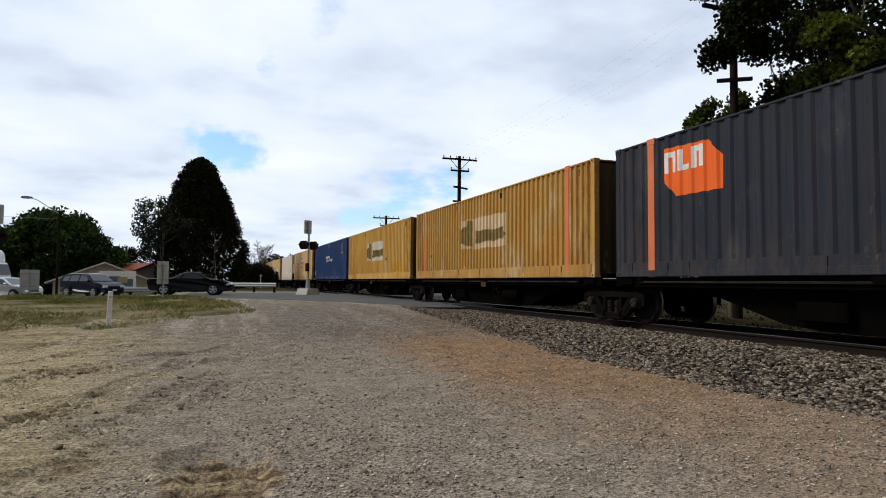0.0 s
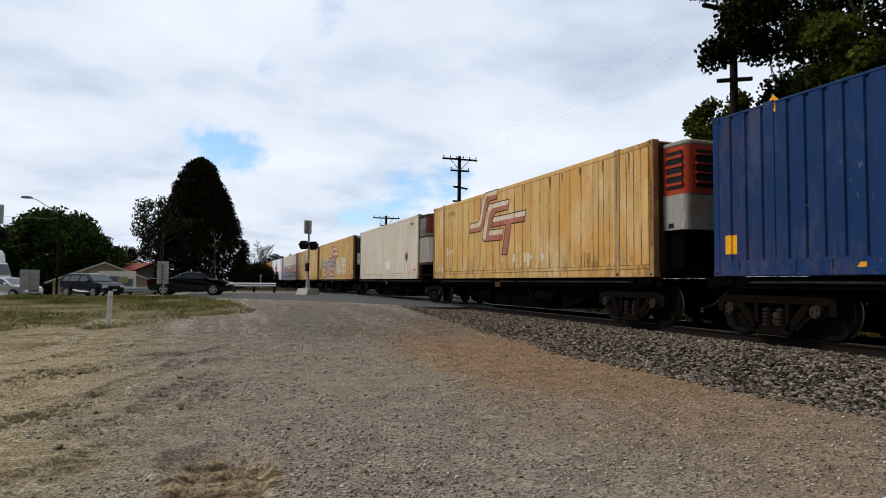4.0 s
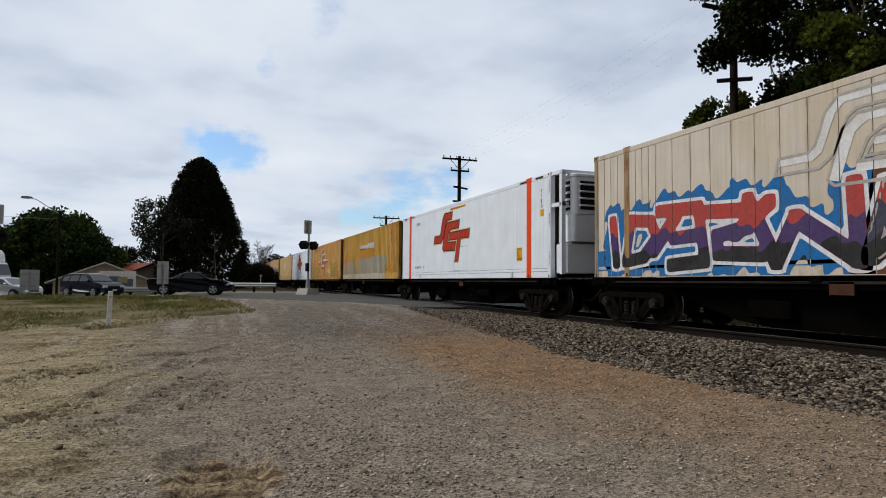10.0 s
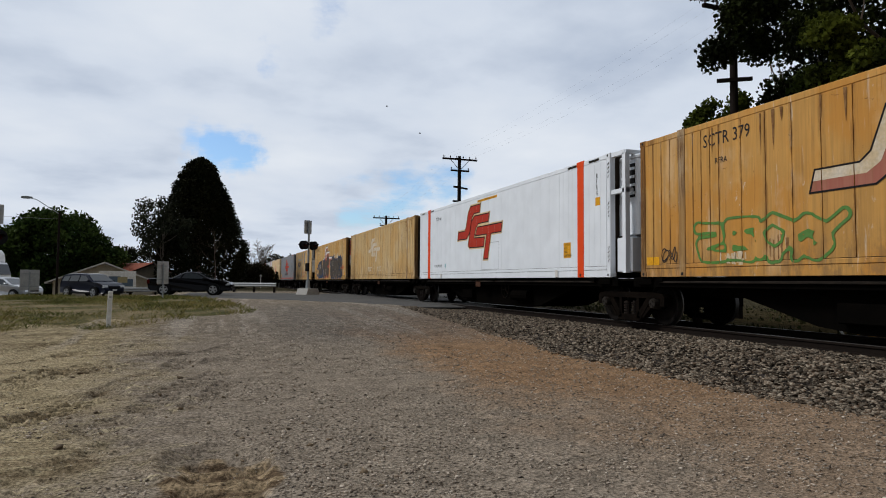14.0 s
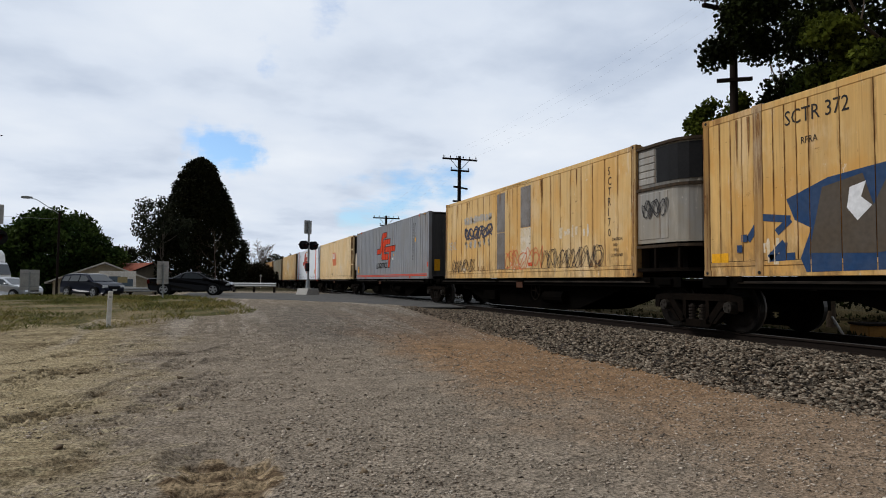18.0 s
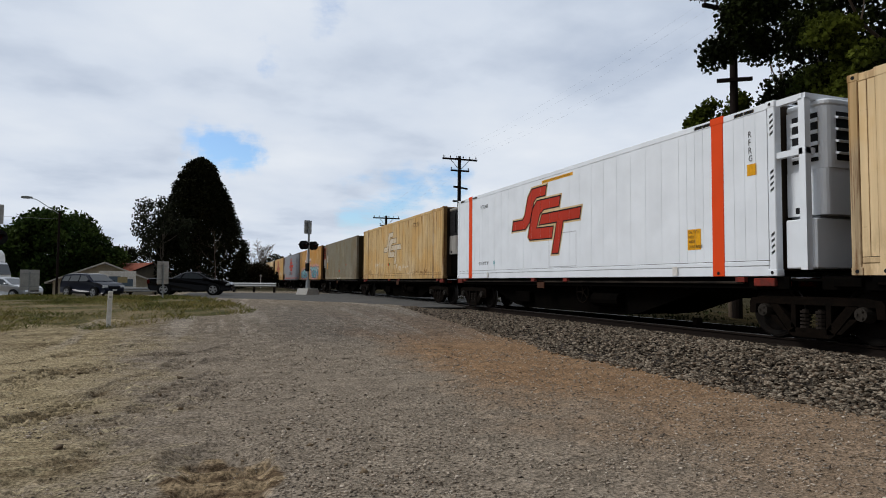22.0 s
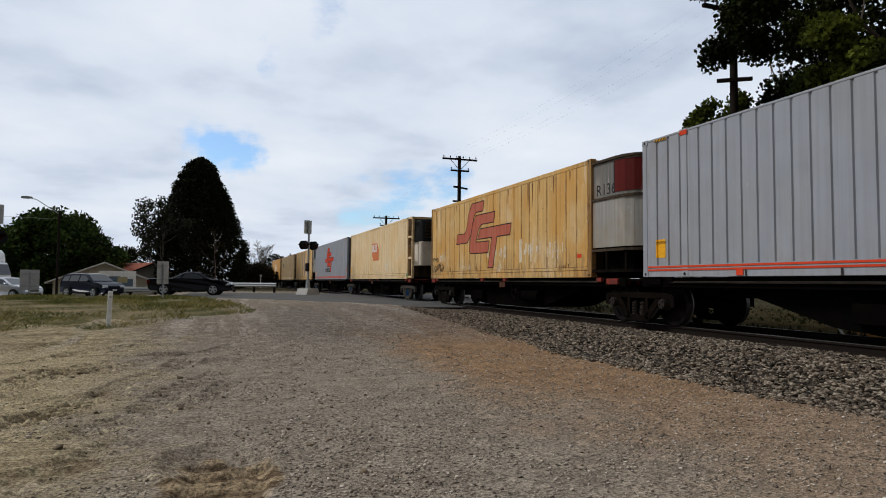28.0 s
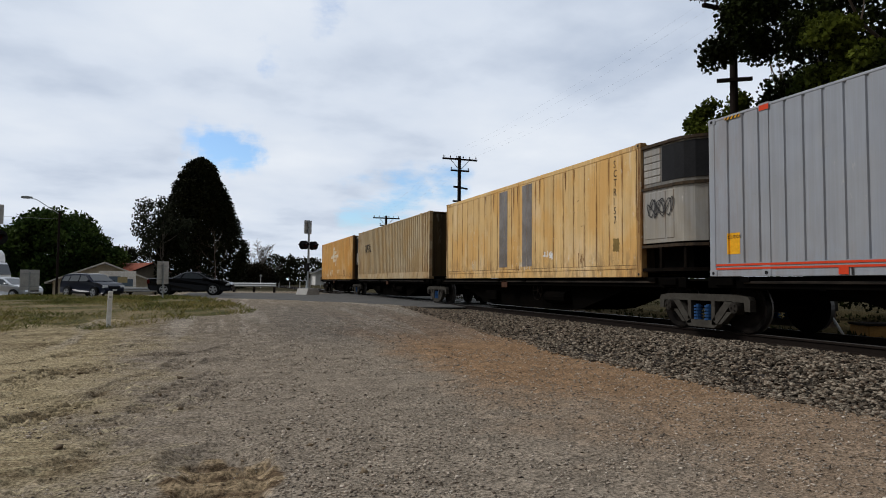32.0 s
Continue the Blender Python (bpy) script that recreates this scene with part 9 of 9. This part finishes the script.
def grass():
    rng = np.random.RandomState(14)
    n = 330000
    x = -15 + 19 * rng.rand(n)
    y = 16.5 + 20.5 * rng.rand(n)
    edge = 17.6 + 0.55 * np.clip(x + 4.0, 0, 9) + 1.3 * fbm(x, y, 41, 0.5, 3)
    far = 36.3 - 0.9 * np.clip(x + 3, 0, 6)
    right = 1.3 - 0.10 * (y - 20) + 1.2 * fbm(x, y, 43, 0.4, 3)
    dens = 0.55 + 1.7 * fbm(x, y, 47, 0.55, 3)
    bare = np.hypot((x + 1.9) / 1.1, (y - 20.2) / 1.6)
    keep = (y > edge) & (y < far) & (x < right) & (rng.rand(n) < dens) & (rng.rand(n) < 0.12 + smooth01((bare - 0.7) / 0.5))
    x, y = x[keep], y[keep]
    n = len(x)
    h = (0.03 + 0.12 * rng.rand(n) ** 2.2) * (0.45 + 1.3 * np.clip(fbm(x, y, 53, 0.7, 2) + 0.5, 0, 1.2))
    w = 0.0025 + 0.0035 * rng.rand(n)
    a = rng.rand(n) * 6.283
    lean = 2.2 * h * (rng.rand(n) - 0.35)
    z = ground_height(x, y) + 0.0
    bx, by = np.cos(a) * w, np.sin(a) * w
    lx, ly = np.cos(a + 1.3) * lean, np.sin(a + 1.3) * lean
    V = np.stack([np.stack([x - bx, y - by, z - 0.02], -1), np.stack([x + bx, y + by, z - 0.02], -1), np.stack([x + bx * 0.6 + lx * 0.4, y + by * 0.6 + ly * 0.4, z + h * 0.6], -1), np.stack([x + lx, y + ly, z + h], -1)], 1)
    F = np.arange(4)[None] + (np.arange(n) * 4)[:, None]
    ob = new("roadside_grass", from_arrays("roadside_grass", V.reshape(-1, 3), F, M["grass"]))
    tagged(ob, "tufts of green and straw-dry grass beside the road", "grass", kind="stuff")
    # soil and old turf under the blades
    nx, ny = 90, 80
    xs, ys = np.linspace(-24, 2.2, nx), np.linspace(16.6, 37, ny)
    X, Y = np.meshgrid(xs, ys, indexing="ij")
    e = 17.9 + 0.55 * np.clip(X + 4.0, 0, 9) + 1.3 * fbm(X, Y, 41, 0.5, 3)
    rr = 1.0 - 0.10 * (Y - 20) + 1.2 * fbm(X, Y, 43, 0.4, 3)
    ff = 36.6 - 0.9 * np.clip(X + 3, 0, 6)
    inside = np.minimum(np.minimum(smooth01((Y - e) / 0.8), smooth01((rr - X) / 0.8)), smooth01((ff - Y) / 0.8))
    Z = ground_height(X, Y) - 0.06 + 0.11 * inside + 0.05 * fbm(X, Y, 61, 1.1, 3) * inside
    idx = np.arange(nx * ny).reshape(nx, ny)
    F = np.stack([idx[:-1, :-1], idx[1:, :-1], idx[1:, 1:], idx[:-1, 1:]], -1).reshape(-1, 4)
    ob = new("verge", from_arrays("verge", np.stack([X, Y, Z], -1).reshape(-1, 3), F, M["turf"]))
    tagged(ob, "rough verge of matted grass and soil", "verge", kind="structure")


M["turf"] = material("matted_turf", (0.060, 0.060, 0.020), rough=0.95, second=(0.19, 0.145, 0.080), scale=0.9, amount=1.0, grain=18, grain_amount=0.4, bump=0.8, bump_scale=40, spots=(0.10, 0.068, 0.040), spot_scale=0.8, spot_at=(0.60, 0.66), bump_distance=0.04)


def east_side():
    """Weeds, a low box and a leaning stake beyond the track."""
    rng = np.random.RandomState(19)
    n = 9000
    x, y = 12.6 + 9 * rng.rand(n) ** 1.3, 2 + 34 * rng.rand(n)
    keep = rng.rand(n) < 0.35 + 1.2 * fbm(x, y, 71, 0.5, 3)
    x, y = x[keep], y[keep]
    foliage("trackside_weeds", np.stack([x, y, ground_height(x, y) - 0.02], -1), 0.13, M["weeds"], None, LEAF_PLAIN, 4, droop=-1.0)
    tagged(bpy.data.objects["trackside_weeds"], "low weeds and dry grass beyond the track", "weeds", kind="stuff")
    b = thing("trackside_box", "ochre weathered timber box lying beyond the track", "box")
    bm = bmesh.new()
    box(bm, 0, 2.2, 0, 0.7, 0.0, 0.26)
    part("box_body", bevelled(bm, 0.015), M["orange_box"], b)
    bm = bmesh.new()
    box(bm, -0.03, 2.23, -0.03, 0.73, 0.262, 0.31)
    part("lid", bevelled(bm, 0.01), M["timber"], b)
    b.matrix_basis = pose(12.75, 9.35, gz(12.75, 9.3) - 0.02, 0, 0, -24)
    s = thing("leaning_stake", "thin white stake leaning beside the track", "stake")
    bm = bmesh.new()
    cyl(bm, (11.95, 9.15, 0.2), (11.72, 9.35, 0.78), 0.025, n=8)
    part("stake", bm, M["post_white"], s)
    r = thing("rail_clamp_box", "small dark metal box fixed beside the rail", "box")
    bm = bmesh.new()
    box(bm, -0.09, 0.09, -0.07, 0.07, 0.0, 0.17)
    part("box_body", bevelled(bm, 0.015), M["rail"], r)
    bm = bmesh.new()
    box(bm, -0.03, 0.03, -0.03, 0.03, -0.16, 0.0)
    part("bracket", bm, M["rail"], r)
    r.matrix_basis = pose(10.0, 11.2, RAIL_Z - 0.02, 0, 0, 4)


def bare_tree(x, y, top):
    t = thing("bare_tree", "leafless grey tree beyond the crossing", "tree")
    z0 = gz(x, y)
    rng = random.Random(9)
    bm = bmesh.new()
    ends = limbs(bm, (x, y, z0 - 0.2), (top - z0) * 0.75, 0.22, rng, 0.55, 9, 2, 0.25)
    for e in ends:
        for k in range(4):
            d = Vector((rng.uniform(-1, 1), rng.uniform(-1, 1), rng.uniform(0.0, 1.2))).normalized()
            cyl(bm, e, e + d * rng.uniform(0.6, 1.2), 0.025, 0.012, n=4, caps=False)
    part("trunk", bm, M["twig"], t)


def far_things():
    round_tree("leafy_tree", "dense dark green leafy tree behind a house", -16.0, 77.0, 8.2, 11.4, "leaf_green", 12, 0.40, 900, 34, 0.03, 0.8, 0.8)
    round_tree("leafy_tree", "dark green leafy tree beside the road", -22.0, 76.0, 6.6, 9.0, "leaf_green", 15, 0.42, 420, 30, 0.04, 0.8, 0.8)
    round_tree("leafy_tree", "dark green leafy tree behind a house", -11.9, 84.0, 4.9, 6.0, "leaf_green", 18, 0.44, 260, 24, 0.05)
    round_tree("pine_tree", "dark open-crowned pine far behind red roofs", -12.6, 109.0, 6.3, 7.5, "leaf_dark", 21, 0.4, 170, 16, 0.35, 0.7, 0.9)
    bare_tree(7.2, 112.0, 8.2)
    round_tree("hedge_tree", "brownish scrubby tree beyond the guard rail", 5.4, 94.0, 3.6, 6.0, "leaf_hedge", 25, 0.30, 300, 30, 0.0, 0.6, 0.7, "twig")
    round_tree("hedge_tree", "dark rounded tree beside the railway", 12.4, 132.0, 6.4, 7.5, "leaf_dark", 27, 0.42, 200, 20, 0.0, 0.7)
    round_tree("hedge_tree", "dark rounded tree beside the railway", 27.5, 118.0, 6.9, 10.0, "leaf_dark", 28, 0.42, 260, 20, 0.0, 0.7)
    round_tree("hedge_tree", "dark rounded tree beside the railway", 36.0, 112.0, 6.2, 10.0, "leaf_dark", 29, 0.42, 220, 20, 0.0, 0.7)
    round_tree("hedge_tree", "dark rounded tree far down the line", 20.0, 150.0, 6.9, 11.0, "leaf_dark", 31, 0.45, 220, 20, 0.0, 0.7)
    # far woods all round the horizon
    rng = np.random.RandomState(33)
    C = []
    for k in range(700):
        a = rng.rand() * 6.283
        d = 260 + 160 * rng.rand()
        px, py = d * math.sin(a), d * math.cos(a)
        C.append((px, py, gz(px, py) + 0.5 + 7.5 * rng.rand() ** 1.3))
    w = thing("far_woods", "dark line of woods on the horizon", "woods", kind="stuff")
    foliage("crowns", clump_points(rng, np.array(C), 4.5, 14, 0.6), 2.2, M["leaf_green"], w, LEAF_PLAIN, 44)
    house("brick_house", "low beige house with a shallow grey gable roof", -8.9, 61.6, -0.75, 7.6, 9.0, 2.1, 3.65, "grey_roof", "render_wall", 8, False)
    house("tiled_house", "house with a red tiled roof", -6.2, 73.5, -0.9, 9.0, 8.0, 2.3, 4.1, "red_tile", "render_wall", 32, True)
    house("white_house", "distant white-walled house beyond the line", 25.0, 140.0, 0.4, 8.0, 8.0, 3.0, 4.8, "grey_roof", "far_wall", 0, False)
    b = thing("roadside_board", "white roadside board with blue and yellow picture", "board")
    bm = bmesh.new()
    box(bm, -1.3, 1.3, 0, 0.06, 0.6, 1.9)
    part("panel", bevelled(bm, 0.01), M["post_white"], b)
    for x0, x1, z0, z1, key in ((-0.6, 0.2, 0.75, 1.5, "board_blue"), (0.3, 1.1, 0.7, 1.3, "board_blue"), (0.0, 0.7, 1.0, 1.45, "board_yellow"), (-0.5, -0.2, 0.8, 1.1, "green_tag")):
        bm = bmesh.new()
        box(bm, x0, x1, -0.008 - 0.004 * (key == "board_yellow"), 0.0, z0, z1)
        part("picture", bm, M[key], b)
    for x in (-1.0, 1.0):
        bm = bmesh.new()
        box(bm, x - 0.05, x + 0.05, 0.06, 0.14, -0.6, 1.85)
        part("post", bm, M["timber"], b)
    b.matrix_basis = pose(-7.1, 55.6, gz(-7.1, 55.6) + 0.2, 0, 0, 6)
    # white yard fence beyond the crossing
    f = thing("rail_fence", "low white post-and-rail fence beyond the crossing", "fence")
    for k in range(9):
        bm = bmesh.new()
        box(bm, 6.0 + k * 1.5 - 0.05, 6.0 + k * 1.5 + 0.05, 95.0, 95.1, 0.4, 1.25)
        part("post", bm, M["post_white"], f)
    for z in (0.75, 1.1):
        bm = bmesh.new()
        box(bm, 5.9, 8.1, 94.95, 94.99, z, z + 0.08)
        part("rail", bm, M["post_white"], f)
    for x, h in ((5.4, 1.5),):
        s = thing("small_marker", "small white railway marker beyond the crossing", "marker")
        bm = bmesh.new()
        cyl(bm, (0, 0, 0), (0, 0, h), 0.04, n=8)
        cyl(bm, (0, -0.05, h), (0, -0.02, h), 0.14, n=16)
        part("marker", bm, M["post_white"], s)
        s.matrix_basis = pose(x, 80, gz(x, 80), 0, 0, 0)


def birds():
    made = []
    for k in range(2):
        b = thing("bird", "small dark bird in flight", "bird", "birds over the train")
        bm = bmesh.new()
        bmesh.ops.create_uvsphere(bm, u_segments=8, v_segments=6, radius=0.036)
        for v in bm.verts:
            v.co = Vector((v.co.x * 2.2, v.co.y, v.co.z * 0.9))
        part("body", bm, M["feather"], b)
        for s in (-1, 1):
            bm = bmesh.new()
            lo = [bm.verts.new(p) for p in ((0.04, 0.015 * s, 0.0), (0.025, 0.1 * s, 0.045), (-0.01, 0.18 * s, 0.03), (-0.05, 0.1 * s, 0.035), (-0.045, 0.015 * s, 0.0))]
            bm.faces.new(lo)
            bmesh.ops.solidify(bm, geom=bm.faces[:], thickness=0.006)
            part("wing", bm, M["feather"], b)
        made.append(b)
    return made


cypress()
plane_tree()
power_pole(15.5, 15.6, 10.6, ((10.15, 1.3, 0.0, 6), (9.4, 0.65, 0.0, 2), (7.92, 0.52, -0.6, 0)), "dark timber power pole with crossarms beside the line")
power_pole(15.5, 39.7, 9.95, ((9.72, 1.25, 0.0, 6), (8.94, 0.66, 0.0, 2), (7.79, 0.7, 0.5, 0), (6.86, 0.5, 0.0, 0)), "dark timber power pole with crossarms beside the line")
power_pole(15.5, 59.0, 7.75, ((7.5, 1.3, 0.0, 6), (6.8, 0.66, 0.0, 2)), "dark timber power pole with crossarms beside the line")
wires()
crossing_signal(5.9, 42.6, 35, "level crossing signal with unlit black lamps on a galvanised mast")
crossing_signal(-8.10, 28.1, 35, "crossing signal with black lamps and a broad sign by the verge", -0.80, 0.62)
sign(-8.45, 36.0, 0.82, 0.36, 1.36, 4, "square road sign seen from its bare back")
sign(-2.28, 32.9, 0.56, 0.72, 1.80, 30, "tall narrow sign seen from its bare back")
guard_rail((1.3, 52.0), (4.5, 49.9), gz(3, 51) - 0.02, 0.76, "galvanised roadside guard rail with timber posts")
guard_rail((-7.2, 48.3), (-3.6, 48.6), gz(-5, 48) + 0.02, 0.62, "galvanised roadside guard rail")
marker_post()
street_lamp()
vehicles()
far_things()
grass()
east_side()
BIRDS = birds()


# ---- movement ----
def motions():
    beats = [i * 1.0 for i in range(33)]
    for c, s, n in zip(CONTAINERS, REARS, LENGTHS):
        walk(c, [(t, train_pose(s, t, RAIL_Z + DECK, n)) for t in beats])
    for w, s, n in WAGONS:
        walk(w, [(t, train_pose(s, t, RAIL_Z)) for t in beats])
    # wheels roll: the sets that sit alike on their wagons share one action
    alike = {}
    for w, s, n in WAGONS:
        for ob in w.children_recursive:
            if ob.name.split(".")[0] == "wheelset":
                alike.setdefault(round(ob.location.y, 3), []).append(ob)
    for y, obs in alike.items():
        for ob in obs:
            walk(ob, [(i / 30.0, pose(0, y, WHEEL_R, math.degrees(run(i / 30.0) / WHEEL_R))) for i in WHEEL_BEATS])
    for b, x0, y0, z0, lag in ((BIRDS[0], 25.1, 37.4, 13.7, 0.0), (BIRDS[1], 27.1, 35.9, 11.6, 0.0)):
        rows = []
        for t in beats:
            u = t - 12.0
            rows.append((t, pose(x0 - 6.9 * u, y0 + 3.0 * u - 0.05 * u * u, z0 + 0.25 * math.sin(t * 2.3), 8 * math.sin(t * 3.1), 0, 157)))
        walk(b, rows)


WHEEL_BEATS = list(range(0, 961))
motions()
